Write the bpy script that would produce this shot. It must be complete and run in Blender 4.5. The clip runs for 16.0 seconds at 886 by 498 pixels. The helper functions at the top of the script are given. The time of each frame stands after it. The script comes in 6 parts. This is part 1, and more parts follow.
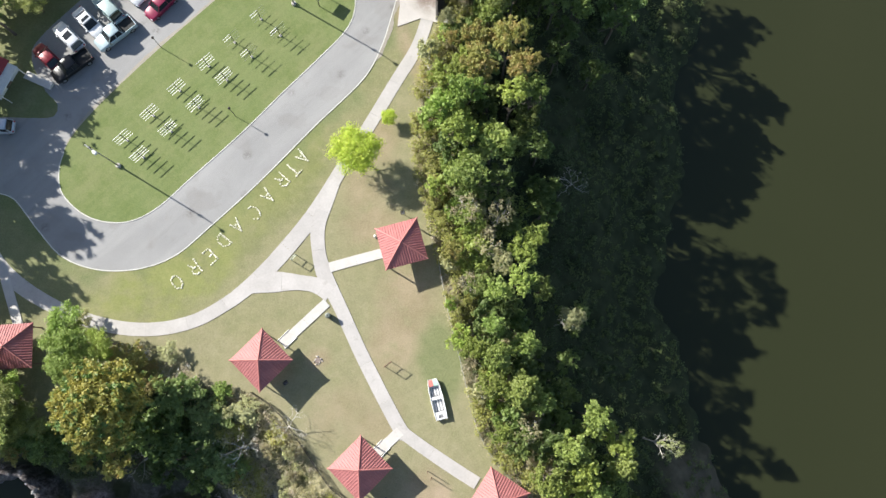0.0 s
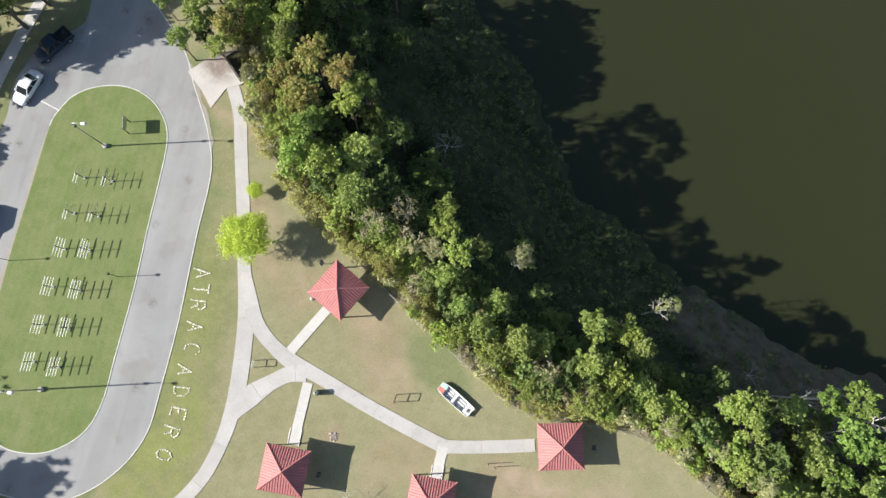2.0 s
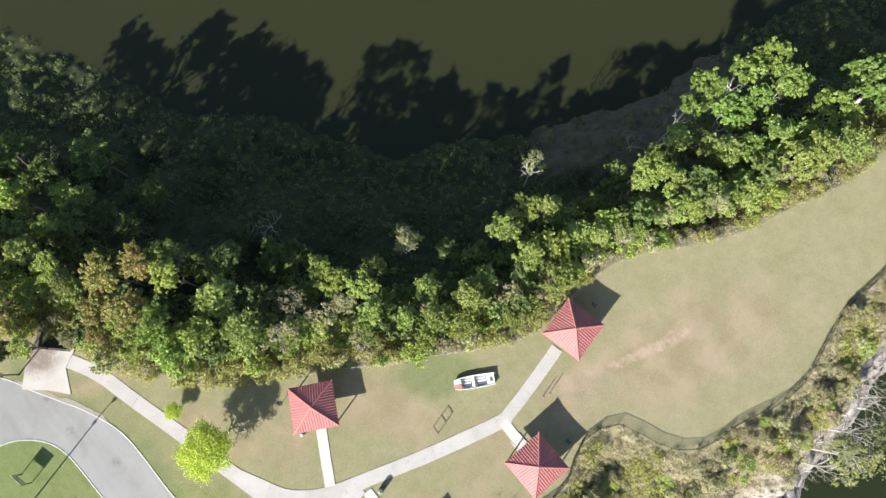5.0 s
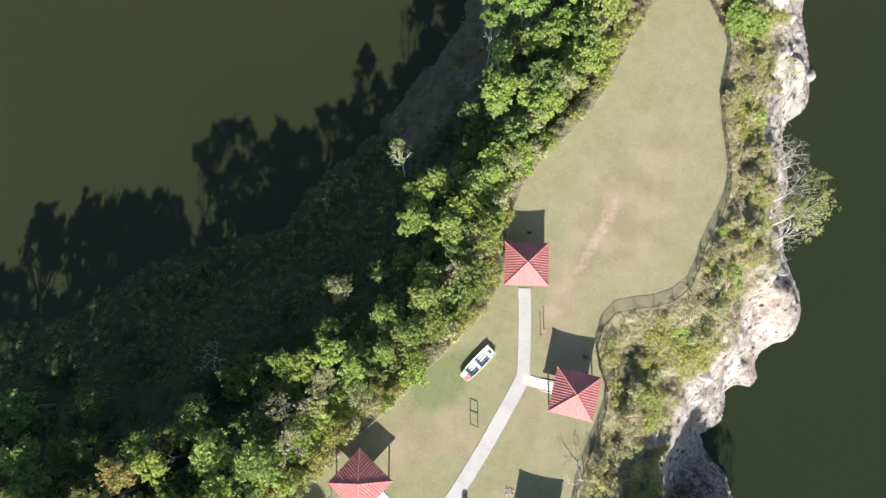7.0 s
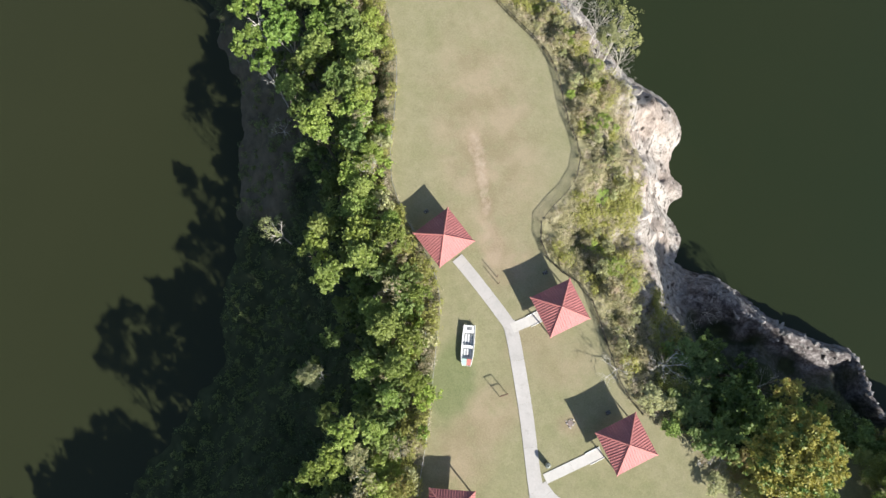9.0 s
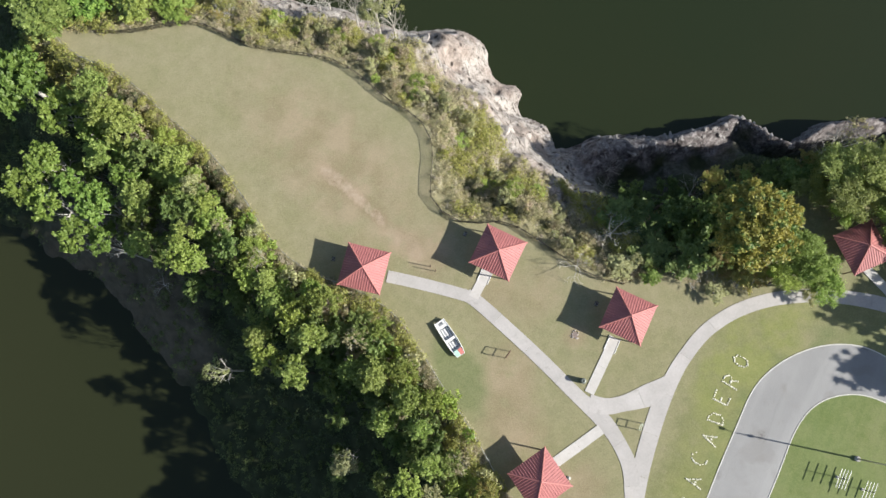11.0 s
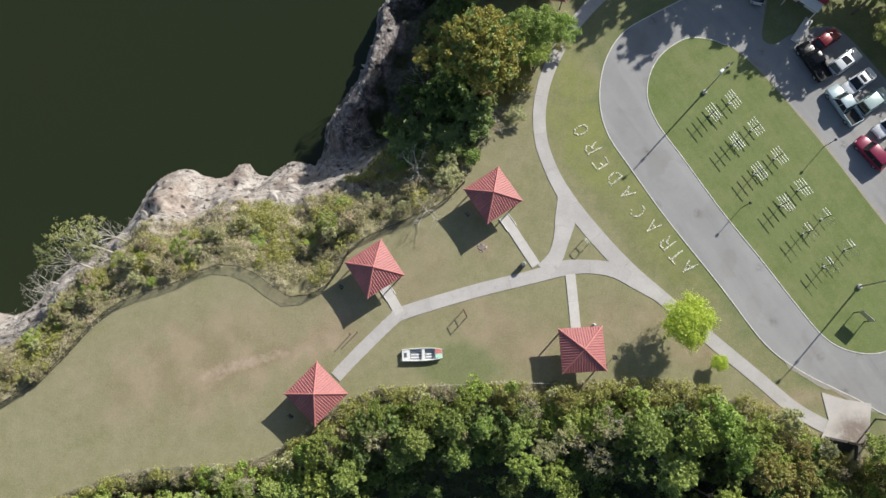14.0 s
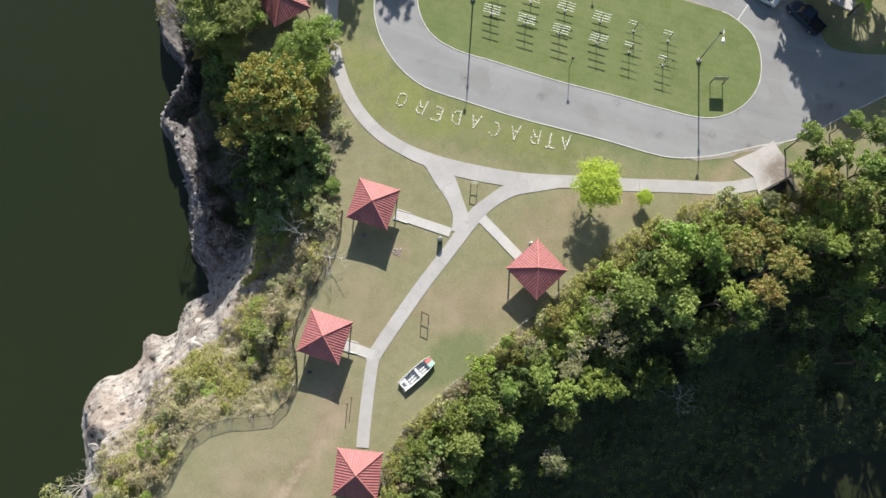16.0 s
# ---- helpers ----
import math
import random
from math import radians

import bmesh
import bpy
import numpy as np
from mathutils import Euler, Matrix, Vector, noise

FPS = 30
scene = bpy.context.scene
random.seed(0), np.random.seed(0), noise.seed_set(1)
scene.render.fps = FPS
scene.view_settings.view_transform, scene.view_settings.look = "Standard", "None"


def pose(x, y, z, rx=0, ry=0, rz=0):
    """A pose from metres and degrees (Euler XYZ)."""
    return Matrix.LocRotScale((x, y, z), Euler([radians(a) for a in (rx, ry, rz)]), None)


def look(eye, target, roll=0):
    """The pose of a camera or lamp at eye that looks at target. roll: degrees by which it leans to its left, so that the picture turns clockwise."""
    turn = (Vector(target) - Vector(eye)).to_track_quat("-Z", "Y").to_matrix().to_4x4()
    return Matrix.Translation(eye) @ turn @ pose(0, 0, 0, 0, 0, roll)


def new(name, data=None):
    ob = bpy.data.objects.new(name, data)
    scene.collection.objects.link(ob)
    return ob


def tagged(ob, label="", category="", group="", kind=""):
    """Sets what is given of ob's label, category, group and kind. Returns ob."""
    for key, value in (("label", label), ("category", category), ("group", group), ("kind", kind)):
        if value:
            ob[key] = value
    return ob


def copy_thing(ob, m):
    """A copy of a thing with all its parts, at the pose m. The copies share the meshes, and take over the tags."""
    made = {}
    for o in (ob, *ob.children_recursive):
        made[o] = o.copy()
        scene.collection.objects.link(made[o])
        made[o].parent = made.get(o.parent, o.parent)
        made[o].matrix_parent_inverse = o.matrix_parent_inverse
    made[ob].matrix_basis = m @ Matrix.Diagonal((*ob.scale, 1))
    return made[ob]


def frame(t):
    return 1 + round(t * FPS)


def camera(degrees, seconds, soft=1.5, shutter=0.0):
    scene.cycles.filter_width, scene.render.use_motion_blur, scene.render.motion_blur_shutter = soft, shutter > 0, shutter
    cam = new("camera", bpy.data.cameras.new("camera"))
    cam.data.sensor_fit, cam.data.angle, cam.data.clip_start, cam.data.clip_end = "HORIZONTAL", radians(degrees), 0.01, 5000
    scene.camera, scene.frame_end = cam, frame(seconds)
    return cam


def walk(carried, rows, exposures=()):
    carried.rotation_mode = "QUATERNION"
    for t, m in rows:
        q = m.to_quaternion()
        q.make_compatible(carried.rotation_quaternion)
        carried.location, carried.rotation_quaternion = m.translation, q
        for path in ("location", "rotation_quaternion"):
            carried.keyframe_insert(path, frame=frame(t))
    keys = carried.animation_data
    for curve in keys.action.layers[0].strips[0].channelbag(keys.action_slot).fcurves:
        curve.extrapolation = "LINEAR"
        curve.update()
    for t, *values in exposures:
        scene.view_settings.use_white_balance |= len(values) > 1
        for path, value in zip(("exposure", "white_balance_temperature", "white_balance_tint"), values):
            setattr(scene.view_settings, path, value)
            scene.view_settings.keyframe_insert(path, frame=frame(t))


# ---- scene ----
# camera: hovers over the park, drifting a little, and turns on the spot
cam = camera(65.06, 16.0)
# seconds, place of the eye, tilt, lean and turn in degrees
PATH = [
    (0, -0.55, 0.46, 80.21, 9.53, -0.08, 0.19),
    (0.5, -0.52, 0.47, 80.18, 9.57, -0.08, -8.42),
    (1, -0.49, 0.48, 80.14, 9.61, -0.08, -16.97),
    (1.5, -0.46, 0.49, 80.11, 9.65, -0.09, -25.55),
    (2, -0.42, 0.50, 80.08, 9.68, -0.10, -34.14),
    (2.5, -0.38, 0.51, 80.05, 9.72, -0.11, -42.76),
    (3, -0.33, 0.51, 80.01, 9.75, -0.13, -51.37),
    (3.5, -0.28, 0.52, 79.96, 9.78, -0.16, -59.98),
    (4, -0.23, 0.53, 79.90, 9.81, -0.18, -68.57),
    (4.5, -0.17, 0.52, 79.86, 9.84, -0.15, -77.05),
    (5.25, -0.07, 0.50, 79.80, 9.89, -0.08, -89.89),
    (6, 0.03, 0.49, 79.74, 9.94, -0.01, -103.04),
    (6.5, 0.09, 0.48, 79.70, 9.97, 0.02, -111.86),
    (7, 0.15, 0.46, 79.67, 9.99, 0.04, -121.13),
    (7.5, 0.20, 0.43, 79.65, 10.00, 0.06, -130.94),
    (8, 0.26, 0.41, 79.63, 10.01, 0.09, -140.79),
    (8.5, 0.32, 0.38, 79.61, 10.01, 0.12, -150.67),
    (9, 0.37, 0.35, 79.59, 10.01, 0.15, -160.36),
    (9.75, 0.44, 0.28, 79.63, 10.03, 0.18, -174.92),
    (10.5, 0.51, 0.21, 79.68, 10.05, 0.22, -189.48),
    (11.5, 0.59, 0.11, 79.76, 10.08, 0.24, -208.89),
    (12, 0.62, 0.05, 79.88, 10.14, 0.21, -218.77),
    (12.5, 0.66, -0.02, 80.01, 10.20, 0.18, -228.62),
    (13, 0.69, -0.09, 80.13, 10.26, 0.16, -238.49),
    (13.5, 0.71, -0.17, 80.23, 10.31, 0.15, -248.32),
    (14, 0.73, -0.25, 80.30, 10.36, 0.15, -258.19),
    (14.5, 0.74, -0.33, 80.33, 10.39, 0.17, -268.01),
    (15, 0.75, -0.41, 80.33, 10.42, 0.18, -277.82),
    (15.5, 0.74, -0.48, 80.30, 10.42, 0.20, -287.55),
    (16, 0.73, -0.55, 80.24, 10.42, 0.23, -297.20),
]
walk(cam, [(t, pose(x, y, z, tilt, lean, turn)) for t, x, y, z, tilt, lean, turn in PATH],
     exposures=[(0, 0.97), (1, 0.92), (2, 0.81), (3, 0.84), (4, 0.9), (6.5, 1.03), (7.5, 0.95), (8.5, 0.9), (9, 0.83), (10.5, 0.75), (11.5, 0.52), (12.5, 0.4), (14.5, 0.34), (15.3, 0.4), (16, 0.58)])

# daylight: a sun 31 degrees high from the north-west of the plan, and a clear sky
SUN_FROM = Vector((-0.857, 0.515, 0.601)).normalized()
world = bpy.data.worlds.new("sky")
scene.world = world
world.use_nodes = True
sky = world.node_tree.nodes.new("ShaderNodeTexSky")
sky.sky_type, sky.sun_disc = "NISHITA", False
sky.sun_elevation, sky.sun_rotation = radians(31), math.atan2(SUN_FROM.x, SUN_FROM.y)
sky.air_density, sky.dust_density = 1.0, 1.0
back = world.node_tree.nodes["Background"]
back.inputs["Strength"].default_value = 0.078
world.node_tree.links.new(sky.outputs["Color"], back.inputs["Color"])
lamp = bpy.data.lights.new("sun", "SUN")
lamp.energy, lamp.angle, lamp.color = 5.0, radians(0.53), (1.0, 0.965, 0.895)
sun = new("sun", lamp)
sun.matrix_world = look(SUN_FROM * 100, (0, 0, 0))

WATER = -20.0


# ---- materials ----
def nodes_of(name):
    m = bpy.data.materials.new(name)
    m.use_nodes = True
    nt = m.node_tree
    return m, nt, nt.nodes["Principled BSDF"]


def add(nt, kind, **values):
    n = nt.nodes.new(kind)
    for k, v in values.items():
        if k in n.inputs:
            n.inputs[k].default_value = v
    return n


def noise_at(nt, vec, scale, detail=4.0, rough=0.6):
    n = add(nt, "ShaderNodeTexNoise", Scale=scale, Detail=detail, Roughness=rough)
    nt.links.new(vec, n.inputs["Vector"])
    return n.outputs["Fac"]


def ramp(nt, fac, *stops):
    r = nt.nodes.new("ShaderNodeValToRGB")
    els = r.color_ramp.elements
    while len(els) < len(stops):
        els.new(0.5)
    for e, (p, c) in zip(els, stops):
        e.position, e.color = p, (*c, 1) if len(c) == 3 else c
    nt.links.new(fac, r.inputs["Fac"])
    return r.outputs["Color"]


def grey(nt, fac, a, b):
    return ramp(nt, fac, (a, (0, 0, 0)), (b, (1, 1, 1)))


def mixc(nt, fac, a, b, mode="MIX"):
    m = nt.nodes.new("ShaderNodeMix")
    m.data_type, m.blend_type = "RGBA", mode
    for sock, v in ((m.inputs[0], fac), (m.inputs[6], a), (m.inputs[7], b)):
        if isinstance(v, bpy.types.NodeSocket):
            nt.links.new(v, sock)
        elif isinstance(v, tuple):
            sock.default_value = (*v, 1)
        else:
            sock.default_value = v
    return m.outputs[2]


def bump(nt, bsdf, fac, strength, distance):
    b = add(nt, "ShaderNodeBump", Strength=strength, Distance=distance)
    nt.links.new(fac, b.inputs["Height"])
    nt.links.new(b.outputs["Normal"], bsdf.inputs["Normal"])


def place(nt):
    return nt.nodes.new("ShaderNodeNewGeometry").outputs["Position"]


def local(nt):
    return nt.nodes.new("ShaderNodeTexCoord").outputs["Object"]


def attr(nt, name):
    a = nt.nodes.new("ShaderNodeAttribute")
    a.attribute_name = name
    return a.outputs["Fac"]


def plain(name, c1, c2, scale=2.0, rough=0.7, metal=0.0, relief=0.0, size=0.01, spots=None, world_space=False, vary=0.0, grain=0.35):
    """A surface with two scales of variation between two colours, and worn spots of a third."""
    m, nt, b = nodes_of(name)
    vec = place(nt) if world_space else local(nt)
    big, fine = noise_at(nt, vec, scale), noise_at(nt, vec, scale * 9)
    col = mixc(nt, grey(nt, big, 0.3, 0.7), c1, c2)
    col = mixc(nt, grain, col, ramp(nt, fine, (0.25, tuple(x * 0.6 for x in c1)), (0.75, tuple(min(1, x * 1.35) for x in c2))))
    if spots:
        col = mixc(nt, grey(nt, noise_at(nt, vec, scale * 2.3, 6, 0.7), 0.58, 0.72), col, spots)
    if vary:
        info = nt.nodes.new("ShaderNodeObjectInfo")
        hsv = add(nt, "ShaderNodeHueSaturation", Color=(1, 1, 1, 1))
        mr = add(nt, "ShaderNodeMapRange")
        mr.inputs["To Min"].default_value, mr.inputs["To Max"].default_value = 1 - vary, 1 + vary
        nt.links.new(info.outputs["Random"], mr.inputs["Value"])
        nt.links.new(mr.outputs["Result"], hsv.inputs["Value"])
        nt.links.new(col, hsv.inputs["Color"])
        col = hsv.outputs["Color"]
    nt.links.new(col, b.inputs["Base Color"])
    b.inputs["Roughness"].default_value, b.inputs["Metallic"].default_value = rough, metal
    if relief:
        bump(nt, b, fine, relief, size)
    return m


def leafy(name, c1, c2, c3, dry=None, vary=0.25):
    """Leaves: colour by leaf and by clump, with light coming through."""
    m, nt, b = nodes_of(name)
    geo = nt.nodes.new("ShaderNodeNewGeometry")
    info = nt.nodes.new("ShaderNodeObjectInfo")
    col = ramp(nt, geo.outputs["Random Per Island"], (0.0, c1), (0.5, c2), (1.0, c3))
    clump = noise_at(nt, geo.outputs["Position"], 0.55, 3)
    col = mixc(nt, grey(nt, clump, 0.35, 0.65), col, mixc(nt, 0.5, col, c3))
    if dry:
        col = mixc(nt, grey(nt, noise_at(nt, geo.outputs["Position"], 0.9, 3), 0.5, 0.62), col, dry)
    hsv = nt.nodes.new("ShaderNodeHueSaturation")
    mr = add(nt, "ShaderNodeMapRange")
    mr.inputs["To Min"].default_value, mr.inputs["To Max"].default_value = 1 - vary, 1 + vary
    nt.links.new(info.outputs["Random"], mr.inputs["Value"])
    nt.links.new(mr.outputs["Result"], hsv.inputs["Value"])
    odd = nt.nodes.new("ShaderNodeMath")
    odd.operation = "PINGPONG"
    odd.inputs[1].default_value = 0.09
    nt.links.new(info.outputs["Random"], odd.inputs[0])
    tint = add(nt, "ShaderNodeMapRange")
    tint.inputs["From Max"].default_value = 0.09
    tint.inputs["To Min"].default_value, tint.inputs["To Max"].default_value = 0.5 - vary * 0.05, 0.5 + vary * 0.05
    nt.links.new(odd.outputs[0], tint.inputs["Value"])
    nt.links.new(tint.outputs["Result"], hsv.inputs["Hue"])
    nt.links.new(col, hsv.inputs["Color"])
    nt.links.new(hsv.outputs["Color"], b.inputs["Base Color"])
    b.inputs["Roughness"].default_value = 0.55
    tr = nt.nodes.new("ShaderNodeBsdfTranslucent")
    nt.links.new(hsv.outputs["Color"], tr.inputs["Color"])
    mix = nt.nodes.new("ShaderNodeMixShader")
    mix.inputs[0].default_value = 0.36
    nt.links.new(b.outputs[0], mix.inputs[1])
    nt.links.new(tr.outputs[0], mix.inputs[2])
    nt.links.new(mix.outputs[0], nt.nodes["Material Output"].inputs["Surface"])
    return m


def ground_material():
    m, nt, b = nodes_of("ground_cover")
    p = place(nt)
    big, mid, fine, blade = noise_at(nt, p, 0.12), noise_at(nt, p, 0.7), noise_at(nt, p, 4.0), noise_at(nt, p, 22.0, 2)
    green = mixc(nt, grey(nt, mid, 0.35, 0.65), (0.135, 0.165, 0.055), (0.19, 0.205, 0.075))
    dry = mixc(nt, grey(nt, mid, 0.3, 0.7), (0.295, 0.266, 0.172), (0.362, 0.324, 0.217))
    lawn = mixc(nt, mixc(nt, 0.35, attr(nt, "dry"), grey(nt, big, 0.3, 0.7), "OVERLAY"), green, dry)
    lawn = mixc(nt, mixc(nt, 1.0, grey(nt, noise_at(nt, p, 0.28, 6, 0.65), 0.46, 0.66), (0.4, 0.4, 0.4), "MULTIPLY"), lawn, (0.19, 0.205, 0.09))
    lawn = mixc(nt, mixc(nt, 1.0, grey(nt, noise_at(nt, p, 0.9, 7, 0.7), 0.52, 0.7), (0.45, 0.45, 0.45), "MULTIPLY"), lawn, (0.39, 0.335, 0.23))
    lawn = mixc(nt, attr(nt, "lush"), lawn, mixc(nt, grey(nt, mid, 0.3, 0.7), (0.105, 0.16, 0.06), (0.14, 0.19, 0.075)))
    lawn = mixc(nt, mixc(nt, 1.0, attr(nt, "vivid"), ramp(nt, noise_at(nt, p, 0.33, 6, 0.65), (0.38, (0.25, 0.25, 0.25)), (0.55, (1, 1, 1))), "MULTIPLY"), lawn, mixc(nt, grey(nt, mid, 0.3, 0.7), (0.205, 0.24, 0.072), (0.272, 0.287, 0.1)))
    lawn = mixc(nt, mixc(nt, 1.0, attr(nt, "dirt"), grey(nt, noise_at(nt, p, 0.4, 4, 0.55), 0.25, 0.5), "MULTIPLY"), lawn, mixc(nt, grey(nt, noise_at(nt, p, 0.25, 3, 0.5), 0.4, 0.6), (0.29, 0.205, 0.145), (0.46, 0.33, 0.255)))
    lawn = mixc(nt, mixc(nt, 1.0, grey(nt, attr(nt, "dirt"), 0.7, 1.1), grey(nt, noise_at(nt, p, 1.1, 5, 0.65), 0.32, 0.66), "MULTIPLY"), lawn, (0.52, 0.405, 0.325))
    lawn = mixc(nt, 0.16, lawn, ramp(nt, fine, (0.3, (0.08, 0.085, 0.035)), (0.7, (0.34, 0.32, 0.17))))
    lawn = mixc(nt, 0.2, lawn, ramp(nt, noise_at(nt, p, 9.0, 3, 0.7), (0.34, (0.07, 0.075, 0.03)), (0.66, (0.38, 0.35, 0.2))))
    scrub = mixc(nt, grey(nt, mid, 0.3, 0.7), (0.07, 0.085, 0.03), (0.24, 0.21, 0.11))
    col = mixc(nt, attr(nt, "scrub"), lawn, scrub)
    # dark soil and creepers, painted darker still for the shade on these slopes
    col = mixc(nt, attr(nt, "painted_shade"), col, mixc(nt, grey(nt, mid, 0.3, 0.7), (0.028, 0.036, 0.018), (0.06, 0.07, 0.034)))
    # bare brown soil, its colour lifted for the sun that reaches it there
    col = mixc(nt, attr(nt, "soil"), col, mixc(nt, grey(nt, mid, 0.3, 0.7), (0.08, 0.07, 0.048), (0.145, 0.125, 0.09)))
    cracks = add(nt, "ShaderNodeTexVoronoi", Scale=0.8)
    cracks.feature = "DISTANCE_TO_EDGE"
    nt.links.new(p, cracks.inputs["Vector"])
    stone = ramp(nt, noise_at(nt, p, 0.45, 8, 0.65), (0.3, (0.16, 0.135, 0.12)), (0.42, (0.385, 0.345, 0.315)), (0.58, (0.5, 0.465, 0.43)), (0.75, (0.42, 0.35, 0.3)))
    stone = mixc(nt, grey(nt, noise_at(nt, p, 1.3, 9, 0.8), 0.52, 0.6), stone, (0.11, 0.09, 0.08))
    stone = mixc(nt, mixc(nt, 1.0, grey(nt, noise_at(nt, p, 0.16, 3, 0.5), 0.48, 0.58), (0.7, 0.7, 0.7), "MULTIPLY"), stone, ramp(nt, noise_at(nt, p, 0.9, 7, 0.7), (0.35, (0.18, 0.14, 0.115)), (0.6, (0.42, 0.345, 0.3))))
    # pits are colour only: near-black spots in place of the shade inside them
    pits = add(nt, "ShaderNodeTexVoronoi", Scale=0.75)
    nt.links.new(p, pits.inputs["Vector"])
    pit_shade = mixc(nt, 1.0, ramp(nt, pits.outputs["Distance"], (0.18, (1, 1, 1)), (0.36, (0, 0, 0))), grey(nt, noise_at(nt, p, 0.8, 5, 0.7), 0.4, 0.5), "MULTIPLY")
    stone = mixc(nt, pit_shade, stone, (0.05, 0.04, 0.035))
    stone = mixc(nt, ramp(nt, cracks.outputs["Distance"], (0.0, (0.5, 0.5, 0.5)), (0.05, (0, 0, 0))), stone, (0.1, 0.085, 0.07))
    dark = ramp(nt, noise_at(nt, p, 0.9, 8, 0.75), (0.38, (0.06, 0.05, 0.05)), (0.5, (0.21, 0.19, 0.19)), (0.65, (0.4, 0.375, 0.37)))
    dark = mixc(nt, mixc(nt, 1.0, grey(nt, noise_at(nt, p, 3.4, 6, 0.7), 0.5, 0.62), (0.8, 0.8, 0.8), "MULTIPLY"), dark, (0.07, 0.06, 0.055))
    stone = mixc(nt, attr(nt, "grey_rock"), stone, dark)
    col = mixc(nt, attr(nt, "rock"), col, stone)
    nt.links.new(col, b.inputs["Base Color"])
    b.inputs["Roughness"].default_value = 0.95
    b.inputs["Specular IOR Level"].default_value = 0.15
    relief = mixc(nt, attr(nt, "rock"), mixc(nt, 1.0, mixc(nt, 0.5, fine, blade), (0.4, 0.4, 0.4), "MULTIPLY"), mixc(nt, 1.0, noise_at(nt, p, 1.3, 9, 0.8), (2.2, 2.2, 2.2), "MULTIPLY"))
    bump(nt, b, relief, 0.9, 0.12)
    return m


def lawn_material():
    m, nt, b = nodes_of("mown_lawn")
    p = place(nt)
    big, mid, fine, blade = noise_at(nt, p, 0.1), noise_at(nt, p, 0.6), noise_at(nt, p, 4.0), noise_at(nt, p, 25.0, 2)
    col = mixc(nt, grey(nt, mid, 0.35, 0.65), (0.14, 0.185, 0.07), (0.172, 0.21, 0.086))
    col = mixc(nt, grey(nt, big, 0.4, 0.65), col, (0.2, 0.216, 0.1))
    col = mixc(nt, mixc(nt, 1.0, grey(nt, noise_at(nt, p, 0.35, 6, 0.65), 0.46, 0.66), (0.85, 0.85, 0.85), "MULTIPLY"), col, (0.12, 0.162, 0.054))
    col = mixc(nt, mixc(nt, 1.0, grey(nt, noise_at(nt, p, 0.6, 6, 0.7), 0.6, 0.72), (0.5, 0.5, 0.5), "MULTIPLY"), col, (0.27, 0.25, 0.13))
    wave = add(nt, "ShaderNodeTexWave", Scale=0.32, Distortion=1.5)
    turn = add(nt, "ShaderNodeMapping")
    turn.inputs["Rotation"].default_value = (0, 0, radians(45))
    nt.links.new(p, turn.inputs["Vector"])
    nt.links.new(turn.outputs["Vector"], wave.inputs["Vector"])
    col = mixc(nt, mixc(nt, 1.0, wave.outputs["Fac"], (0.12, 0.12, 0.12), "MULTIPLY"), col, (0.24, 0.27, 0.1))
    col = mixc(nt, 0.13, col, ramp(nt, fine, (0.3, (0.06, 0.09, 0.025)), (0.7, (0.3, 0.33, 0.13))))
    col = mixc(nt, 0.12, col, ramp(nt, noise_at(nt, p, 9.0, 3, 0.7), (0.34, (0.05, 0.08, 0.02)), (0.66, (0.3, 0.33, 0.14))))
    nt.links.new(col, b.inputs["Base Color"])
    b.inputs["Roughness"].default_value = 0.95
    b.inputs["Specular IOR Level"].default_value = 0.15
    bump(nt, b, mixc(nt, 0.5, fine, blade), 0.35, 0.04)
    return m


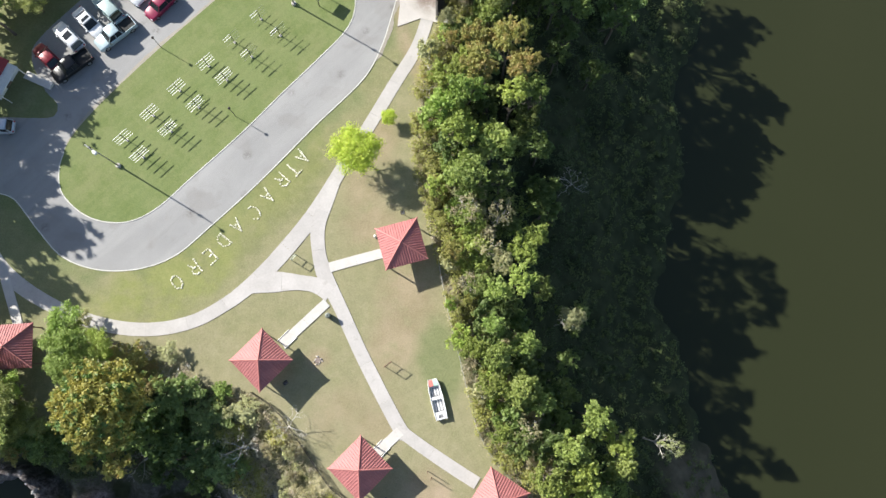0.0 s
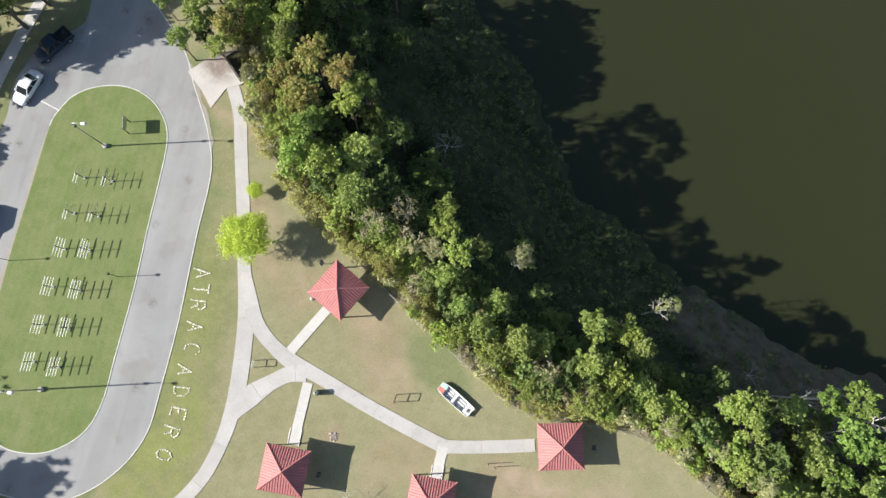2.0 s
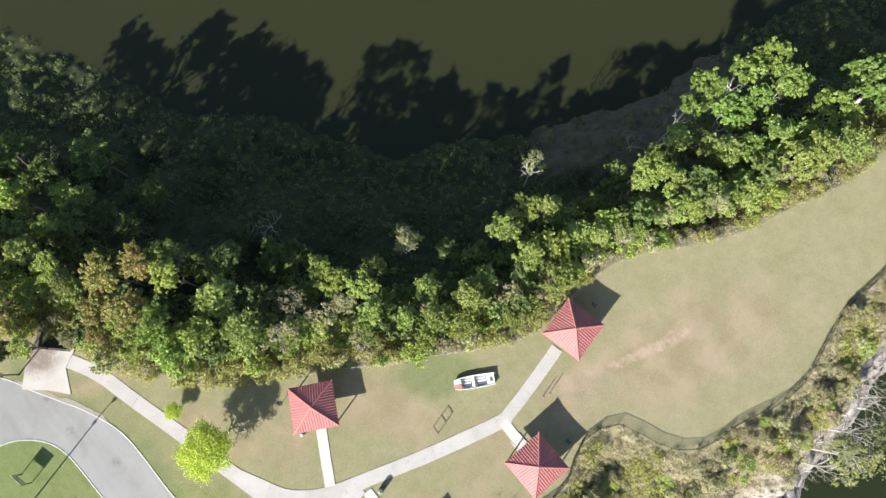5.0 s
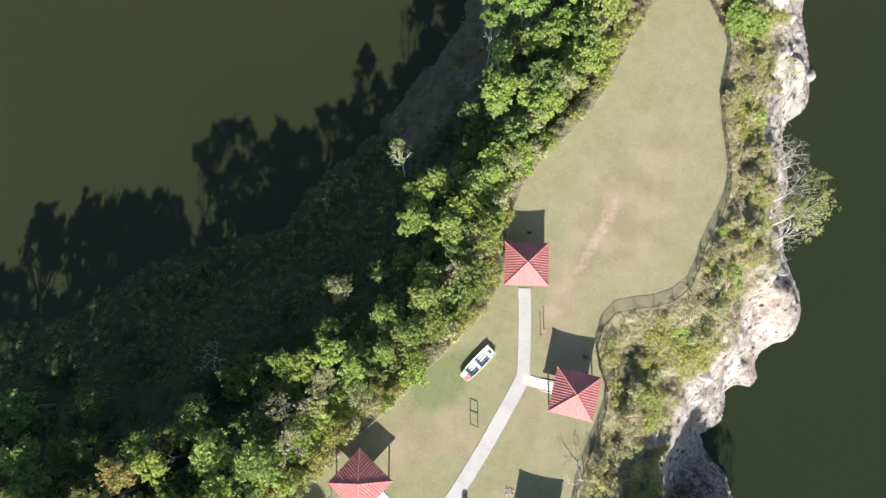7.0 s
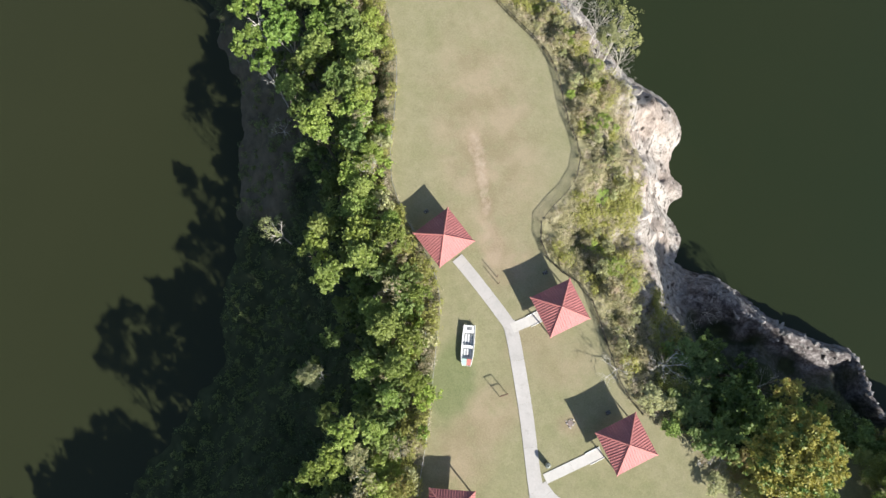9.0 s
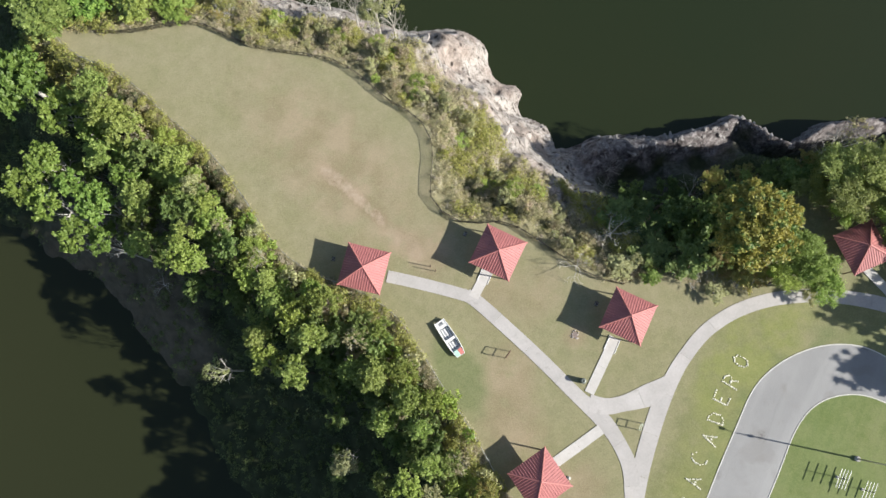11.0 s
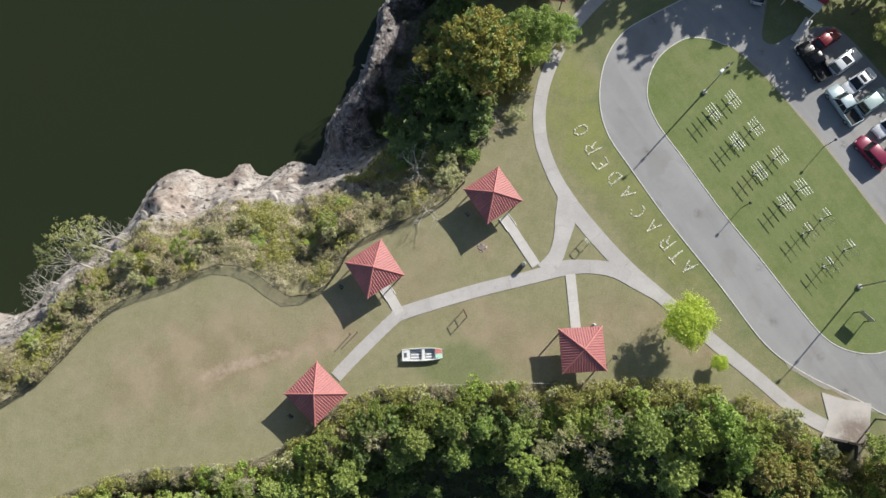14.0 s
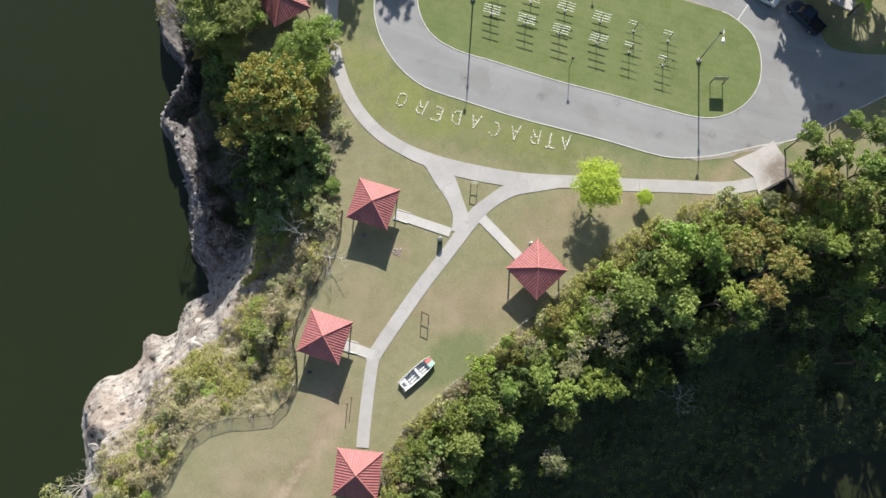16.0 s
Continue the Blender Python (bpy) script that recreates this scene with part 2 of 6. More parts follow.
def asphalt_material():
    m, nt, b = nodes_of("worn_asphalt")
    p = place(nt)
    col = mixc(nt, grey(nt, noise_at(nt, p, 0.15, 5), 0.3, 0.7), (0.235, 0.235, 0.235), (0.31, 0.308, 0.305))
    col = mixc(nt, grey(nt, noise_at(nt, p, 0.5, 7, 0.7), 0.56, 0.76), col, (0.22, 0.21, 0.2))
    col = mixc(nt, mixc(nt, 1.0, grey(nt, noise_at(nt, p, 0.22, 3, 0.5), 0.55, 0.6), (0.45, 0.45, 0.45), "MULTIPLY"), col, (0.2, 0.19, 0.18))
    oil = add(nt, "ShaderNodeTexVoronoi", Scale=0.14)
    oil.voronoi_dimensions = "2D"
    warp = mixc(nt, 0.12, p, add(nt, "ShaderNodeTexNoise", Scale=0.8, Detail=4.0).outputs["Color"], "LINEAR_LIGHT")
    nt.links.new(warp, oil.inputs["Vector"])
    col = mixc(nt, mixc(nt, 1.0, ramp(nt, oil.outputs["Distance"], (0.03, (1, 1, 1)), (0.1, (0, 0, 0))), grey(nt, noise_at(nt, p, 2.2, 5, 0.7), 0.4, 0.6), "MULTIPLY"), col, (0.11, 0.1, 0.095))
    streak = add(nt, "ShaderNodeMapping")
    streak.vector_type = "TEXTURE"
    streak.inputs["Rotation"].default_value = (0, 0, radians(45))
    streak.inputs["Scale"].default_value = (8.3, 0.83, 1)
    nt.links.new(p, streak.inputs["Vector"])
    col = mixc(nt, mixc(nt, 1.0, grey(nt, noise_at(nt, streak.outputs["Vector"], 0.9, 5, 0.6), 0.58, 0.72), (0.5, 0.5, 0.5), "MULTIPLY"), col, (0.15, 0.145, 0.14))
    col = mixc(nt, mixc(nt, 1.0, grey(nt, noise_at(nt, streak.outputs["Vector"], 0.35, 4, 0.5), 0.48, 0.66), (0.35, 0.35, 0.35), "MULTIPLY"), col, (0.4, 0.395, 0.39))
    col = mixc(nt, 0.25, col, ramp(nt, noise_at(nt, p, 18, 2), (0.3, (0.17, 0.165, 0.16)), (0.7, (0.45, 0.44, 0.42))))
    nt.links.new(col, b.inputs["Base Color"])
    b.inputs["Roughness"].default_value = 0.88
    bump(nt, b, noise_at(nt, p, 30, 2), 0.3, 0.01)
    return m


def water_material():
    m, nt, b = nodes_of("murky_water")
    p = place(nt)
    sep = nt.nodes.new("ShaderNodeSeparateXYZ")
    nt.links.new(p, sep.inputs[0])
    mr = add(nt, "ShaderNodeMapRange")
    mr.inputs["From Min"].default_value, mr.inputs["From Max"].default_value = -20, 60
    nt.links.new(sep.outputs["X"], mr.inputs["Value"])
    col = mixc(nt, mr.outputs["Result"], (0.018, 0.0255, 0.011), (0.029, 0.0325, 0.0145))
    col = mixc(nt, mixc(nt, 1.0, grey(nt, noise_at(nt, p, 0.03, 4), 0.3, 0.7), (0.4, 0.4, 0.4), "MULTIPLY"), col, (0.024, 0.028, 0.012))
    nt.links.new(col, b.inputs["Base Color"])
    b.inputs["Roughness"].default_value = 0.12
    b.inputs["IOR"].default_value = 1.33
    bump(nt, b, noise_at(nt, p, 1.6, 3), 0.06, 0.03)
    return m


GROUND, LAWN, ASPHALT, LAKE = ground_material(), lawn_material(), asphalt_material(), water_material()
CONCRETE = plain("walk_concrete", (0.4, 0.378, 0.358), (0.49, 0.465, 0.445), 0.45, 0.9, 0, 0.3, 0.01, (0.36, 0.335, 0.31), True, 0.05, 0.14)
PALE_CONCRETE = plain("pale_concrete", (0.49, 0.468, 0.437), (0.575, 0.55, 0.52), 0.8, 0.88, 0, 0.3, 0.01, (0.46, 0.43, 0.39), True, 0.05, 0.14)
KERB = plain("kerb_concrete", (0.45, 0.44, 0.4), (0.7, 0.68, 0.63), 1.1, 0.9, 0, 0.3, 0.01, (0.3, 0.29, 0.26), True)
ROOF = plain("red_roof_sheet", (0.355, 0.122, 0.12), (0.44, 0.175, 0.165), 0.7, 0.62, 0.0, 0.1, 0.004, (0.47, 0.2, 0.175), False, 0.09)
ROOF_CAP = plain("red_ridge_cap", (0.48, 0.17, 0.155), (0.53, 0.21, 0.19), 1.5, 0.6, 0, 0.1, 0.004)
TIMBER = plain("weathered_timber", (0.13, 0.09, 0.06), (0.2, 0.15, 0.1), 3, 0.8, 0, 0.3, 0.005)
IRON = plain("dark_iron", (0.035, 0.032, 0.03), (0.06, 0.052, 0.045), 4, 0.6, 0.4, 0.2, 0.003, (0.12, 0.07, 0.04))
STEEL = plain("galvanised_steel", (0.42, 0.42, 0.42), (0.55, 0.55, 0.54), 4, 0.45, 0.8, 0.1, 0.002)
WHITE_PAINT = plain("white_paint", (0.74, 0.74, 0.72), (0.8, 0.8, 0.79), 3, 0.55, 0, 0.1, 0.003, (0.62, 0.6, 0.56))
WHITE_STONE = plain("whitewashed_stone", (0.74, 0.71, 0.55), (0.82, 0.79, 0.66), 6, 0.9, 0, 0.5, 0.01, (0.62, 0.58, 0.44), False, 0.12)
DIRT = plain("bare_dirt", (0.29, 0.26, 0.215), (0.36, 0.33, 0.28), 1.2, 0.95, 0, 0.5, 0.02, (0.2, 0.17, 0.12), True)
SLAT_PAINT = plain("weathered_white_slat", (0.64, 0.65, 0.62), (0.74, 0.74, 0.72), 3, 0.65, 0, 0.1, 0.003, (0.4, 0.4, 0.34))
BARK = plain("bark", (0.1, 0.08, 0.06), (0.2, 0.17, 0.13), 5, 0.9, 0, 0.6, 0.02)
PALE_BARK = plain("bleached_bark", (0.45, 0.42, 0.38), (0.6, 0.57, 0.52), 5, 0.85, 0, 0.5, 0.01)


# ---- building helpers ----
def mesh_of(bm, name, mat, smooth=False):
    me = bpy.data.meshes.new(name)
    bm.to_mesh(me)
    bm.free()
    me.materials.append(mat)
    if smooth:
        me.shade_smooth()
    return me


def part(name, bm, mat, parent, label="", smooth=False):
    """Links a bmesh as one mesh object under a thing or a part."""
    ob = new(name, mesh_of(bm, name, mat, smooth))
    ob.parent = parent
    return tagged(ob, label)


def thing(name, at, label, category, group="", kind=""):
    ob = new(name)
    ob.matrix_world = at
    ob.empty_display_size = 0.3
    return tagged(ob, label, category, group, kind)


def box(bm, x0, x1, y0, y1, z0, z1, bevel=0.0, m=None):
    made = bmesh.ops.create_cube(bm, size=1.0)["verts"]
    bmesh.ops.scale(bm, vec=(x1 - x0, y1 - y0, z1 - z0), verts=made)
    bmesh.ops.translate(bm, vec=((x0 + x1) / 2, (y0 + y1) / 2, (z0 + z1) / 2), verts=made)
    if bevel:
        edges = list({e for v in made for e in v.link_edges})
        made = list({v for f in bmesh.ops.bevel(bm, geom=edges, offset=bevel, segments=2, affect="EDGES", profile=0.5)["faces"] for v in f.verts} | {v for v in made if v.is_valid})
    if m is not None:
        bmesh.ops.transform(bm, matrix=m, verts=made)
    return made


def rod(bm, a, b, r0, r1=None, sides=8):
    """A round bar from a to b, tapering from r0 to r1."""
    a, b = Vector(a), Vector(b)
    r1 = r0 if r1 is None else r1
    d = (b - a)
    q = d.to_track_quat("Z", "Y").to_matrix()
    rings = []
    for c, r in ((a, r0), (b, r1)):
        rings.append([bm.verts.new(c + q @ Vector((r * math.cos(2 * math.pi * k / sides), r * math.sin(2 * math.pi * k / sides), 0))) for k in range(sides)])
    for k in range(sides):
        bm.faces.new((rings[0][k], rings[0][(k + 1) % sides], rings[1][(k + 1) % sides], rings[1][k]))
    bm.faces.new(rings[1])
    bm.faces.new(rings[0][::-1])


def lathe(bm, profile, sides=16, m=None):
    """A turned shape from (radius, height) pairs."""
    rings = [[bm.verts.new((r * math.cos(2 * math.pi * k / sides), r * math.sin(2 * math.pi * k / sides), z)) for k in range(sides)] for r, z in profile]
    for a, b in zip(rings, rings[1:]):
        for k in range(sides):
            bm.faces.new((a[k], a[(k + 1) % sides], b[(k + 1) % sides], b[k]))
    bm.faces.new(rings[0][::-1])
    bm.faces.new(rings[-1])
    if m is not None:
        bmesh.ops.transform(bm, matrix=m, verts=[v for r in rings for v in r])


def curve_through(points, step=0.5, closed=False):
    """Points at even steps along a smooth line through the given ones."""
    p = np.array(points, float)
    n = len(p)
    out = []
    for i in range(n if closed else n - 1):
        if closed:
            a, b, c, d = p[i - 1], p[i], p[(i + 1) % n], p[(i + 2) % n]
        else:
            b, c = p[i], p[i + 1]
            a, d = (p[i - 1] if i else 2 * b - c), (p[i + 2] if i + 2 < n else 2 * c - b)
        for s in np.linspace(0, 1, max(3, int(np.linalg.norm(c - b) / 0.2)), endpoint=False):
            out.append(0.5 * (2 * b + (c - a) * s + (2 * a - 5 * b + 4 * c - d) * s ** 2 + (3 * b - 3 * c + d - a) * s ** 3))
    out.append(p[0] if closed else p[-1])
    out = np.array(out)
    run = np.concatenate([[0], np.cumsum(np.linalg.norm(np.diff(out, axis=0), axis=1))])
    count = max(2, int(round(run[-1] / step)) + 1)
    at = np.linspace(0, run[-1], count)
    res = np.stack([np.interp(at, run, out[:, k]) for k in range(p.shape[1])], 1)
    return res[:-1] if closed else res


def sides_of(line, closed=False):
    """Unit vectors to the left of a line."""
    if closed:
        d = np.roll(line, -1, 0) - np.roll(line, 1, 0)
    else:
        d = np.gradient(line, axis=0)
    d = d[:, :2] / np.maximum(1e-9, np.linalg.norm(d[:, :2], axis=1))[:, None]
    return np.stack([-d[:, 1], d[:, 0]], 1)


# ---- the lie of the land ----
RIM_EAST = [(8, 100), (4, 75), (2, 60), (0, 50), (-0.5, 44), (-2, 40), (-4.3, 32), (-3.4, 21), (-1.3, 14), (0, 7), (1.5, 1), (2.5, -3), (4, -8), (7.5, -12.3),
            (11.3, -15.4), (14.5, -20), (16.5, -27), (18.5, -33), (22, -39), (26, -46), (31, -51)]
RIM_WEST = [(33, -55), (28, -53), (24, -51.6), (16, -50), (10, -44.7), (2, -40.2), (-1, -37), (-3.2, -33), (-6.2, -29), (-6.5, -25), (-4.4, -19.6), (-6, -16.3), (-8, -15),
            (-12, -13.6), (-16, -8.5), (-19, -4.6), (-22, -2.6), (-26, -2.2), (-33, -1.2), (-40, -3), (-46, -6.2), (-51, -8), (-57, -8), (-64, -5), (-72, 0), (-90, 4)]
SHORE_EAST = [(50, 100), (43, 65), (40, 56), (38, 50), (36, 43), (35, 33), (33.5, 24), (31.5, 16), (31.4, 10), (32.5, 4), (34.5, -3), (36.7, -12), (39, -19),
              (41.5, -26), (45, -31), (48, -34), (54, -42), (62, -52), (66, -66), (58, -82), (40, -90), (28, -84)]
SHORE_WEST = [(19, -76), (12.5, -72), (6, -67), (4, -61), (-3, -57), (-11, -50.5), (-17, -49), (-21, -45), (-20.5, -39), (-24.1, -36.5), (-22.4, -33.2), (-25.4, -30), (-25.6, -27), (-26, -25), (-34, -25),
              (-41, -22.5), (-47, -21.5), (-53, -21.5), (-57, -15), (-66, -16), (-83, -12), (-110, -12)]
TOP = np.concatenate([curve_through(RIM_EAST + RIM_WEST, 2.0), [(-400, -10), (-1500, -100), (-1500, 1500), (200, 1500), (20, 400)]])
SHORE = np.concatenate([curve_through(SHORE_EAST + SHORE_WEST, 2.0), [(-400, -30), (-1500, -140), (-1500, 1500), (240, 1500), (60, 400)]])


def near_line(x, y, poly):
    """Distance to a closed outline, and whether inside it."""
    best = np.full(x.shape, 1e9)
    inside = np.zeros(x.shape, bool)
    for a, b in zip(poly, np.roll(poly, -1, 0)):
        d = b - a
        s = np.clip(((x - a[0]) * d[0] + (y - a[1]) * d[1]) / max(1e-9, d @ d), 0, 1)
        best = np.minimum(best, (x - a[0] - s * d[0]) ** 2 + (y - a[1] - s * d[1]) ** 2)
        if a[1] != b[1]:
            cross = (a[1] > y) != (b[1] > y)
            inside ^= cross & (x < d[0] * (y - a[1]) / d[1] + a[0])
    return np.sqrt(best), inside


def lattice(x, y, scale, seed):
    """Smooth noise between 0 and 1."""
    x, y = np.asarray(x) / scale, np.asarray(y) / scale
    i, j = np.floor(x).astype(np.int64), np.floor(y).astype(np.int64)
    u, v = x - i, y - j
    u, v = u * u * (3 - 2 * u), v * v * (3 - 2 * v)

    def h(a, b):
        k = (a * 374761393 + b * 668265263 + seed * 974634777) & 0xFFFFFFFF
        k = ((k ^ (k >> 13)) * 1274126177) & 0xFFFFFFFF
        return ((k ^ (k >> 16)) & 0xFFFF) / 65535.0
    return (h(i, j) * (1 - u) + h(i + 1, j) * u) * (1 - v) + (h(i, j + 1) * (1 - u) + h(i + 1, j + 1) * u) * v


def ease(v, a, b):
    s = np.clip((v - a) / (b - a), 0, 1)
    return s * s * (3 - 2 * s)


def land(x, y):
    """Height of the ground, and how far down the slope (0 rim, 1 water), and how far to the rocky side."""
    x, y = np.asarray(x, float), np.asarray(y, float)
    dt, on_top = near_line(x, y, TOP)
    jx, jy = 2.6 * (lattice(x, y, 4.5, 12) - 0.5) + 1.4 * (lattice(x, y, 1.6, 13) - 0.5), 2.6 * (lattice(x, y, 4.5, 14) - 0.5) + 1.4 * (lattice(x, y, 1.6, 15) - 0.5)
    calm = 1 - 0.75 * ease((x + 10) * -70 - (y - 10) * 40, -150, 250)
    steep = ease(-x, 25, 31)
    ds, dry_land = near_line(x + jx * calm, y + jy * calm, SHORE)
    u = np.where(on_top, 0, np.where(dry_land, dt / np.maximum(1e-6, dt + ds), 1.0))
    west = ease((x + 10) * -70 - (y - 10) * 40, -150, 250)
    wob = (lattice(x, y, 5, 3) - 0.5) * 0.22 * u * (1 - u) * 4
    w = np.clip(u + wob, 0, 1)
    e = np.maximum(0, w - 0.045) / 0.955
    east_z = WATER * (1.3 * e - 0.3 * e * e)
    west_z = np.where(w < 0.5, -5.0 * (w / 0.5) ** 1.3, -5 - 15 * ((np.maximum(w, 0.5) - 0.5) / 0.5) ** 0.8)
    # west of the outcrop a hollow runs down behind a raised rock crest
    crest = -14.2 + 1.6 * (lattice(x, y, 5.5, 17) - 0.5)
    hollow = np.interp(w, [0, 0.12, 0.3, 0.55, 0.7, 0.78, 0.86, 0.93, 1.0], [0, -5, -11, -16.5, -18.6, -17.4, -15.6, -17.4, WATER])
    hollow = hollow + ease(w, 0.66, 0.82) * (1 - ease(w, 0.92, 1.0)) * (crest + 14.8) * 1.2
    west_z = west_z * (1 - steep) + steep * hollow
    z = east_z * (1 - west) + west_z * west
    # broken rock on the west face
    rock = west * ease(u + 0.25 * (lattice(x, y, 3.5, 16) - 0.5), 0.31, 0.45)
    rock = rock * (1 - steep * (1 - ease(u + 0.2 * (lattice(x, y, 2.6, 18) - 0.5), 0.66, 0.8)))
    ridge = np.abs(lattice(x, y, 3.1, 5) - 0.5) * 2 + np.abs(lattice(x + 7, y, 1.3, 6) - 0.5) + 0.5 * np.abs(lattice(x, y, 0.6, 7) - 0.5)
    ledge = np.round(lattice(x * 1.3 + y * 0.5, y - x * 0.4, 2.2, 8) * 4) / 4
    z = z + rock * (1 - 0.3 * steep) * (1 - ease(u, 0.88, 0.99)) * (1.7 * ledge + 0.9 * ridge - 1.6)
    z = z + (1 - rock) * ease(u, 0.0, 0.1) * (1 - ease(u, 0.96, 1)) * ((lattice(x, y, 1.7, 9) - 0.5) * 0.9 + (lattice(x, y, 0.7, 10) - 0.5) * 0.35)
    z = np.maximum(z, WATER + 0.9 * (1 - ease(u, 0.93, 1.0)))
    z = np.where(dry_land, z, WATER - 0.25 * np.minimum(ds, 20))
    z = z - 0.03 + np.where(on_top, 0.03 * (lattice(x, y, 2.5, 11) - 0.5), 0)
    z = np.where((x > -1.3) & (x < 1.6) & (y > 42.5) & (y < 46.5), -2.6, z)
    return z, u, west, rock


def blob(x, y, cx, cy, rx, ry, turn=0.0, soft=0.35, seed=1, wobble=0.35):
    """A soft patch with an uneven edge."""
    c, s = math.cos(radians(turn)), math.sin(radians(turn))
    dx, dy = (x - cx) * c + (y - cy) * s, -(x - cx) * s + (y - cy) * c
    d = np.hypot(dx / rx, dy / ry) + wobble * (lattice(x, y, 1.6, seed) - 0.5) + wobble * 0.5 * (lattice(x, y, 0.6, seed + 1) - 0.5)
    return 1 - ease(d, 1 - soft, 1 + soft)


# the outer edge of the loop road, and the far edge of the car park
ROAD_EDGE = [(-4.6, 80), (-4.8, 66), (-4.9, 57), (-4.9, 52.5), (-5.3, 49), (-6.3, 46), (-7, 43.3), (-8.2, 39.2), (-10.4, 34.9), (-16, 29), (-22.5, 21.9), (-27.8, 16.7), (-31.8, 13.1), (-36, 11.5),
             (-40.7, 11.4), (-44.9, 12.9), (-48.0, 16.0), (-49.9, 18.3), (-51.6, 20.0), (-54.2, 20.6), (-58, 20.4), (-66, 21.4), (-90, 23)]
LOT_EDGE = [(-90, 31), (-60, 29.9), (-54, 29.9), (-50, 29.8), (-47.6, 30.0), (-47.3, 31.6), (-49, 33.4), (-51, 37.5), (-50, 40.5), (-44, 47), (-38.5, 53), (-36, 53.8), (-34, 51.2), (-31.5, 51.6), (-27.5, 54.4), (-24, 58.2), (-19, 60.4), (-15.4, 60.1), (-13.2, 60.2), (-10.8, 62.9), (-8.9, 66.3), (-7.6, 69), (-6.8, 80)]


def build_ground():
    def axis(lo, hi, step):
        inner = np.arange(lo, hi + step / 2, step)
        grow = np.cumsum(np.geomspace(step * 2, 330, 16))
        return np.concatenate([lo - grow[::-1], inner, hi + grow])
    gx, gy = axis(-72, 68, 0.44), axis(-92, 74, 0.44)
    x, y = [a.ravel() for a in np.meshgrid(gx, gy)]
    z, u, west, rock = land(x, y)
    nx, ny = len(gx), len(gy)
    me = bpy.data.meshes.new("ground")
    idx = np.arange(nx * ny).reshape(ny, nx)
    quads = np.stack([idx[:-1, :-1], idx[:-1, 1:], idx[1:, 1:], idx[1:, :-1]], -1).reshape(-1, 4)
    me.vertices.add(nx * ny)
    me.vertices.foreach_set("co", np.stack([x, y, z], 1).ravel())
    me.loops.add(quads.size)
    me.loops.foreach_set("vertex_index", quads.ravel())
    me.polygons.add(len(quads))
    me.polygons.foreach_set("loop_start", np.arange(0, quads.size, 4))
    me.update(calc_edges=True)
    field = ease(-y - 0.5 * x, 6, 14)
    dry = np.clip(0.7 + 0.16 * field - 0.45 * blob(x, y, -26, 16, 15, 5, 46) - 0.3 * ease(-x, 36, 44) - 0.2 * blob(x, y, -14, 32, 14, 6, 50), 0, 1)
    lush = np.maximum(blob(x, y, -0.6, 1.2, 2.6, 4.6, 10, 0.25, 21, 0.2) * 0.65, 0.4 * ease(-x, 38, 46) * ease(y, 0, 14))
    verge = near_line(x, y, np.array(ROAD_EDGE + LOT_EDGE, float))[0]
    lush = np.maximum(lush, 0.75 * (1 - ease(verge + 1.6 * (lattice(x, y, 3.1, 26) - 0.5), 0.7, 2.6)) * ease(lattice(x, y, 2.0, 27), 0.2, 0.6))
    vivid = np.clip(blob(x, y, -33, 9.5, 8, 3.6, 20, 0.4, 23) + 0.6 * blob(x, y, -22, 20, 11, 3.0, 48, 0.4, 24), 0, 1)
    spots = [(5.0, -27.5, 5.5, 12.5, -27, 0.48), (4.2, -23.2, 0.75, 3.6, -27, 1.0), (2.3, -19.5, 0.8, 1.7, -27, 1.0), (0.2, -15.5, 1.6, 4.5, -33, 0.7), (5.9, -26.0, 1.3, 2.6, -27, 0.85), (9.6, -35.9, 2.6, 2.2, 0, 0.4), (3.4, -28.8, 2.4, 2.0, 0, 0.4),
             (-2.5, -13.5, 2.5, 3, 40, 0.55), (-14.7, 1.2, 1.5, 1.2, 0, 0.5), (-8, 27, 2, 3, 0, 0.45), (-5.5, 4, 2.6, 5, 28, 0.5), (-4.6, 8.2, 3.2, 4.0, 20, 0.5), (-9.6, 20.6, 2.6, 3.4, 0, 0.4), (-12.0, -4.5, 2.4, 3.5, 40, 0.35), (-4.5, 38, 1, 4, -20, 0.5), (-5.6, 42, 0.6, 3, -10, 0.6), (-9, 17, 3, 3, 0, 0.45), (-8, -6, 2.5, 3.5, 30, 0.35)]
    dirt = np.zeros_like(x)
    for k, (cx, cy, rx, ry, turn, amount) in enumerate(spots):
        dirt = np.maximum(dirt, np.minimum(1, 1.15 * amount * blob(x, y, cx, cy, rx, ry, -turn, 0.6, 30 + k)))
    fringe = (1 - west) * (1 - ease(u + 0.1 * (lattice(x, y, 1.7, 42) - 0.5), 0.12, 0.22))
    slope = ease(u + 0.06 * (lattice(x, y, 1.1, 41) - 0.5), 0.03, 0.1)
    # painted shade: the east slope below its fringe, and the western hollow
    for name, v in (("dry", dry), ("lush", lush), ("vivid", vivid), ("dirt", dirt), ("scrub", slope * np.maximum(west, fringe)), ("painted_shade", slope * np.maximum(1 - west - fringe, ease(-x, 24, 29))), ("grey_rock", ease(-x, 24, 29) * west),
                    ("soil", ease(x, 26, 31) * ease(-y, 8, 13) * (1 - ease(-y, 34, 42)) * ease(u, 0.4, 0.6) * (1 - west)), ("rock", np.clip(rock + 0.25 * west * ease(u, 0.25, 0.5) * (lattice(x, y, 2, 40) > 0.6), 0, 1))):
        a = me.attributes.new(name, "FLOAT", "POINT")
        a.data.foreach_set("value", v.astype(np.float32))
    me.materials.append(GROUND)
    me.polygons.foreach_set("use_smooth", np.ones(len(quads), bool))
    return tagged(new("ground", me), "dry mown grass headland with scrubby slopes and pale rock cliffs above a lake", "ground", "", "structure")


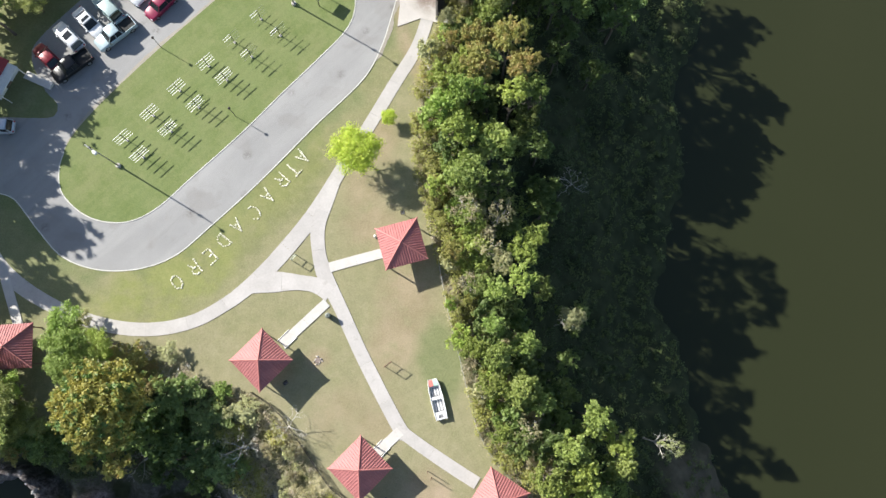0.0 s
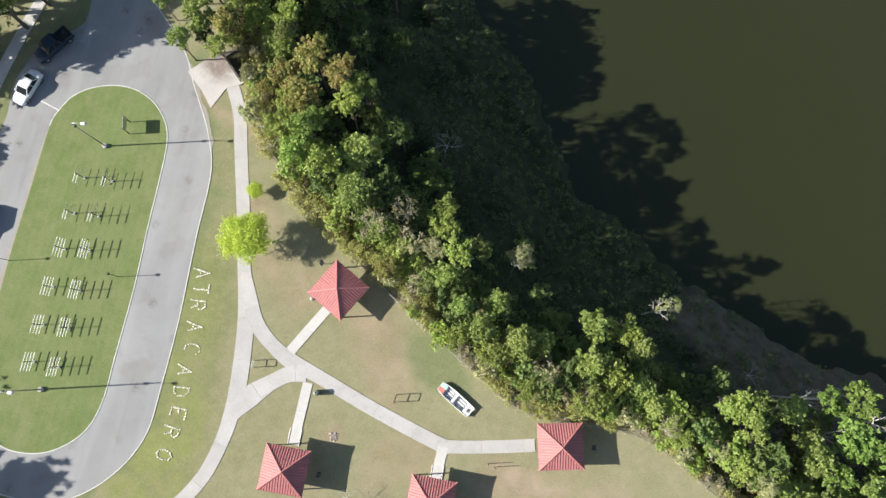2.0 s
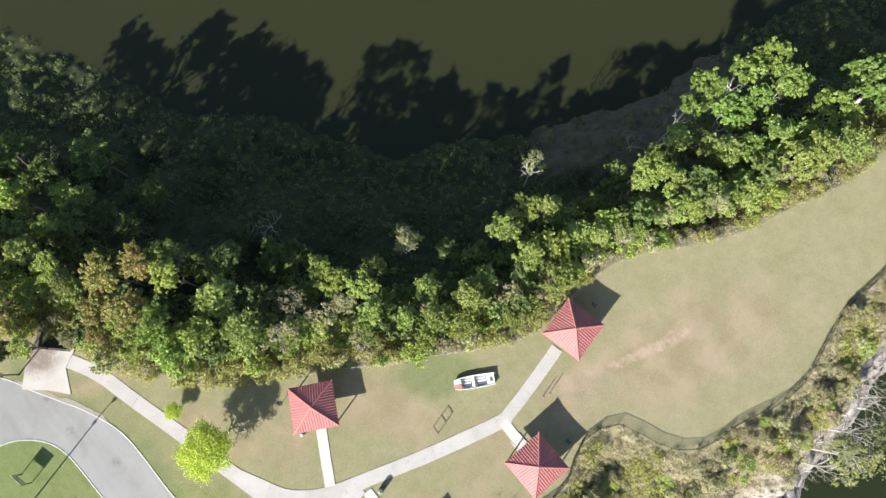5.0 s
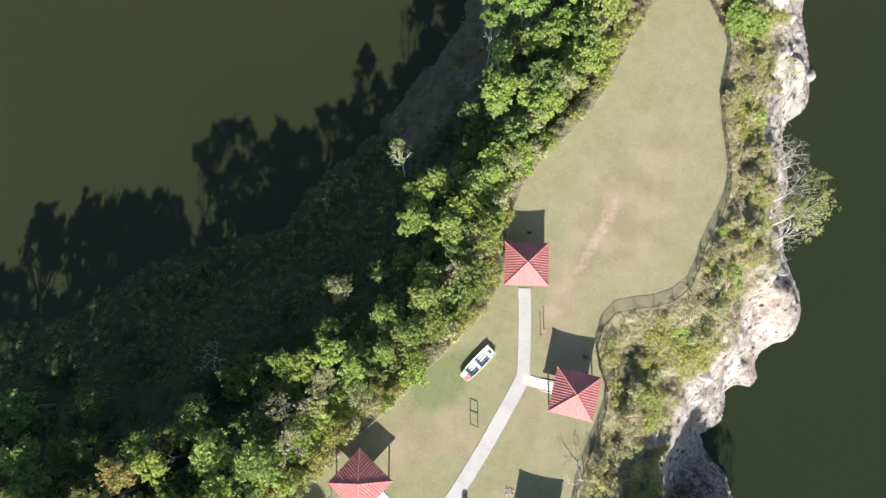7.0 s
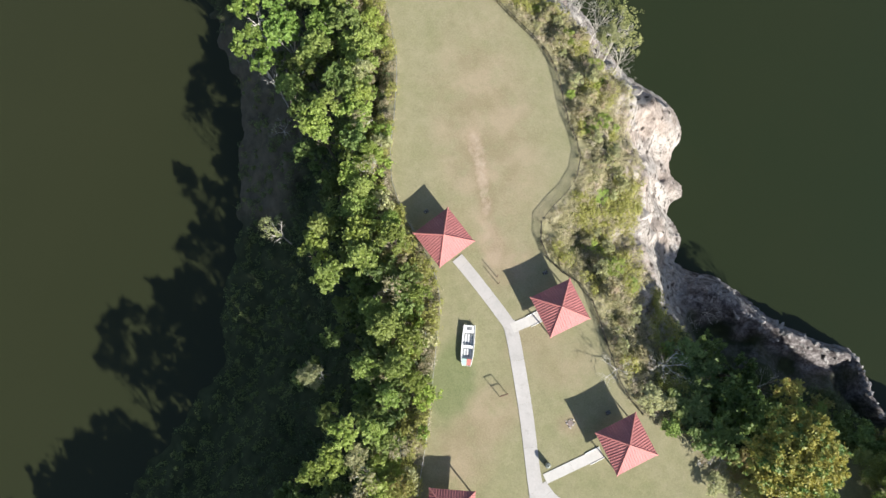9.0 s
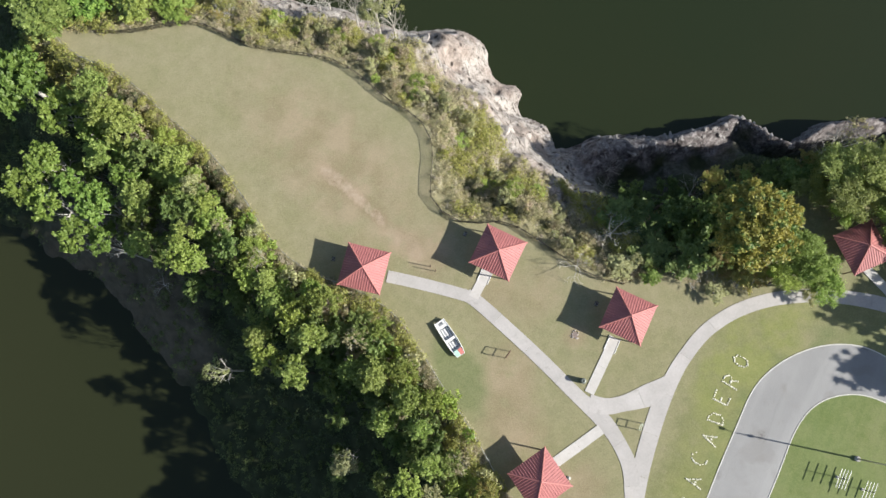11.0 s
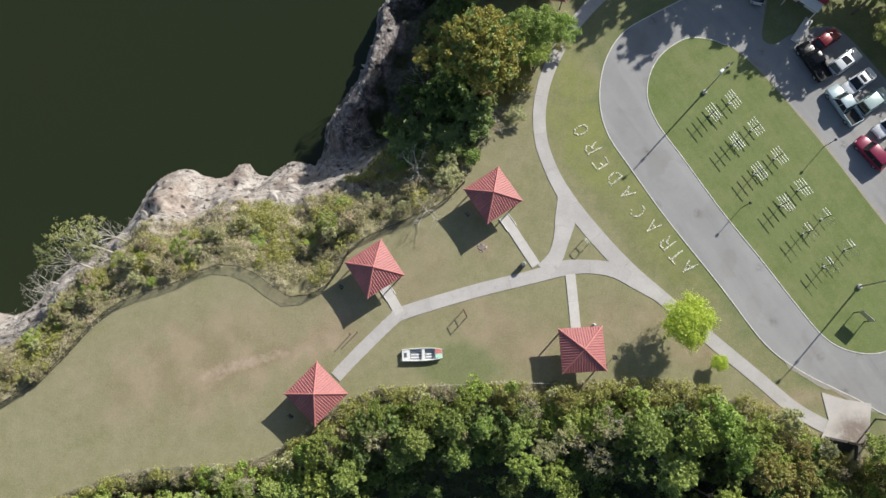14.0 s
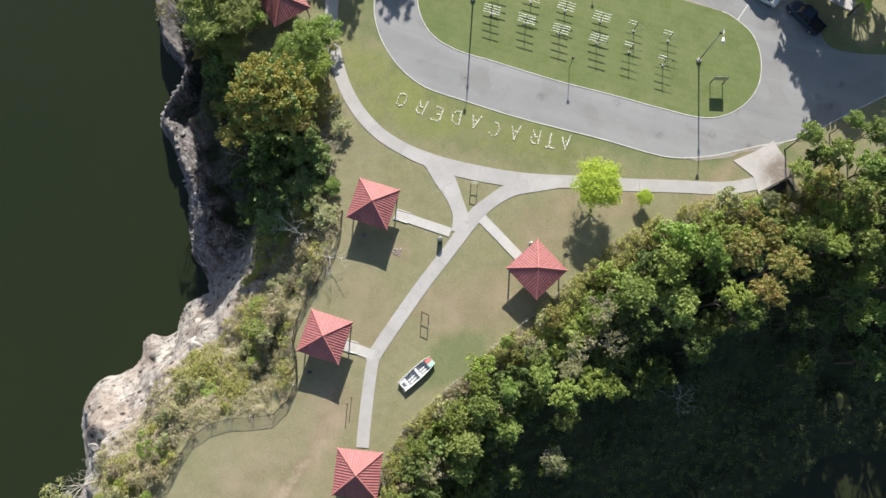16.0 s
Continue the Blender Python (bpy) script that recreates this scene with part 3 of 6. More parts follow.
build_ground()
bm = bmesh.new()
bmesh.ops.create_grid(bm, x_segments=2, y_segments=2, size=1800)
water = tagged(new("water", mesh_of(bm, "water", LAKE)), "still murky olive green lake water", "water", "", "structure")
water.location.z = WATER


# ---- road, kerbs and walks ----
def filled(name, outline, z0, z1, mat):
    """A flat slab with a given outline."""
    bm = bmesh.new()
    top = [bm.verts.new((x, y, z1)) for x, y in outline]
    low = [bm.verts.new((x, y, z0)) for x, y in outline]
    f = bm.faces.new(top)
    for i in range(len(top)):
        j = (i + 1) % len(top)
        bm.faces.new((top[i], low[i], low[j], top[j]))
    bmesh.ops.recalc_face_normals(bm, faces=bm.faces[:])
    if f.normal.z < 0:
        bmesh.ops.reverse_faces(bm, faces=bm.faces[:])
    bmesh.ops.triangulate(bm, faces=[f])
    return new(name, mesh_of(bm, name, mat))


road_line = curve_through(ROAD_EDGE, 0.8)
lot_line = curve_through(LOT_EDGE, 0.8)
tagged(filled("road", np.concatenate([road_line, lot_line]), -0.1, 0.004, ASPHALT), "sun-bleached grey asphalt loop road and car park", "road", "", "structure")
OVAL = [(-46.3, 23.5), (-45.8, 20.7), (-43.5, 18.3), (-40.7, 17.1), (-37.4, 17.1), (-34.2, 18.8), (-30.4, 22.5), (-24.9, 27.9), (-20.1, 33.1), (-16, 37.4), (-12.8, 41), (-11.6, 43.7), (-11.7, 47), (-13.2, 49.8),
        (-16, 51.8), (-19.2, 52.5), (-22.2, 51.6), (-24.7, 49.5), (-29.3, 44.9), (-33.9, 40.4), (-38.4, 35.7), (-42.6, 31), (-45.4, 27)]
oval_line = curve_through(OVAL, 0.6, True)
tagged(filled("lawn_island", oval_line, -0.02, 0.034, LAWN), "mown green grass oval inside the loop road", "lawn", "", "structure")


def strip(name, line, half, z0, z1, mat, closed=False, shift=0.0):
    """A band of box section along a line."""
    n = sides_of(line, closed)
    bm = bmesh.new()
    rows = []
    for p, s in zip(line, n):
        c = p[:2] + s * shift
        rows.append([bm.verts.new((*(c + s * a * half), z)) for a, z in ((1, z0), (1, z1), (-1, z1), (-1, z0))])
    pairs = list(zip(rows, rows[1:])) + ([(rows[-1], rows[0])] if closed else [])
    for a, b in pairs:
        for k in range(3):
            bm.faces.new((a[k], b[k], b[k + 1], a[k + 1]))
    if not closed:
        bm.faces.new(rows[0])
        bm.faces.new(rows[-1][::-1])
    bmesh.ops.recalc_face_normals(bm, faces=bm.faces[:])
    return new(name, mesh_of(bm, name, mat))


oval_kerb = curve_through([(-45.9, 25.6)] + OVAL[:17] + [(-23.4, 50.8)], 0.6)
tagged(strip("kerb", oval_kerb, 0.055, -0.02, 0.046, KERB), "pale concrete kerb round the grass oval", "kerb", "", "structure")

tagged(strip("kerb", road_line, 0.06, -0.05, 0.022, KERB, False, 0.06), "pale concrete kerb along the road", "kerb", "", "structure")


def worn_edge(name, line, reach, z, mat, label, seed):
    """A thin spill of dirt beside an edge, of uneven width."""
    n = sides_of(line)
    bm = bmesh.new()
    rows = []
    for k, (p, s) in enumerate(zip(line, n)):
        f = min(1, k / 6, (len(line) - 1 - k) / 6)
        w = reach * f * (0.35 + 0.9 * float(lattice(p[0], p[1], 2.3, seed)) + 0.5 * float(lattice(p[0], p[1], 0.8, seed + 1))) + 0.02
        rows.append([bm.verts.new((*(p[:2] + s * a), zz)) for a, zz in ((0, z - 0.03), (0, z), (w * 0.6, z), (w, z - 0.006), (w, z - 0.03))])
    for a, b in zip(rows, rows[1:]):
        for k in range(4):
            bm.faces.new((a[k], b[k], b[k + 1], a[k + 1]))
    bmesh.ops.recalc_face_normals(bm, faces=bm.faces[:])
    return tagged(new(name, mesh_of(bm, name, mat)), label, "dirt", "", "structure")


lot_side = curve_through([(-23.4, 50.8), (-24.7, 49.5), (-29.3, 44.9), (-33.9, 40.4), (-38.4, 35.7), (-42.6, 31), (-45.4, 27), (-45.9, 25.6)], 0.5)
worn_edge("dirt_edge", lot_side[::-1], 0.32, 0.014, DIRT, "brown dirt spilled on the asphalt beside the grass oval", 90)
verge = curve_through([(-5.2, 50.2), (-6.1, 47), (-6.9, 44), (-8.1, 40), (-10.1, 35.6)], 0.5)
worn_edge("dirt_edge", verge, 0.65, 0.0, DIRT, "bare dirt strip between the kerb and the verge", 92)


def walkway(points, width, z, mat, label, piece=4.8):
    """A concrete walk cast in slabs with narrow joints; points carry (x, y) or (x, y, width)."""
    pts = [(*p, width) if len(p) == 2 else p for p in points]
    line = curve_through(pts, 0.4)
    n = sides_of(line)
    holder = thing("walkway", pose(0, 0, 0), label, "walkway", "", "structure")
    per = max(2, int(round(piece / 0.4)))
    i = 0
    while i < len(line) - 1:
        j = min(len(line) - 1, i + per)
        if len(line) - 1 - j < 2:
            j = len(line) - 1
        bm = bmesh.new()
        rows = []
        for k in range(i, j + 1):
            c, w = line[k, :2].copy(), line[k, 2] / 2
            d = np.array([n[k, 1], -n[k, 0]])
            c = c + d * (0.008 if k == i else -0.008 if k == j else 0)
            rows.append([bm.verts.new((*(c + n[k] * a * w), zz)) for a, zz in ((1, -0.1), (1, z), (-1, z), (-1, -0.1))])
        for a, b in zip(rows, rows[1:]):
            for k in range(3):
                bm.faces.new((a[k], a[k + 1], b[k + 1], b[k]))
        bm.faces.new(rows[0][::-1])
        bm.faces.new(rows[-1])
        bmesh.ops.recalc_face_normals(bm, faces=bm.faces[:])
        part("slab", bm, mat, holder)
        i = j
    return holder


GREY_WALK = "grey concrete footpath cast in slabs, with grass on both sides"
PALE_WALK = "narrow pale concrete path leading to a shelter"
walkway([(-55.9, 20.2, 2.0), (-54.6, 15.9, 1.9), (-52.4, 12.0, 1.8), (-48.7, 8.9, 1.7), (-43.4, 6.2), (-38, 4.7), (-33.3, 4.5), (-29.2, 5.4), (-26, 7.1), (-23.4, 9.05, 1.7), (-20.5, 11.9, 1.9), (-17.1, 16.1, 1.9), (-14.9, 19.4, 1.8), (-12.9, 23.1),
         (-9.6, 28.7), (-6.3, 34.6), (-3.9, 38.8), (-2.75, 42.0), (-2.45, 43.6)], 1.55, 0.02, CONCRETE, GREY_WALK)
walkway([(-12.9, 22.9, 1.0), (-14.2, 19.8, 1.6), (-15.2, 16.6, 1.7), (-15.0, 13.5, 1.6), (-14.2, 10.7, 1.8), (-12.5, 7.4), (-9.7, 1.6), (-6.6, -4.2), (-5.2, -6.6), (-4.6, -7.3)], 1.55, 0.026, CONCRETE, GREY_WALK)
walkway([(-23.5, 8.9, 0.8), (-22.0, 9.5, 1.7), (-20.2, 9.95, 2.4), (-18.6, 10.0, 2.1), (-17.0, 9.9, 1.75), (-15.2, 9.6, 1.8), (-13.5, 8.6, 1.9)], 1.6, 0.032, CONCRETE, GREY_WALK)
walkway([(-5.5, -6.4), (-4.6, -7.2), (-2, -9), (1.1, -11), (3.4, -12.4)], 1.4, 0.038, CONCRETE, GREY_WALK)
walkway([(-13.7, 11.7), (-10.7, 12.55), (-7.6, 13.4)], 1.15, 0.044, PALE_CONCRETE, PALE_WALK, 3.2)
walkway([(-13.9, 7.6), (-16.4, 5.2), (-18.9, 2.8)], 1.1, 0.044, PALE_CONCRETE, PALE_WALK, 3.2)
walkway([(-5.2, -6.8), (-6.4, -7.9), (-7.9, -9.2)], 1.15, 0.044, PALE_CONCRETE, PALE_WALK, 3.2)
walkway([(-51.3, 10.2), (-50.3, 7.6), (-49.2, 4.8)], 1.1, 0.044, PALE_CONCRETE, PALE_WALK, 3.2)
walkway([(-54.0, 14.0), (-55.6, 12.3)], 1.1, 0.044, PALE_CONCRETE, PALE_WALK, 3.2)
walkway([(-35.6, 57.2), (-33.6, 55.2), (-32.3, 53.9)], 1.1, 0.045, PALE_CONCRETE, "short concrete path from a hut porch")
walkway([(-32.7, 52.6), (-31.6, 53.8), (-29.2, 56.8), (-23.1, 61.4), (-16, 66)], 1.5, 0.05, PALE_CONCRETE, "pale concrete pavement beside the car park")


for name_at, size in ((pose(2.0, 62.2, 0, 0, 0, -29), 1.6), (pose(-1.6, 65.2, 0, 0, 0, -29), 0.7)):
    bm = bmesh.new()
    box(bm, -size, size, -0.55, 0.55, -0.1, 0.12, 0.02)
    porch = tagged(new("pavement", mesh_of(bm, "pavement", PALE_CONCRETE)), "pale concrete step slab beside a shelter", "pavement", "", "structure")
    porch.matrix_world = name_at


# ---- shelters ----
def shelter(at):
    """A square open shelter under a pyramid roof of ribbed red sheet."""
    half, eave, rise = 2.46, 2.5, 1.35
    ob = thing("picnic_shelter", at, "open picnic shelter with a ribbed red metal pyramid roof", "shelter", "red roofed shelters")
    pitch = rise / half
    for side in range(4):
        turn = Matrix.Rotation(side * math.pi / 2, 4, "Z")
        bm = bmesh.new()
        a, b, c = [bm.verts.new(v) for v in ((-half, -half, eave), (half, -half, eave), (0, 0, eave + rise))]
        d, e = bm.verts.new((half, -half, eave - 0.06)), bm.verts.new((-half, -half, eave - 0.06))
        g2 = bm.verts.new((0, 0, eave + rise - 0.06))
        for f in ((a, b, c), (a, e, d, b), (e, g2, d)):
            bm.faces.new(f)
        bmesh.ops.transform(bm, matrix=turn, verts=bm.verts[:])
        panel = part("roof_panel", bm, ROOF, ob)
        n = 17
        for k in range(n):
            x = -half + (k + 0.5) * 2 * half / n
            run, lift = half - abs(x) - 0.03, 0.05
            bm = bmesh.new()
            v = [bm.verts.new((x + dx, -half - 0.01 + dy, eave + dz + dy * pitch)) for dy in (0, run) for dx, dz in ((-0.055, 0.002), (-0.025, lift), (0.025, lift), (0.055, 0.002))]
            for q in ((0, 1, 5, 4), (1, 2, 6, 5), (2, 3, 7, 6), (0, 3, 2, 1)):
                bm.faces.new([v[i] for i in q])
            bmesh.ops.transform(bm, matrix=turn, verts=bm.verts[:])
            bmesh.ops.recalc_face_normals(bm, faces=bm.faces[:])
            part("rib", bm, ROOF, panel)
        bm = bmesh.new()
        rod(bm, (-half - 0.03, -half - 0.03, eave + 0.03), (0, 0, eave + rise + 0.04), 0.085, 0.085, 6)
        bmesh.ops.transform(bm, matrix=turn, verts=bm.verts[:])
        part("ridge_cap", bm, ROOF_CAP, ob, "lighter red ridge cap")
        bm = bmesh.new()
        box(bm, -half + 0.35, -half + 0.48, -half + 0.35, -half + 0.48, -0.1, eave + 0.15, 0.01)
        bmesh.ops.transform(bm, matrix=turn, verts=bm.verts[:])
        part("post", bm, TIMBER, ob)
        bm = bmesh.new()
        box(bm, -half + 0.36, half - 0.36, -half + 0.38, -half + 0.45, eave - 0.1, eave + 0.1, 0.01)
        bmesh.ops.transform(bm, matrix=turn, verts=bm.verts[:])
        part("beam", bm, TIMBER, ob)
    bm = bmesh.new()
    lathe(bm, [(0.16, eave + rise - 0.02), (0.14, eave + rise + 0.06), (0.05, eave + rise + 0.14), (0.02, eave + rise + 0.2)], 10)
    part("finial", bm, ROOF_CAP, ob)
    return ob


SHELTERS = [(-5.2, 14.1, 15.5), (-20.55, 1.0, 45.5), (-9.35, -10.5, 45.0), (5.5, -13.7, 57.0), (-48.4, 2.4, 4.0), (-57.5, 9.1, 2.0), (2.4, 65.2, 61.0)]
first = shelter(pose(SHELTERS[0][0], SHELTERS[0][1], 0, 0, 0, SHELTERS[0][2]))
for x, y, a in SHELTERS[1:]:
    copy_thing(first, pose(x, y, 0, 0, 0, a))


# ---- trees ----
def leaf_cloud(centres, radii, per, size, rng, squash=0.75, up=0.35, slim=1.0):
    """Leaves as small pointed blades, scattered over clumps."""
    c = np.repeat(np.array(centres), per, 0)
    r = np.repeat(np.array(radii), per)
    n = len(c)
    d = rng.normal(size=(n, 3))
    d[:, 2] = d[:, 2] * 0.8 + 0.3
    d /= np.linalg.norm(d, axis=1)[:, None]
    shell = r * (0.25 + 0.75 * rng.uniform(0, 1, n) ** 0.7 + rng.exponential(0.14, n))
    p = c + d * shell[:, None] * np.array([1, 1, squash])
    nor = d * 0.5 + rng.normal(scale=0.55, size=(n, 3)) + np.array([-0.15, 0.1, up + 0.2])
    nor /= np.linalg.norm(nor, axis=1)[:, None]
    t = np.cross(nor, rng.normal(size=(n, 3)))
    t /= np.maximum(1e-6, np.linalg.norm(t, axis=1))[:, None]
    b = np.cross(nor, t)
    s = size * rng.uniform(0.55, 1.45, n)[:, None]
    w = s * slim * rng.uniform(0.45, 0.75, n)[:, None]
    v = np.stack([p - t * s * 0.7 - b * w, p - t * s * 0.7 + b * w, p + t * s - nor * s * 0.2], 1).reshape(-1, 3)
    return v


def leaf_mesh(name, v, mat):
    n = len(v) // 3
    me = bpy.data.meshes.new(name)
    me.vertices.add(len(v))
    me.vertices.foreach_set("co", v.astype(np.float32).ravel())
    me.loops.add(len(v))
    me.loops.foreach_set("vertex_index", np.arange(len(v)))
    me.polygons.add(n)
    me.polygons.foreach_set("loop_start", np.arange(0, len(v), 3))
    me.update(calc_edges=True)
    me.materials.append(mat)
    return me


def limbs(bm, rng, start, way, length, radius, depth, tips, spread=0.7):
    end = start + way * length
    mid = start + way * length * 0.5 + Vector(rng.normal(scale=0.06 * length, size=3))
    sides = 6 if depth > 1 else 3
    rod(bm, start, mid, radius, radius * 0.8, sides)
    rod(bm, mid, end, radius * 0.8, radius * 0.6, sides)
    if depth == 0:
        tips.append(end)
        return
    for _ in range(int(rng.integers(2, 4))):
        w = (way + Vector(rng.normal(scale=spread, size=3)) + Vector((0, 0, 0.15))).normalized()
        limbs(bm, rng, end, w, length * rng.uniform(0.6, 0.85), radius * 0.58, depth - 1, tips, spread)


def tree_kind(kind, seed, leaf, bark, label, lobes=12, per=24, size=0.05, fine=0.105, flat=0.8, thin=1.0, dome=False, tufts=32):
    """A model tree of crown radius 1 and height 2.1; scaled when set out. The crown is made of lobes, each of many leaf tufts."""
    rng = np.random.default_rng(seed)
    ob = thing(kind, pose(0, 0, -300), label, "tree")
    bm = bmesh.new()
    tips = []
    rod(bm, (0, 0, -0.3), (0.03, 0.02, 0.75), 0.075, 0.055, 8)
    for k in range(5):
        a = k * 1.257 + rng.uniform(-0.3, 0.3)
        way = Vector((math.cos(a) * 0.8, math.sin(a) * 0.8, 0.75)).normalized()
        limbs(bm, rng, Vector((0.03, 0.02, 0.7)), way, 0.4, 0.03, 3 if thin < 0.8 else 2, tips, 0.55)
    part("trunk", bm, bark, ob)
    centres, radii = [], []
    for k in range(lobes):
        a = k * 2.4 + rng.uniform(-0.5, 0.5)
        q = min(0.84, math.sqrt((k + 0.4) / lobes) * 0.82 * rng.uniform(0.8, 1.15))
        lift = math.sqrt(max(0, 1 - q * q)) if dome else (1 - q * q) * rng.uniform(0.35, 1.15)
        mid = np.array([q * math.cos(a), q * math.sin(a), 1.12 + flat * lift])
        wide = rng.uniform(0.15, 0.24) if dome else (0.12 + 0.22 * rng.random() ** 1.4) * (1.15 - 0.3 * q)
        for _ in range(max(5, int(tufts * (wide / 0.27) ** 1.7 * thin))):
            d = rng.normal(size=3)
            d[2] = d[2] * 0.8 + 0.35
            centres.append(mid + d / np.linalg.norm(d) * wide * np.array([1, 1, 0.85]) * (0.35 + 0.7 * rng.random() + rng.exponential(0.2)))
            radii.append(fine * rng.uniform(0.5, 1.35))
    for t in tips:
        if rng.random() < 0.4 * thin:
            centres.append(np.array(t))
            radii.append(fine * rng.uniform(0.6, 1.1))
    crown = new("crown", leaf_mesh("crown", leaf_cloud(centres, radii, per, size, rng), leaf))
    crown.parent = ob
    return ob


LEAF_G = leafy("leaf_green", (0.155, 0.219, 0.054), (0.258, 0.340, 0.082), (0.393, 0.470, 0.142))
LEAF_L = leafy("leaf_light_green", (0.196, 0.292, 0.055), (0.302, 0.408, 0.083), (0.424, 0.519, 0.129))
LEAF_Y = leafy("leaf_yellow_green", (0.209, 0.292, 0.063), (0.302, 0.394, 0.086), (0.409, 0.486, 0.130))
LEAF_O = leafy("leaf_olive_brown", (0.238, 0.259, 0.070), (0.340, 0.346, 0.097), (0.443, 0.416, 0.130), (0.454, 0.356, 0.130))
LEAF_D = leafy("leaf_dark_green", (0.098, 0.154, 0.043), (0.154, 0.222, 0.060), (0.222, 0.282, 0.084))
LEAF_B = leafy("leaf_dry_brown", (0.325, 0.280, 0.169), (0.415, 0.363, 0.234), (0.337, 0.345, 0.130), (0.493, 0.415, 0.286))
LEAF_P = leafy("leaf_pale_green", (0.299, 0.310, 0.138), (0.391, 0.402, 0.190), (0.483, 0.471, 0.253))
LEAF_T = leafy("leaf_golden", (0.215, 0.235, 0.050), (0.370, 0.350, 0.082), (0.500, 0.430, 0.115), (0.170, 0.285, 0.085), 0.05)
LEAF_F = leafy("leaf_feathery", (0.195, 0.287, 0.059), (0.293, 0.397, 0.076), (0.397, 0.488, 0.112))
LEAF_V = leafy("leaf_round", (0.117, 0.200, 0.042), (0.194, 0.300, 0.060), (0.306, 0.410, 0.095))
LEAF_W = leafy("leaf_spreading", (0.230, 0.280, 0.067), (0.325, 0.370, 0.095), (0.414, 0.448, 0.146))
LEAF_A = leafy("leaf_airy", (0.290, 0.340, 0.110), (0.390, 0.430, 0.150), (0.490, 0.510, 0.230))
LEAF_LIME = leafy("leaf_lime", (0.410, 0.540, 0.060), (0.530, 0.670, 0.080), (0.660, 0.730, 0.130), None, 0.03)
DENSE = "green broadleaf tree with a dense clumped crown"
BIG_LEAF = "bright green broadleaf tree with large leaf clumps"
KINDS = {
    "G": [tree_kind("broadleaf_tree", s, LEAF_G, BARK, DENSE, 17 + s % 4, 10, 0.063, 0.08) for s in (1, 2, 31)],
    "L": [tree_kind("broadleaf_tree", s, LEAF_L, BARK, BIG_LEAF, 16, 10, 0.069, 0.082) for s in (3, 4)],
    "V": [tree_kind("broadleaf_tree", s, LEAF_V, PALE_BARK, "bright green tree with rosettes of large round leaves near the point", 13, 9, 0.085, 0.075, 0.6, 0.9) for s in (33, 34)],
    "Y": [tree_kind("broadleaf_tree", s, LEAF_Y, BARK, "yellowish green broadleaf tree on the slope edge", 17, 12, 0.055, 0.08, 0.8, 0.85) for s in (5, 35)],
    "O": [tree_kind("broadleaf_tree", s, LEAF_O, BARK, "olive and rust tinged broadleaf tree", 19, 12, 0.052, 0.075) for s in (6, 36)],
    "D": [tree_kind("broadleaf_tree", s, LEAF_D, BARK, "dark green broadleaf tree in the shaded wood", 14, 9, 0.066, 0.07, tufts=34) for s in (7, 8)],
    "d": [tree_kind("broadleaf_tree", s, LEAF_D, BARK, "dark green filler tree under the crowns, added to deepen the shade", 9, 8, 0.085, 0.085, tufts=26) for s in (47, 48)],
    "B": [tree_kind("dry_shrub_tree", s, LEAF_B, PALE_BARK, "sparse brownish dry shrub with pale twigs", 11, 8, 0.04, 0.07, 0.7, 0.6) for s in (9, 39)],
    "P": [tree_kind("pale_tree", 10, LEAF_P, PALE_BARK, "small pale grey green tree with thin foliage", 9, 20, 0.045, 0.1, 0.9, 0.8)],
    "T": [tree_kind("broadleaf_tree", 11, LEAF_T, BARK, "large tree with a dense golden olive crown above the cliff", 72, 20, 0.036, 0.075, 1.15, 1.0, True, 42)],
    "F": [tree_kind("feathery_tree", s, LEAF_F, BARK, "spreading tree with fine feathery green foliage", 14, 34, 0.032, 0.14, 0.5) for s in (12, 42)],
    "W": [tree_kind("spreading_tree", s, LEAF_W, BARK, "wide spreading tree with fine yellow green foliage by the shelters", 14, 34, 0.034, 0.14, 0.5, 0.9) for s in (43, 44)],
    "A": [tree_kind("airy_tree", 14, LEAF_A, PALE_BARK, "thin airy light green tree with pale branches at the water's edge", 13, 10, 0.036, 0.12, 0.9, 0.32)],
    "o": [tree_kind("dry_bush", 45, LEAF_O, PALE_BARK, "thin olive bush with pale twigs at the edge of the lawn", 9, 9, 0.04, 0.12, 0.5, 0.5)],
    "b": [tree_kind("shrub", 21, LEAF_B, PALE_BARK, "low dry brown shrub with pale twigs", 6, 12, 0.08, 0.16, 0.6, 0.6)],
    "p": [tree_kind("shrub", 22, LEAF_P, PALE_BARK, "low pale sage green shrub", 6, 12, 0.08, 0.16, 0.6, 0.7)],
    "y": [tree_kind("shrub", 23, LEAF_Y, BARK, "low yellow green shrub", 6, 12, 0.085, 0.16, 0.6, 0.7)],
    "l": [tree_kind("shrub", 24, LEAF_L, BARK, "low bright green shrub", 6, 12, 0.085, 0.16, 0.6, 0.7)],
    "S": [tree_kind("young_tree", 13, LEAF_LIME, BARK, "young lime green tree on the lawn", 44, 22, 0.03, 0.15, 0.7, 0.9, True, 44)],
}
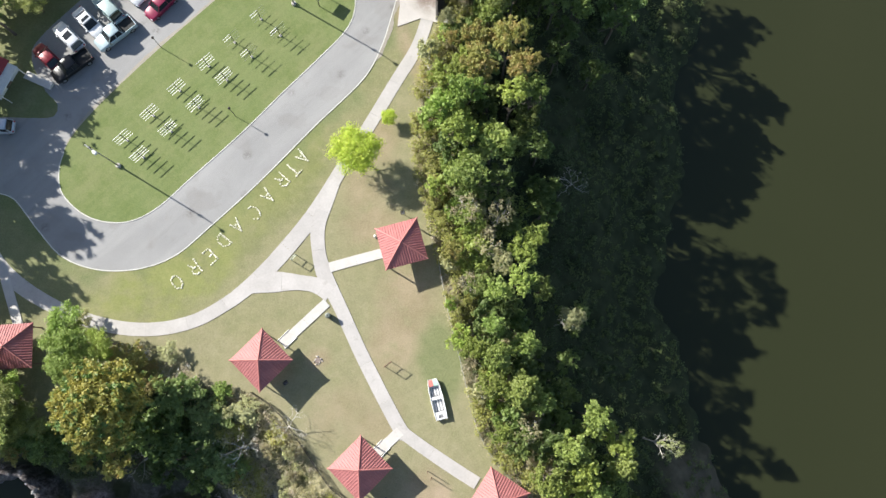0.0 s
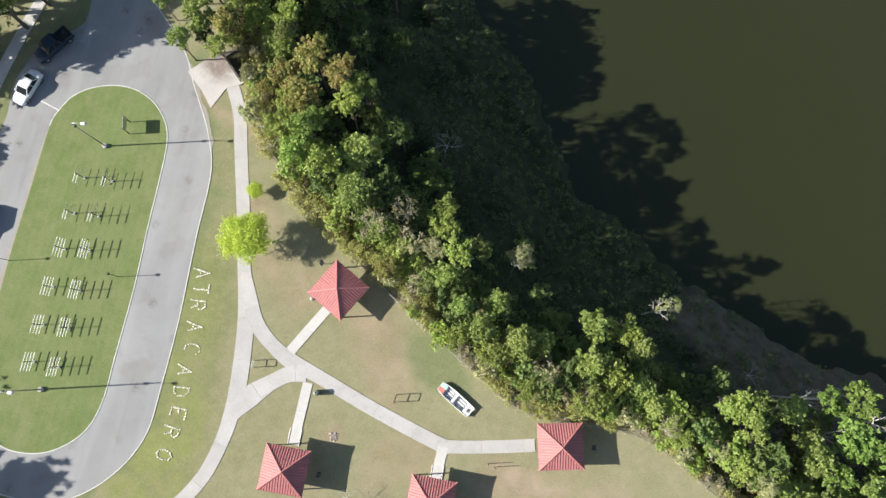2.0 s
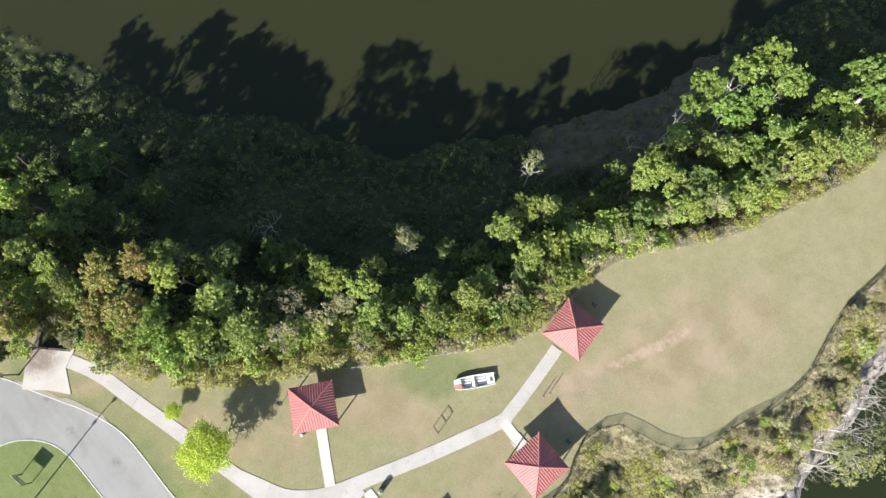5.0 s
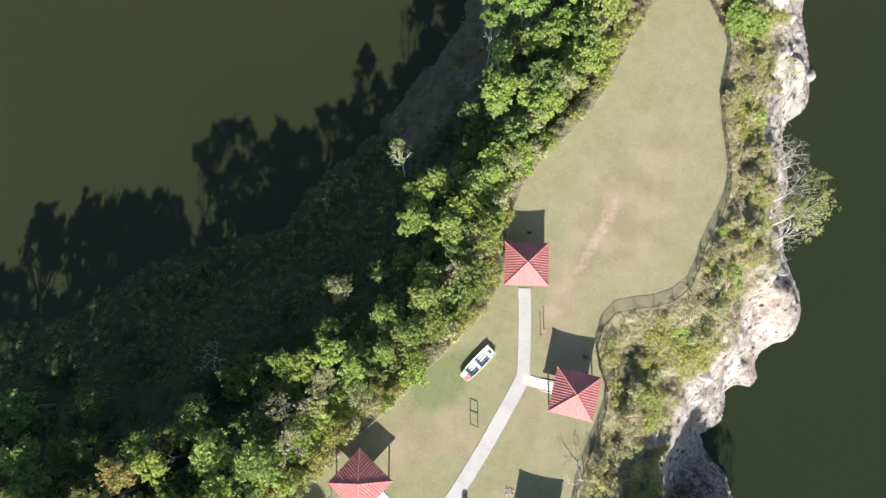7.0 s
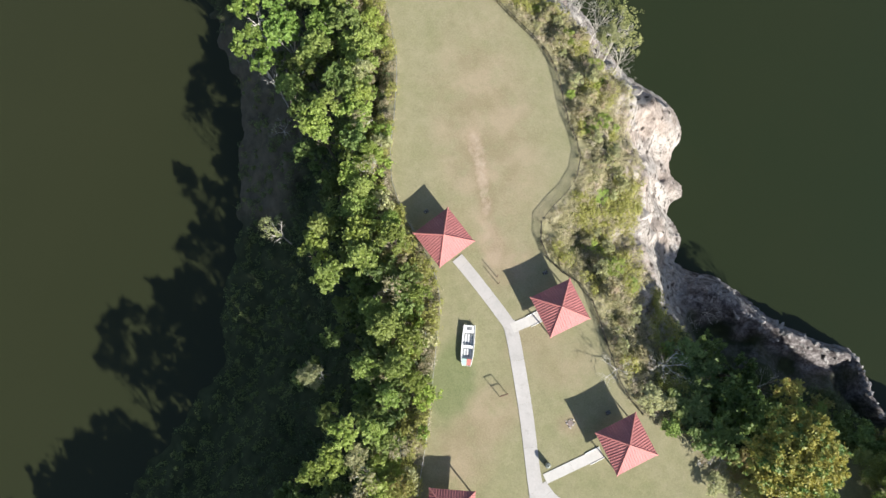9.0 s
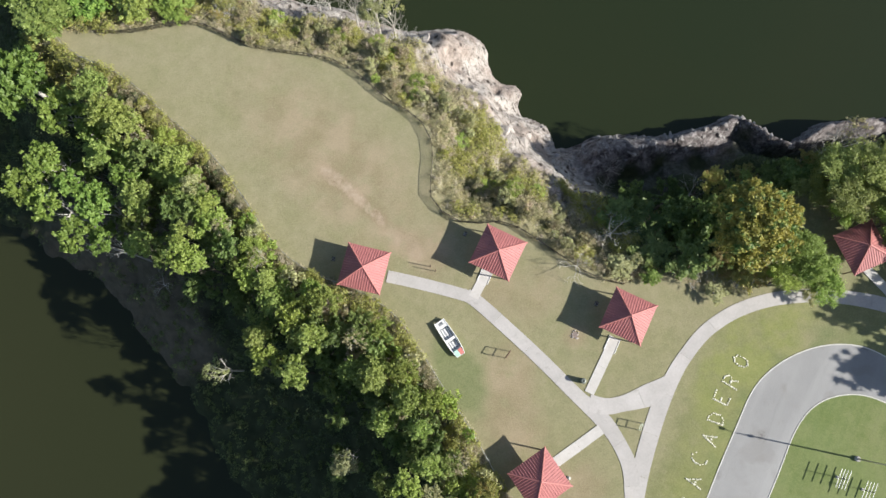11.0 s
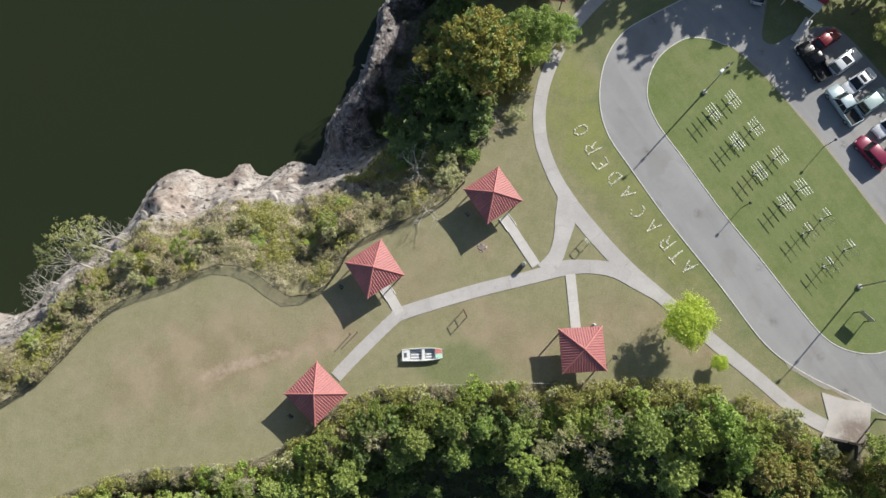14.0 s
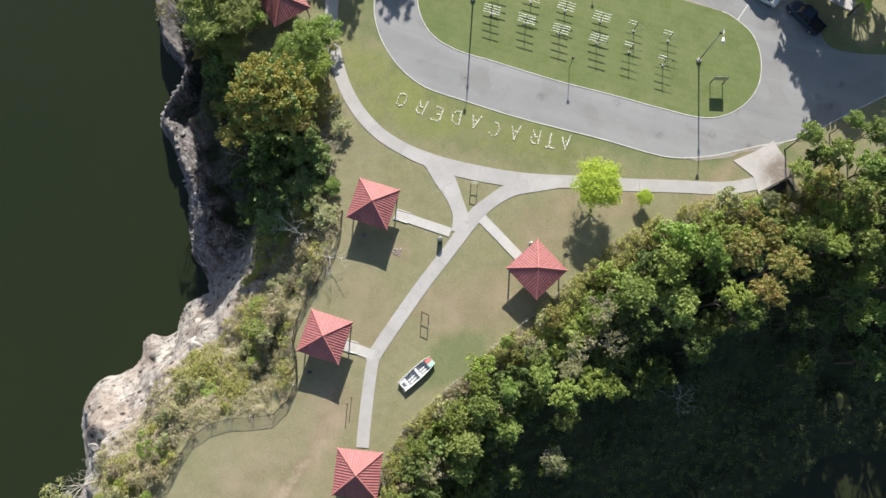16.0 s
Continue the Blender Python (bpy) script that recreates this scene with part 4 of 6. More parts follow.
# each tree: place, height of the middle of its crown, crown radius, kind
NORTH_WOOD = [(17.0, 56.8, -0.6, 2.3, "L"), (16.2, 53.6, -0.2, 2.3, "L"), (14.8, 51.5, 0.2, 1.5, "L"), (17.0, 47.5, -0.6, 1.7, "L"), (16.7, 44.7, 0, 1.6, "G"), (12.1, 46.7, 3, 1.5, "Y"), (8.9, 47.5, 4.8, 2.0, "G"),
              (7.6, 44.5, 4.8, 1.8, "Y"), (6.0, 42.8, 4.8, 1.4, "G"), (9.0, 52.6, 4.8, 2.0, "G"), (6.6, 53.5, 6.3, 2.3, "G"), (4.1, 49.3, 6.3, 2.1, "G"), (2.0, 52.0, 6.3, 2.1, "G"), (-1.0, 49.6, 6.3, 2.1, "G"),
              (0.8, 47.4, 6.3, 1.7, "O"), (-4.5, 48.1, 6.3, 1.5, "G"), (-1.4, 45.4, 5.5, 1.5, "G"), (-2.0, 47.6, 4.8, 1.4, "D")]
NORTH_EDGE = [(-1.5, 54.9, 6.3, 1.7, "G"), (2.8, 53.9, 6.3, 2.1, "G"), (3.7, 57.4, 6.3, 1.8, "G"), (7.0, 53.0, 6.3, 2.1, "G"), (10.2, 52.0, 4.8, 1.7, "D"), (-1.3, 48.7, 5.5, 1.5, "G"), (4.6, 49.4, 6.3, 1.8, "O"),
              (-3.7, 53.9, 5.5, 1.2, "G"), (8.0, 44.6, 4.8, 1.4, "Y"), (9.1, 48.3, 4.8, 1.2, "G")]
EAST_NORTH = [(7.1, 37.4, 7, 2.5, "O"), (8.6, 33.9, 7, 2.2, "O"), (3.3, 37.7, 6.3, 2.2, "O"), (3.3, 33.8, 7, 2.6, "O"), (9.9, 31.4, 6.3, 1.6, "Y"), (7.4, 30.8, 7, 1.9, "Y"), (2.1, 30.6, 7.5, 2.2, "L"),
              (-0.7, 28.9, 7, 2.2, "L"), (1.2, 26.5, 7, 2.2, "L"), (5.2, 25.5, 5.5, 2.7, "G"), (2.5, 22.2, 5.5, 2.2, "G"), (6.3, 21.6, 4, 1.9, "D"), (0.0, 41.2, 4, 1.3, "P"), (0.7, 38.5, 4, 1.2, "O"),
              (11.5, 26.8, -0.8, 2.1, "D"), (12.3, 21.6, -2.1, 2.1, "D"), (10.0, 30.6, -0.8, 2.1, "D"), (14.0, 39.7, -2.1, 2.0, "D"), (18.9, 38.2, -4.7, 2.2, "D"), (15.3, 42.7, -2.1, 2.1, "D")]
EAST_MID = [(10.2, 15.4, 2.2, 1.6, "Y"), (8.8, 13.3, 2.6, 1.9, "Y"), (8.0, 9.6, 6.3, 1.8, "Y"), (6.1, 17.7, 4.3, 1.9, "B"), (4.6, 13.7, 4.6, 1.9, "B"), (2.2, 17.9, 4.8, 1.9, "B"), (6.1, 11.6, 4.8, 1.5, "P"),
            (5.5, 8.7, 5.4, 1.6, "G"), (2.3, 9.5, 4.2, 1.5, "B"), (1.0, 13.0, 3.9, 1.7, "O"), (7.3, 7.5, 3.3, 1.4, "D"), (5.1, 4.9, 4.8, 1.4, "G"), (8.4, 2.6, 3.2, 1.9, "G"), (5.4, 1.4, 5.5, 1.8, "G"),
            (3.1, 2.5, 4.2, 1.4, "Y"), (8.3, -1.9, 5.4, 2.0, "G"), (10.4, -3.4, 4.3, 1.5, "G"), (5.0, -1.6, 4.8, 1.8, "Y"), (8.6, -6.5, 4.8, 1.6, "B"), (5.8, -6.7, 3.9, 1.3, "Y"), (11.4, 9.4, -0.8, 1.8, "D"),
            (14.1, 1.1, -2.1, 1.8, "D")]
EAST_SOUTH = [(16.4, -5.2, 3, 2.0, "G"), (19.1, -7.9, 1.5, 2.0, "Y"), (19.4, -10.5, 2, 1.7, "G"), (13.2, -8.1, 4.8, 2.0, "G"), (14.4, -11.0, 4.3, 2.3, "Y"), (16.3, -13.5, 3.5, 1.6, "G"), (10.5, -11.5, 5.7, 1.9, "Y"),
              (11.6, -13.2, 4.8, 1.2, "Y"), (16.3, -15.7, 4, 1.5, "G"), (16.3, -18.6, 4.2, 1.4, "B"), (21.0, -15.8, 0.5, 1.5, "D"), (16.7, -20.2, 3.9, 1.3, "Y"), (24.1, -21.4, 4.8, 2.1, "Y"), (22.8, -20.4, 4.2, 1.5, "Y"),
              (23.6, -24.1, 4.2, 1.5, "G"), (29.8, -25.4, 0.5, 1.8, "G"), (23.9, -27.4, 3.9, 1.8, "D"), (19.1, -23.2, 4.2, 1.5, "B"), (20.1, -26.2, 3.9, 1.4, "Y"), (21.2, -29.1, 3.9, 1.5, "P")]
TIP_EAST = [(36.3, -29.1, 1, 2.7, "V"), (33.7, -27.1, 1, 1.9, "V"), (32.9, -31.9, 1.5, 2.6, "V"), (38.9, -33.9, 1, 2.6, "V"), (40.9, -37.1, 1, 2.7, "V"), (37.4, -38.8, 1.5, 2.4, "V"), (35.2, -35.0, 1.5, 2.1, "V"),
            (28.0, -30.7, 2, 2.3, "G"), (28.6, -33.9, 2, 2.1, "V"), (30.6, -37.3, 2, 2.3, "G"), (31.0, -40.2, 2, 2.1, "V"), (27.2, -41.1, 1.8, 2.0, "Y"), (25.9, -37.6, 1.6, 1.7, "B"), (23.9, -32.7, 1.8, 1.9, "Y"),
            (23.0, -36.5, 1.4, 1.6, "Y"), (29.1, -29.1, 0.5, 1.7, "G")]
# d trees stand unseen under the spreading crowns, added to shade the hollow
CLIFF = [(-29.3, -13.0, -7, 2.8, "D"), (-33.9, -11.3, -6, 2.8, "D"), (-37.4, -7.9, -3, 2.7, "D"), (-37.8, -4.1, -2, 2.9, "D"), (-32.4, -5.8, -3, 3.0, "D"), (-27.4, -7.2, -4, 2.7, "D"),
         (-40.4, -8.6, -0.5, 2.2, "Y"), (-37.4, -10.8, -1.5, 2.0, "O"), (-41.6, -10.4, -2, 1.8, "O"), (-44.3, -9.6, -1.5, 1.9, "D"), (-47.6, -8.2, 0.5, 2.0, "D"), (-49.2, -7.0, 1.4, 2.4, "d"), (-52, -6.6, 2.5, 2.6, "d"), (-46.3, -8.5, 0, 2.0, "d"), (-53.6, -5.2, 4, 2.6, "d"), (-56, -5.6, 3.2, 2.6, "d"), (-57.5, -3, 4.5, 2.8, "d"), (-41.2, 5.7, 1.5, 1.2, "P"), (-35.7, 1.1, 2.5, 2.6, "O"), (-33.6, -1.1, 1.5, 2.3, "O"), (-27.6, -9.2, -3, 3.5, "D"), (-32.0, -7.8, -2, 3.8, "D"), (-34.7, -6.0, 0, 3.7, "D"),
         (-26.6, -5.0, 0, 2.9, "D"), (-30.0, -3.0, 2, 3.2, "D"), (-25.1, -10.8, -5, 2.6, "D"), (-45.9, -7.7, 1, 2.3, "D"), (-45.5, -7.0, -0.5, 1.4, "Y"), (-43.2, -7.7, 0, 2.2, "D")]
WEST = [(-40.9, 2.5, 5.5, 3.1, "F"), (-41.1, 0.1, 5.5, 2.1, "F"), (-41.5, 5.0, 5.5, 2.3, "F"), (-37.7, 2.8, 5, 1.9, "F"), (-48.8, -6.3, 5.5, 3.0, "W"), (-52.3, -5.7, 6.5, 3.2, "W"),
        (-54.2, -1.9, 6.5, 3.2, "W"), (-48.1, -3.0, 6, 2.7, "W"), (-51.6, 0.8, 5.5, 2.4, "F"), (-57.2, -4.1, 6.5, 2.9, "W"), (-55.8, -10.6, 0, 2.3, "B"), (-53.2, 4.7, 3.2, 2.7, "F"), (-29.4, -1.3, 0.8, 2.0, "B"),
        (-31.8, -0.8, 0.8, 1.6, "B"), (-31.5, 1.8, 1.2, 1.6, "P"), (-25.2, -2.3, 1, 1.3, "L"), (-22.4, -4.5, 0.6, 2.0, "P"), (-34.3, 1.8, 1, 1.6, "B")]
WEST_CROWNS = [(-48.7, -6.8, 4, 3.0, "W"), (-50.3, -3.3, 5, 3.1, "W"), (-53.0, -0.4, 5, 3.1, "W"), (-54.6, 3.1, 5, 2.8, "W"), (-58.0, 4.3, 5, 3.0, "W"), (-46.1, -5.7, 3, 2.3, "W"), (-47.8, -1.9, 4, 2.0, "F"), (-53.2, 4.5, 2.8, 2.0, "F"), (-40.9, 1.1, 4.5, 2.8, "F"), (-38.2, 0.9, 4, 2.0, "F"), (-41.9, 3.8, 4.5, 2.3, "F"), (-47.8, -8.9, 0, 2.1, "O"), (-61.1, -2.7, 5, 2.8, "W"), (-62.5, 0.2, 5, 2.8, "W"), (-65.5, -1, 5, 2.8, "F"), (-61.2, 2.8, 5, 2.2, "W"), (-59.8, -5.6, 4, 2.6, "W"), (-66, 3, 5, 2.6, "F")]
TIP = [(38, -50, 1.5, 4.2, "V"), (33, -57, 1.5, 4, "G"), (28, -57, 1.5, 3.2, "V"), (22, -55, 1.5, 3, "G"), (17.2, -53.0, 1, 2.8, "L"), (36, -64, 1, 4, "G"), (26, -63, 1, 3.6, "Y"), (44, -56, 1, 4, "D"),
       (34, -44, 2, 3.4, "V"), (12.1, -50.3, 0.8, 2.2, "o")]
# four D trees after the bush are added to keep sun off the slope
NORTH = [(-1.8, 36.4, 1.3, 2.3, "o"), (11.5, 50.5, 2, 2.4, "D"), (13.5, 45.5, 1, 2.4, "D"), (19, 50, 0, 2.6, "D"), (19, 57, 1, 3.0, "D"), (9, 68, 3, 4.5, "G"), (14, 70, 2, 4.5, "D"), (21, 56, -2, 4, "D"), (23, 47, -5, 3.6, "D")]
CLIFF_EDGE = [(-5.0, -46.4, -2.2, 1.8, "P"), (-6.4, -49.2, -2.6, 2.4, "A"), (-8.0, -46.2, -2.6, 2.0, "A"), (-4.8, -44.6, -2.2, 1.5, "A"), (-3.6, -50.5, -2.4, 2.0, "A"), (9.8, -55.5, -1.5, 1.8, "A"), (8.9, -52.8, -1.5, 1.5, "p"), (-4.8, -41.3, -2.6, 1.1, "y"),
              (19.0, -55.4, -1, 1.6, "l"), (-10.3, -25.4, -3, 1.1, "y"), (-14.5, -17.8, -3, 1.3, "y"), (-17.0, -16.7, -3.2, 1.1, "y"), (-10.9, -19.3, -2.4, 1.1, "l"), (-17.9, -12.4, -2.2, 1.2, "p"), (-6.3, -33.2, -2, 1.1, "y"), (-8.5, -28.5, -2.4, 1.1, "b"), (3.5, -43.3, -1.4, 1.1, "b"), (6.2, -48.6, -1.4, 1.2, "y")]
PARK = [(-63, 25.5, 5.2, "G"), (-66, 20, 5.0, "G"), (-70, 12, 5, "F"), (-70, 27, 5.5, "G"), (-22, 69, 4.5, "O"), (-27, 72, 5, "D"), (-16, 71, 4.5, "G"), (-20, 76, 5, "D"),
        (-25.5, 64.8, 4.4, "D"), (-15.8, 64.6, 3.2, "L"), (-19.6, 63.4, 3.6, "G"), (-31.5, 67.5, 4.4, "D"), (-24, 62.4, 2.8, "D"), (-20, 66, 4.2, "D")]
LOT_TREES = [(-51.5, 46.8, 3.6, 3.8, "G"), (-56.5, 43.5, 4.5, 4.0, "G"), (-45.5, 54, 4, 4.0, "G"), (-33, 63, 5, 4.5, "D"), (-42, 60, 6, 5, "G"), (-49.5, 53, 4, 4.2, "L"), (-28, 64.5, 4, 3.5, "L"), (-50.2, 43.6, 3.2, 1.9, "W"), (-47.2, 47.4, 3.2, 2.2, "L"),
             (-44.5, 50, 3, 2.2, "W"), (-41.6, 53, 3.2, 2.6, "G"), (-38.5, 55.5, 4.2, 3.2, "G"), (-58.5, 47.5, 5, 4.2, "G"), (-54, 50.5, 4, 4.2, "L"), (-64, 32, 10, 3.7, "O"), (-60.5, 33.5, 8.5, 3.2, "D"), (-60, 39.5, 9.5, 3.4, "O"),
             (-57.2, 37.2, 8, 2.8, "G"), (-53.3, 40.6, 7.5, 2.8, "D"), (-66.5, 42.5, 10, 4.4, "D"), (-69, 30.5, 10.5, 4.4, "G"), (-67.5, 36.5, 10.5, 3.6, "G"), (-58.8, 31.2, 5, 2.4, "D"), (-61.5, 30, 5.5, 2.8, "D"), (-60.8, 27, 5, 2.4, "D"), (-57.2, 30.4, 4.5, 1.7, "D"),
             (-58.6, 34.6, 5.5, 2.2, "D"), (-64, 27.5, 6, 3.0, "D")]


def set_out(trees, seed, height=None):
    """Sets out trees; those with a crown height get trunks that reach down to the ground."""
    rng = np.random.default_rng(seed)
    zs = land([t[0] for t in trees], [t[1] for t in trees])[0]
    for (x, y, *crown_z, r, k), z in zip(trees, zs):
        model = KINDS[k][int(rng.integers(len(KINDS[k])))]
        model.scale = (1, 1, 1)
        ob = copy_thing(model, pose(x, y, float(z) - 0.1, 0, 0, rng.uniform(0, 360)))
        tall = (height or 1.0) * rng.uniform(0.92, 1.08)
        if crown_z:
            tall = (0.8 if k in "FW" else 1.12) * rng.uniform(0.9, 1.15)
            grow = (crown_z[0] - float(z)) / (r * tall) - 1.55
            if grow < 0:
                tall, grow = max(0.45, (crown_z[0] - float(z)) / (1.55 * r)), 0.0
            for o in ob.children:
                if o.name.startswith("crown"):
                    o.location.z = grow
                else:
                    o.scale.z = (1.55 + grow) / 1.55
        ob.scale = (r, r, r * tall)


for i, grove in enumerate((NORTH_WOOD, NORTH_EDGE, EAST_NORTH, EAST_MID, EAST_SOUTH, TIP_EAST, TIP, NORTH, CLIFF, WEST, WEST_CROWNS, CLIFF_EDGE)):
    set_out(grove, 50 + i)
set_out([(-36.6, -3.95, 4.2, 4.9, "T"), (14.0, 5.6, 3, 1.7, "P"), (26.4, -9.0, -4, 1.8, "A")], 67)
# filler trees, mostly hidden, added to make the tree shadows solid
rng = np.random.default_rng(68)
under = []
edge = curve_through(RIM_EAST[2:20], 3.3)
for p, s in zip(edge, sides_of(edge)):
    q = p[:2] + s * rng.uniform(3.0, 6.0)
    under.append((float(q[0]), float(q[1]), float(rng.uniform(2.6, 4.4)), float(rng.uniform(1.8, 2.6)), "GDYD"[int(rng.integers(4))]))
    for out in (rng.uniform(5.0, 9.5), rng.uniform(10, 15))[:1 + int(rng.random() < 0.6)]:
        q = p[:2] + s * out
        under.append((float(q[0]), float(q[1]), float(1.0 - 0.35 * out + rng.uniform(-0.8, 0.8)), float(rng.uniform(1.8, 2.8)), "d"))
set_out(under, 69)
set_out(PARK, 60, 1.35)
set_out(LOT_TREES, 63)
set_out([(-10.6, 24.8, 3.8, 2.95, "S"), (-7.0, 29.6, 1.4, 1.0, "S")], 61)


rng = np.random.default_rng(64)
edge = curve_through(RIM_EAST[3:20], 0.8)
shrubs = []
for p, s in zip(edge, sides_of(edge)):
    if rng.random() < 0.62:
        out = rng.uniform(0.4, 7.0) ** 1.0
        q = p[:2] + s * out
        shrubs.append((float(q[0]), float(q[1]), float(rng.uniform(0.8, 1.7) * (1 + 0.05 * out)), "bpylbpy"[int(rng.integers(7))]))
set_out(shrubs, 65, 1.3)
rng = np.random.default_rng(66)
sx, sy = rng.uniform(-30, 28, 4000), rng.uniform(-66, -4, 4000)
_, su, swest, srock = land(sx, sy)
spots = np.nonzero((swest > 0.6) & (su > 0.05) & (su < 0.42) & (srock < 0.35) & (lattice(sx, sy, 3.0, 67) > 0.42))[0][:90]
set_out([(float(sx[k]), float(sy[k]), float(rng.uniform(0.5, 1.25)), "bbppypb"[int(rng.integers(7))]) for k in spots], 68, 1.0)


def soil_bare(x, y, u):
    """Where the low eastern slope is bare soil."""
    return ease(x, 26, 31) * ease(-y, 8, 13) * (1 - ease(-y, 34, 42)) * ease(u, 0.4, 0.6)


def undergrowth(name, label, mat, inside, count, size, seed, lift, clump, slim=1.0, per=40):
    """Low leaves over a stretch of slope, one joined mass."""
    rng = np.random.default_rng(seed)
    x0, x1, y0, y1 = inside[:4]
    x, y = rng.uniform(x0, x1, count), rng.uniform(y0, y1, count)
    z, u, west, rock = land(x, y)
    side = west if inside[4] == "west" else 1 - west
    keep = (u > inside[5]) & (u < inside[6]) & (side > 0.5) & (lattice(x, y, 2.4, seed) > inside[7] + 0.3 * (soil_bare(x, y, u) if inside[4] == "east" else 0))
    c = np.stack([x, y, z + lift * rng.uniform(0, 1, count)], 1)[keep]
    v = leaf_cloud(c, rng.uniform(0.5, 1.4, len(c)) * clump, per, size * 0.85, rng, 0.8, 0.6, slim)
    return tagged(new(name, leaf_mesh(name, v, mat)), label, "undergrowth", "", "stuff")


SCRUB = leafy("leaf_scrub", (0.226, 0.233, 0.099), (0.396, 0.380, 0.193), (0.528, 0.484, 0.308), (0.550, 0.473, 0.352))
# leaf colour kept extra dark to carry the shade of the slopes
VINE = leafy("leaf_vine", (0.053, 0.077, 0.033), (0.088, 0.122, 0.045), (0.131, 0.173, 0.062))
SHORE_GRASS = leafy("leaf_shore_grass", (0.085, 0.125, 0.040), (0.130, 0.180, 0.055), (0.180, 0.225, 0.075))
STRAW = leafy("leaf_straw", (0.414, 0.356, 0.218), (0.529, 0.460, 0.310), (0.460, 0.437, 0.230), (0.598, 0.540, 0.414))
BUSH = leafy("leaf_bush", (0.190, 0.225, 0.050), (0.285, 0.310, 0.075), (0.400, 0.390, 0.120))
WEST_SLOPE = (-34, 32, -70, 0, "west")
undergrowth("scrub", "sunlit olive scrub on the rocky slope", SCRUB, WEST_SLOPE + (0.03, 0.47, 0.3), 20000, 0.075, 71, 0.35, 0.45, 1.0, 56)
undergrowth("dry_grass", "straw coloured dry grass tufts on the rocky slope", STRAW, WEST_SLOPE + (0.0, 0.52, 0.15), 20000, 0.17, 73, 0.25, 0.32, 0.22)
undergrowth("bushes", "yellow green bushes among the rocks", BUSH, WEST_SLOPE + (0.04, 0.5, 0.56), 16000, 0.12, 74, 1.0, 0.55)
# added to make the hollow dark where shadow alone stays too bright
undergrowth("dark_bushes", "dark green bushes filling the cliff hollow to deepen its shade", VINE, (-70, -24, -24, 4, "west", 0.02, 0.5, 0.4), 9000, 0.12, 77, 1.0, 0.6)
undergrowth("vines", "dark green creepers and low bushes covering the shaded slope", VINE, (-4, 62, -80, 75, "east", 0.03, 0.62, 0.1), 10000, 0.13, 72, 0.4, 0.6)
undergrowth("shore_grass", "mid green tall grass on the low slope above the water", SHORE_GRASS, (-4, 62, -80, 75, "east", 0.55, 0.99, 0.12), 9000, 0.12, 79, 0.3, 0.5)
undergrowth("weeds", "straw and olive weeds along the edge of the lawn", STRAW, (-6, 40, -60, 50, "east", 0.0, 0.16, 0.15), 26000, 0.15, 75, 0.4, 0.34, 0.28)
undergrowth("hedge", "yellow green shrubs along the edge of the lawn", BUSH, (-6, 40, -60, 50, "east", 0.0, 0.2, 0.34), 22000, 0.12, 76, 1.6, 0.5)
undergrowth("slope_bushes", "mid green bushes under the trees on the slope", LEAF_G, (-4, 45, -60, 60, "east", 0.1, 0.4, 0.6), 9000, 0.14, 78, 1.2, 0.6)

for models in KINDS.values():
    for model in models:
        for o in (*model.children_recursive, model):
            bpy.data.objects.remove(o)


# ---- cars ----
def paint(name, c, metal=0.2):
    return plain(name, c, tuple(min(0.9, v * 1.08) for v in c), 0.8, 0.3, metal, 0, 0)


GLASS = plain("dark_car_glass", (0.015, 0.018, 0.02), (0.03, 0.034, 0.038), 1.5, 0.08)
TYRE = plain("tyre_rubber", (0.02, 0.02, 0.02), (0.035, 0.035, 0.034), 6, 0.85)
TRIM = plain("black_plastic", (0.03, 0.03, 0.03), (0.045, 0.045, 0.045), 6, 0.6)
LENS = plain("lamp_lens", (0.7, 0.7, 0.7), (0.8, 0.8, 0.8), 6, 0.15)
RED_LENS = plain("red_lens", (0.4, 0.02, 0.02), (0.5, 0.03, 0.03), 6, 0.2)


def hull(bm, stations):
    """A body lofted from (x, half width, bottom, top) stations with rounded shoulders."""
    rings = []
    for x, w, z0, z1 in stations:
        r = min(0.12, (z1 - z0) * 0.35)
        rings.append([bm.verts.new((x, y, z)) for y, z in ((-w + 0.06, z0), (-w, z0 + 0.12), (-w, z1 - r), (-w + r * 0.45, z1 - r * 0.25), (-w + r * 1.4, z1), (w - r * 1.4, z1), (w - r * 0.45, z1 - r * 0.25), (w, z1 - r), (w, z0 + 0.12), (w - 0.06, z0))])
    for a, b in zip(rings, rings[1:]):
        for k in range(10):
            bm.faces.new((a[k], b[k], b[(k + 1) % 10], a[(k + 1) % 10]))
    bm.faces.new(rings[0])
    bm.faces.new(rings[-1][::-1])
    bmesh.ops.recalc_face_normals(bm, faces=bm.faces[:])


def quad(bm, *pts):
    bm.faces.new([bm.verts.new(p) for p in pts])


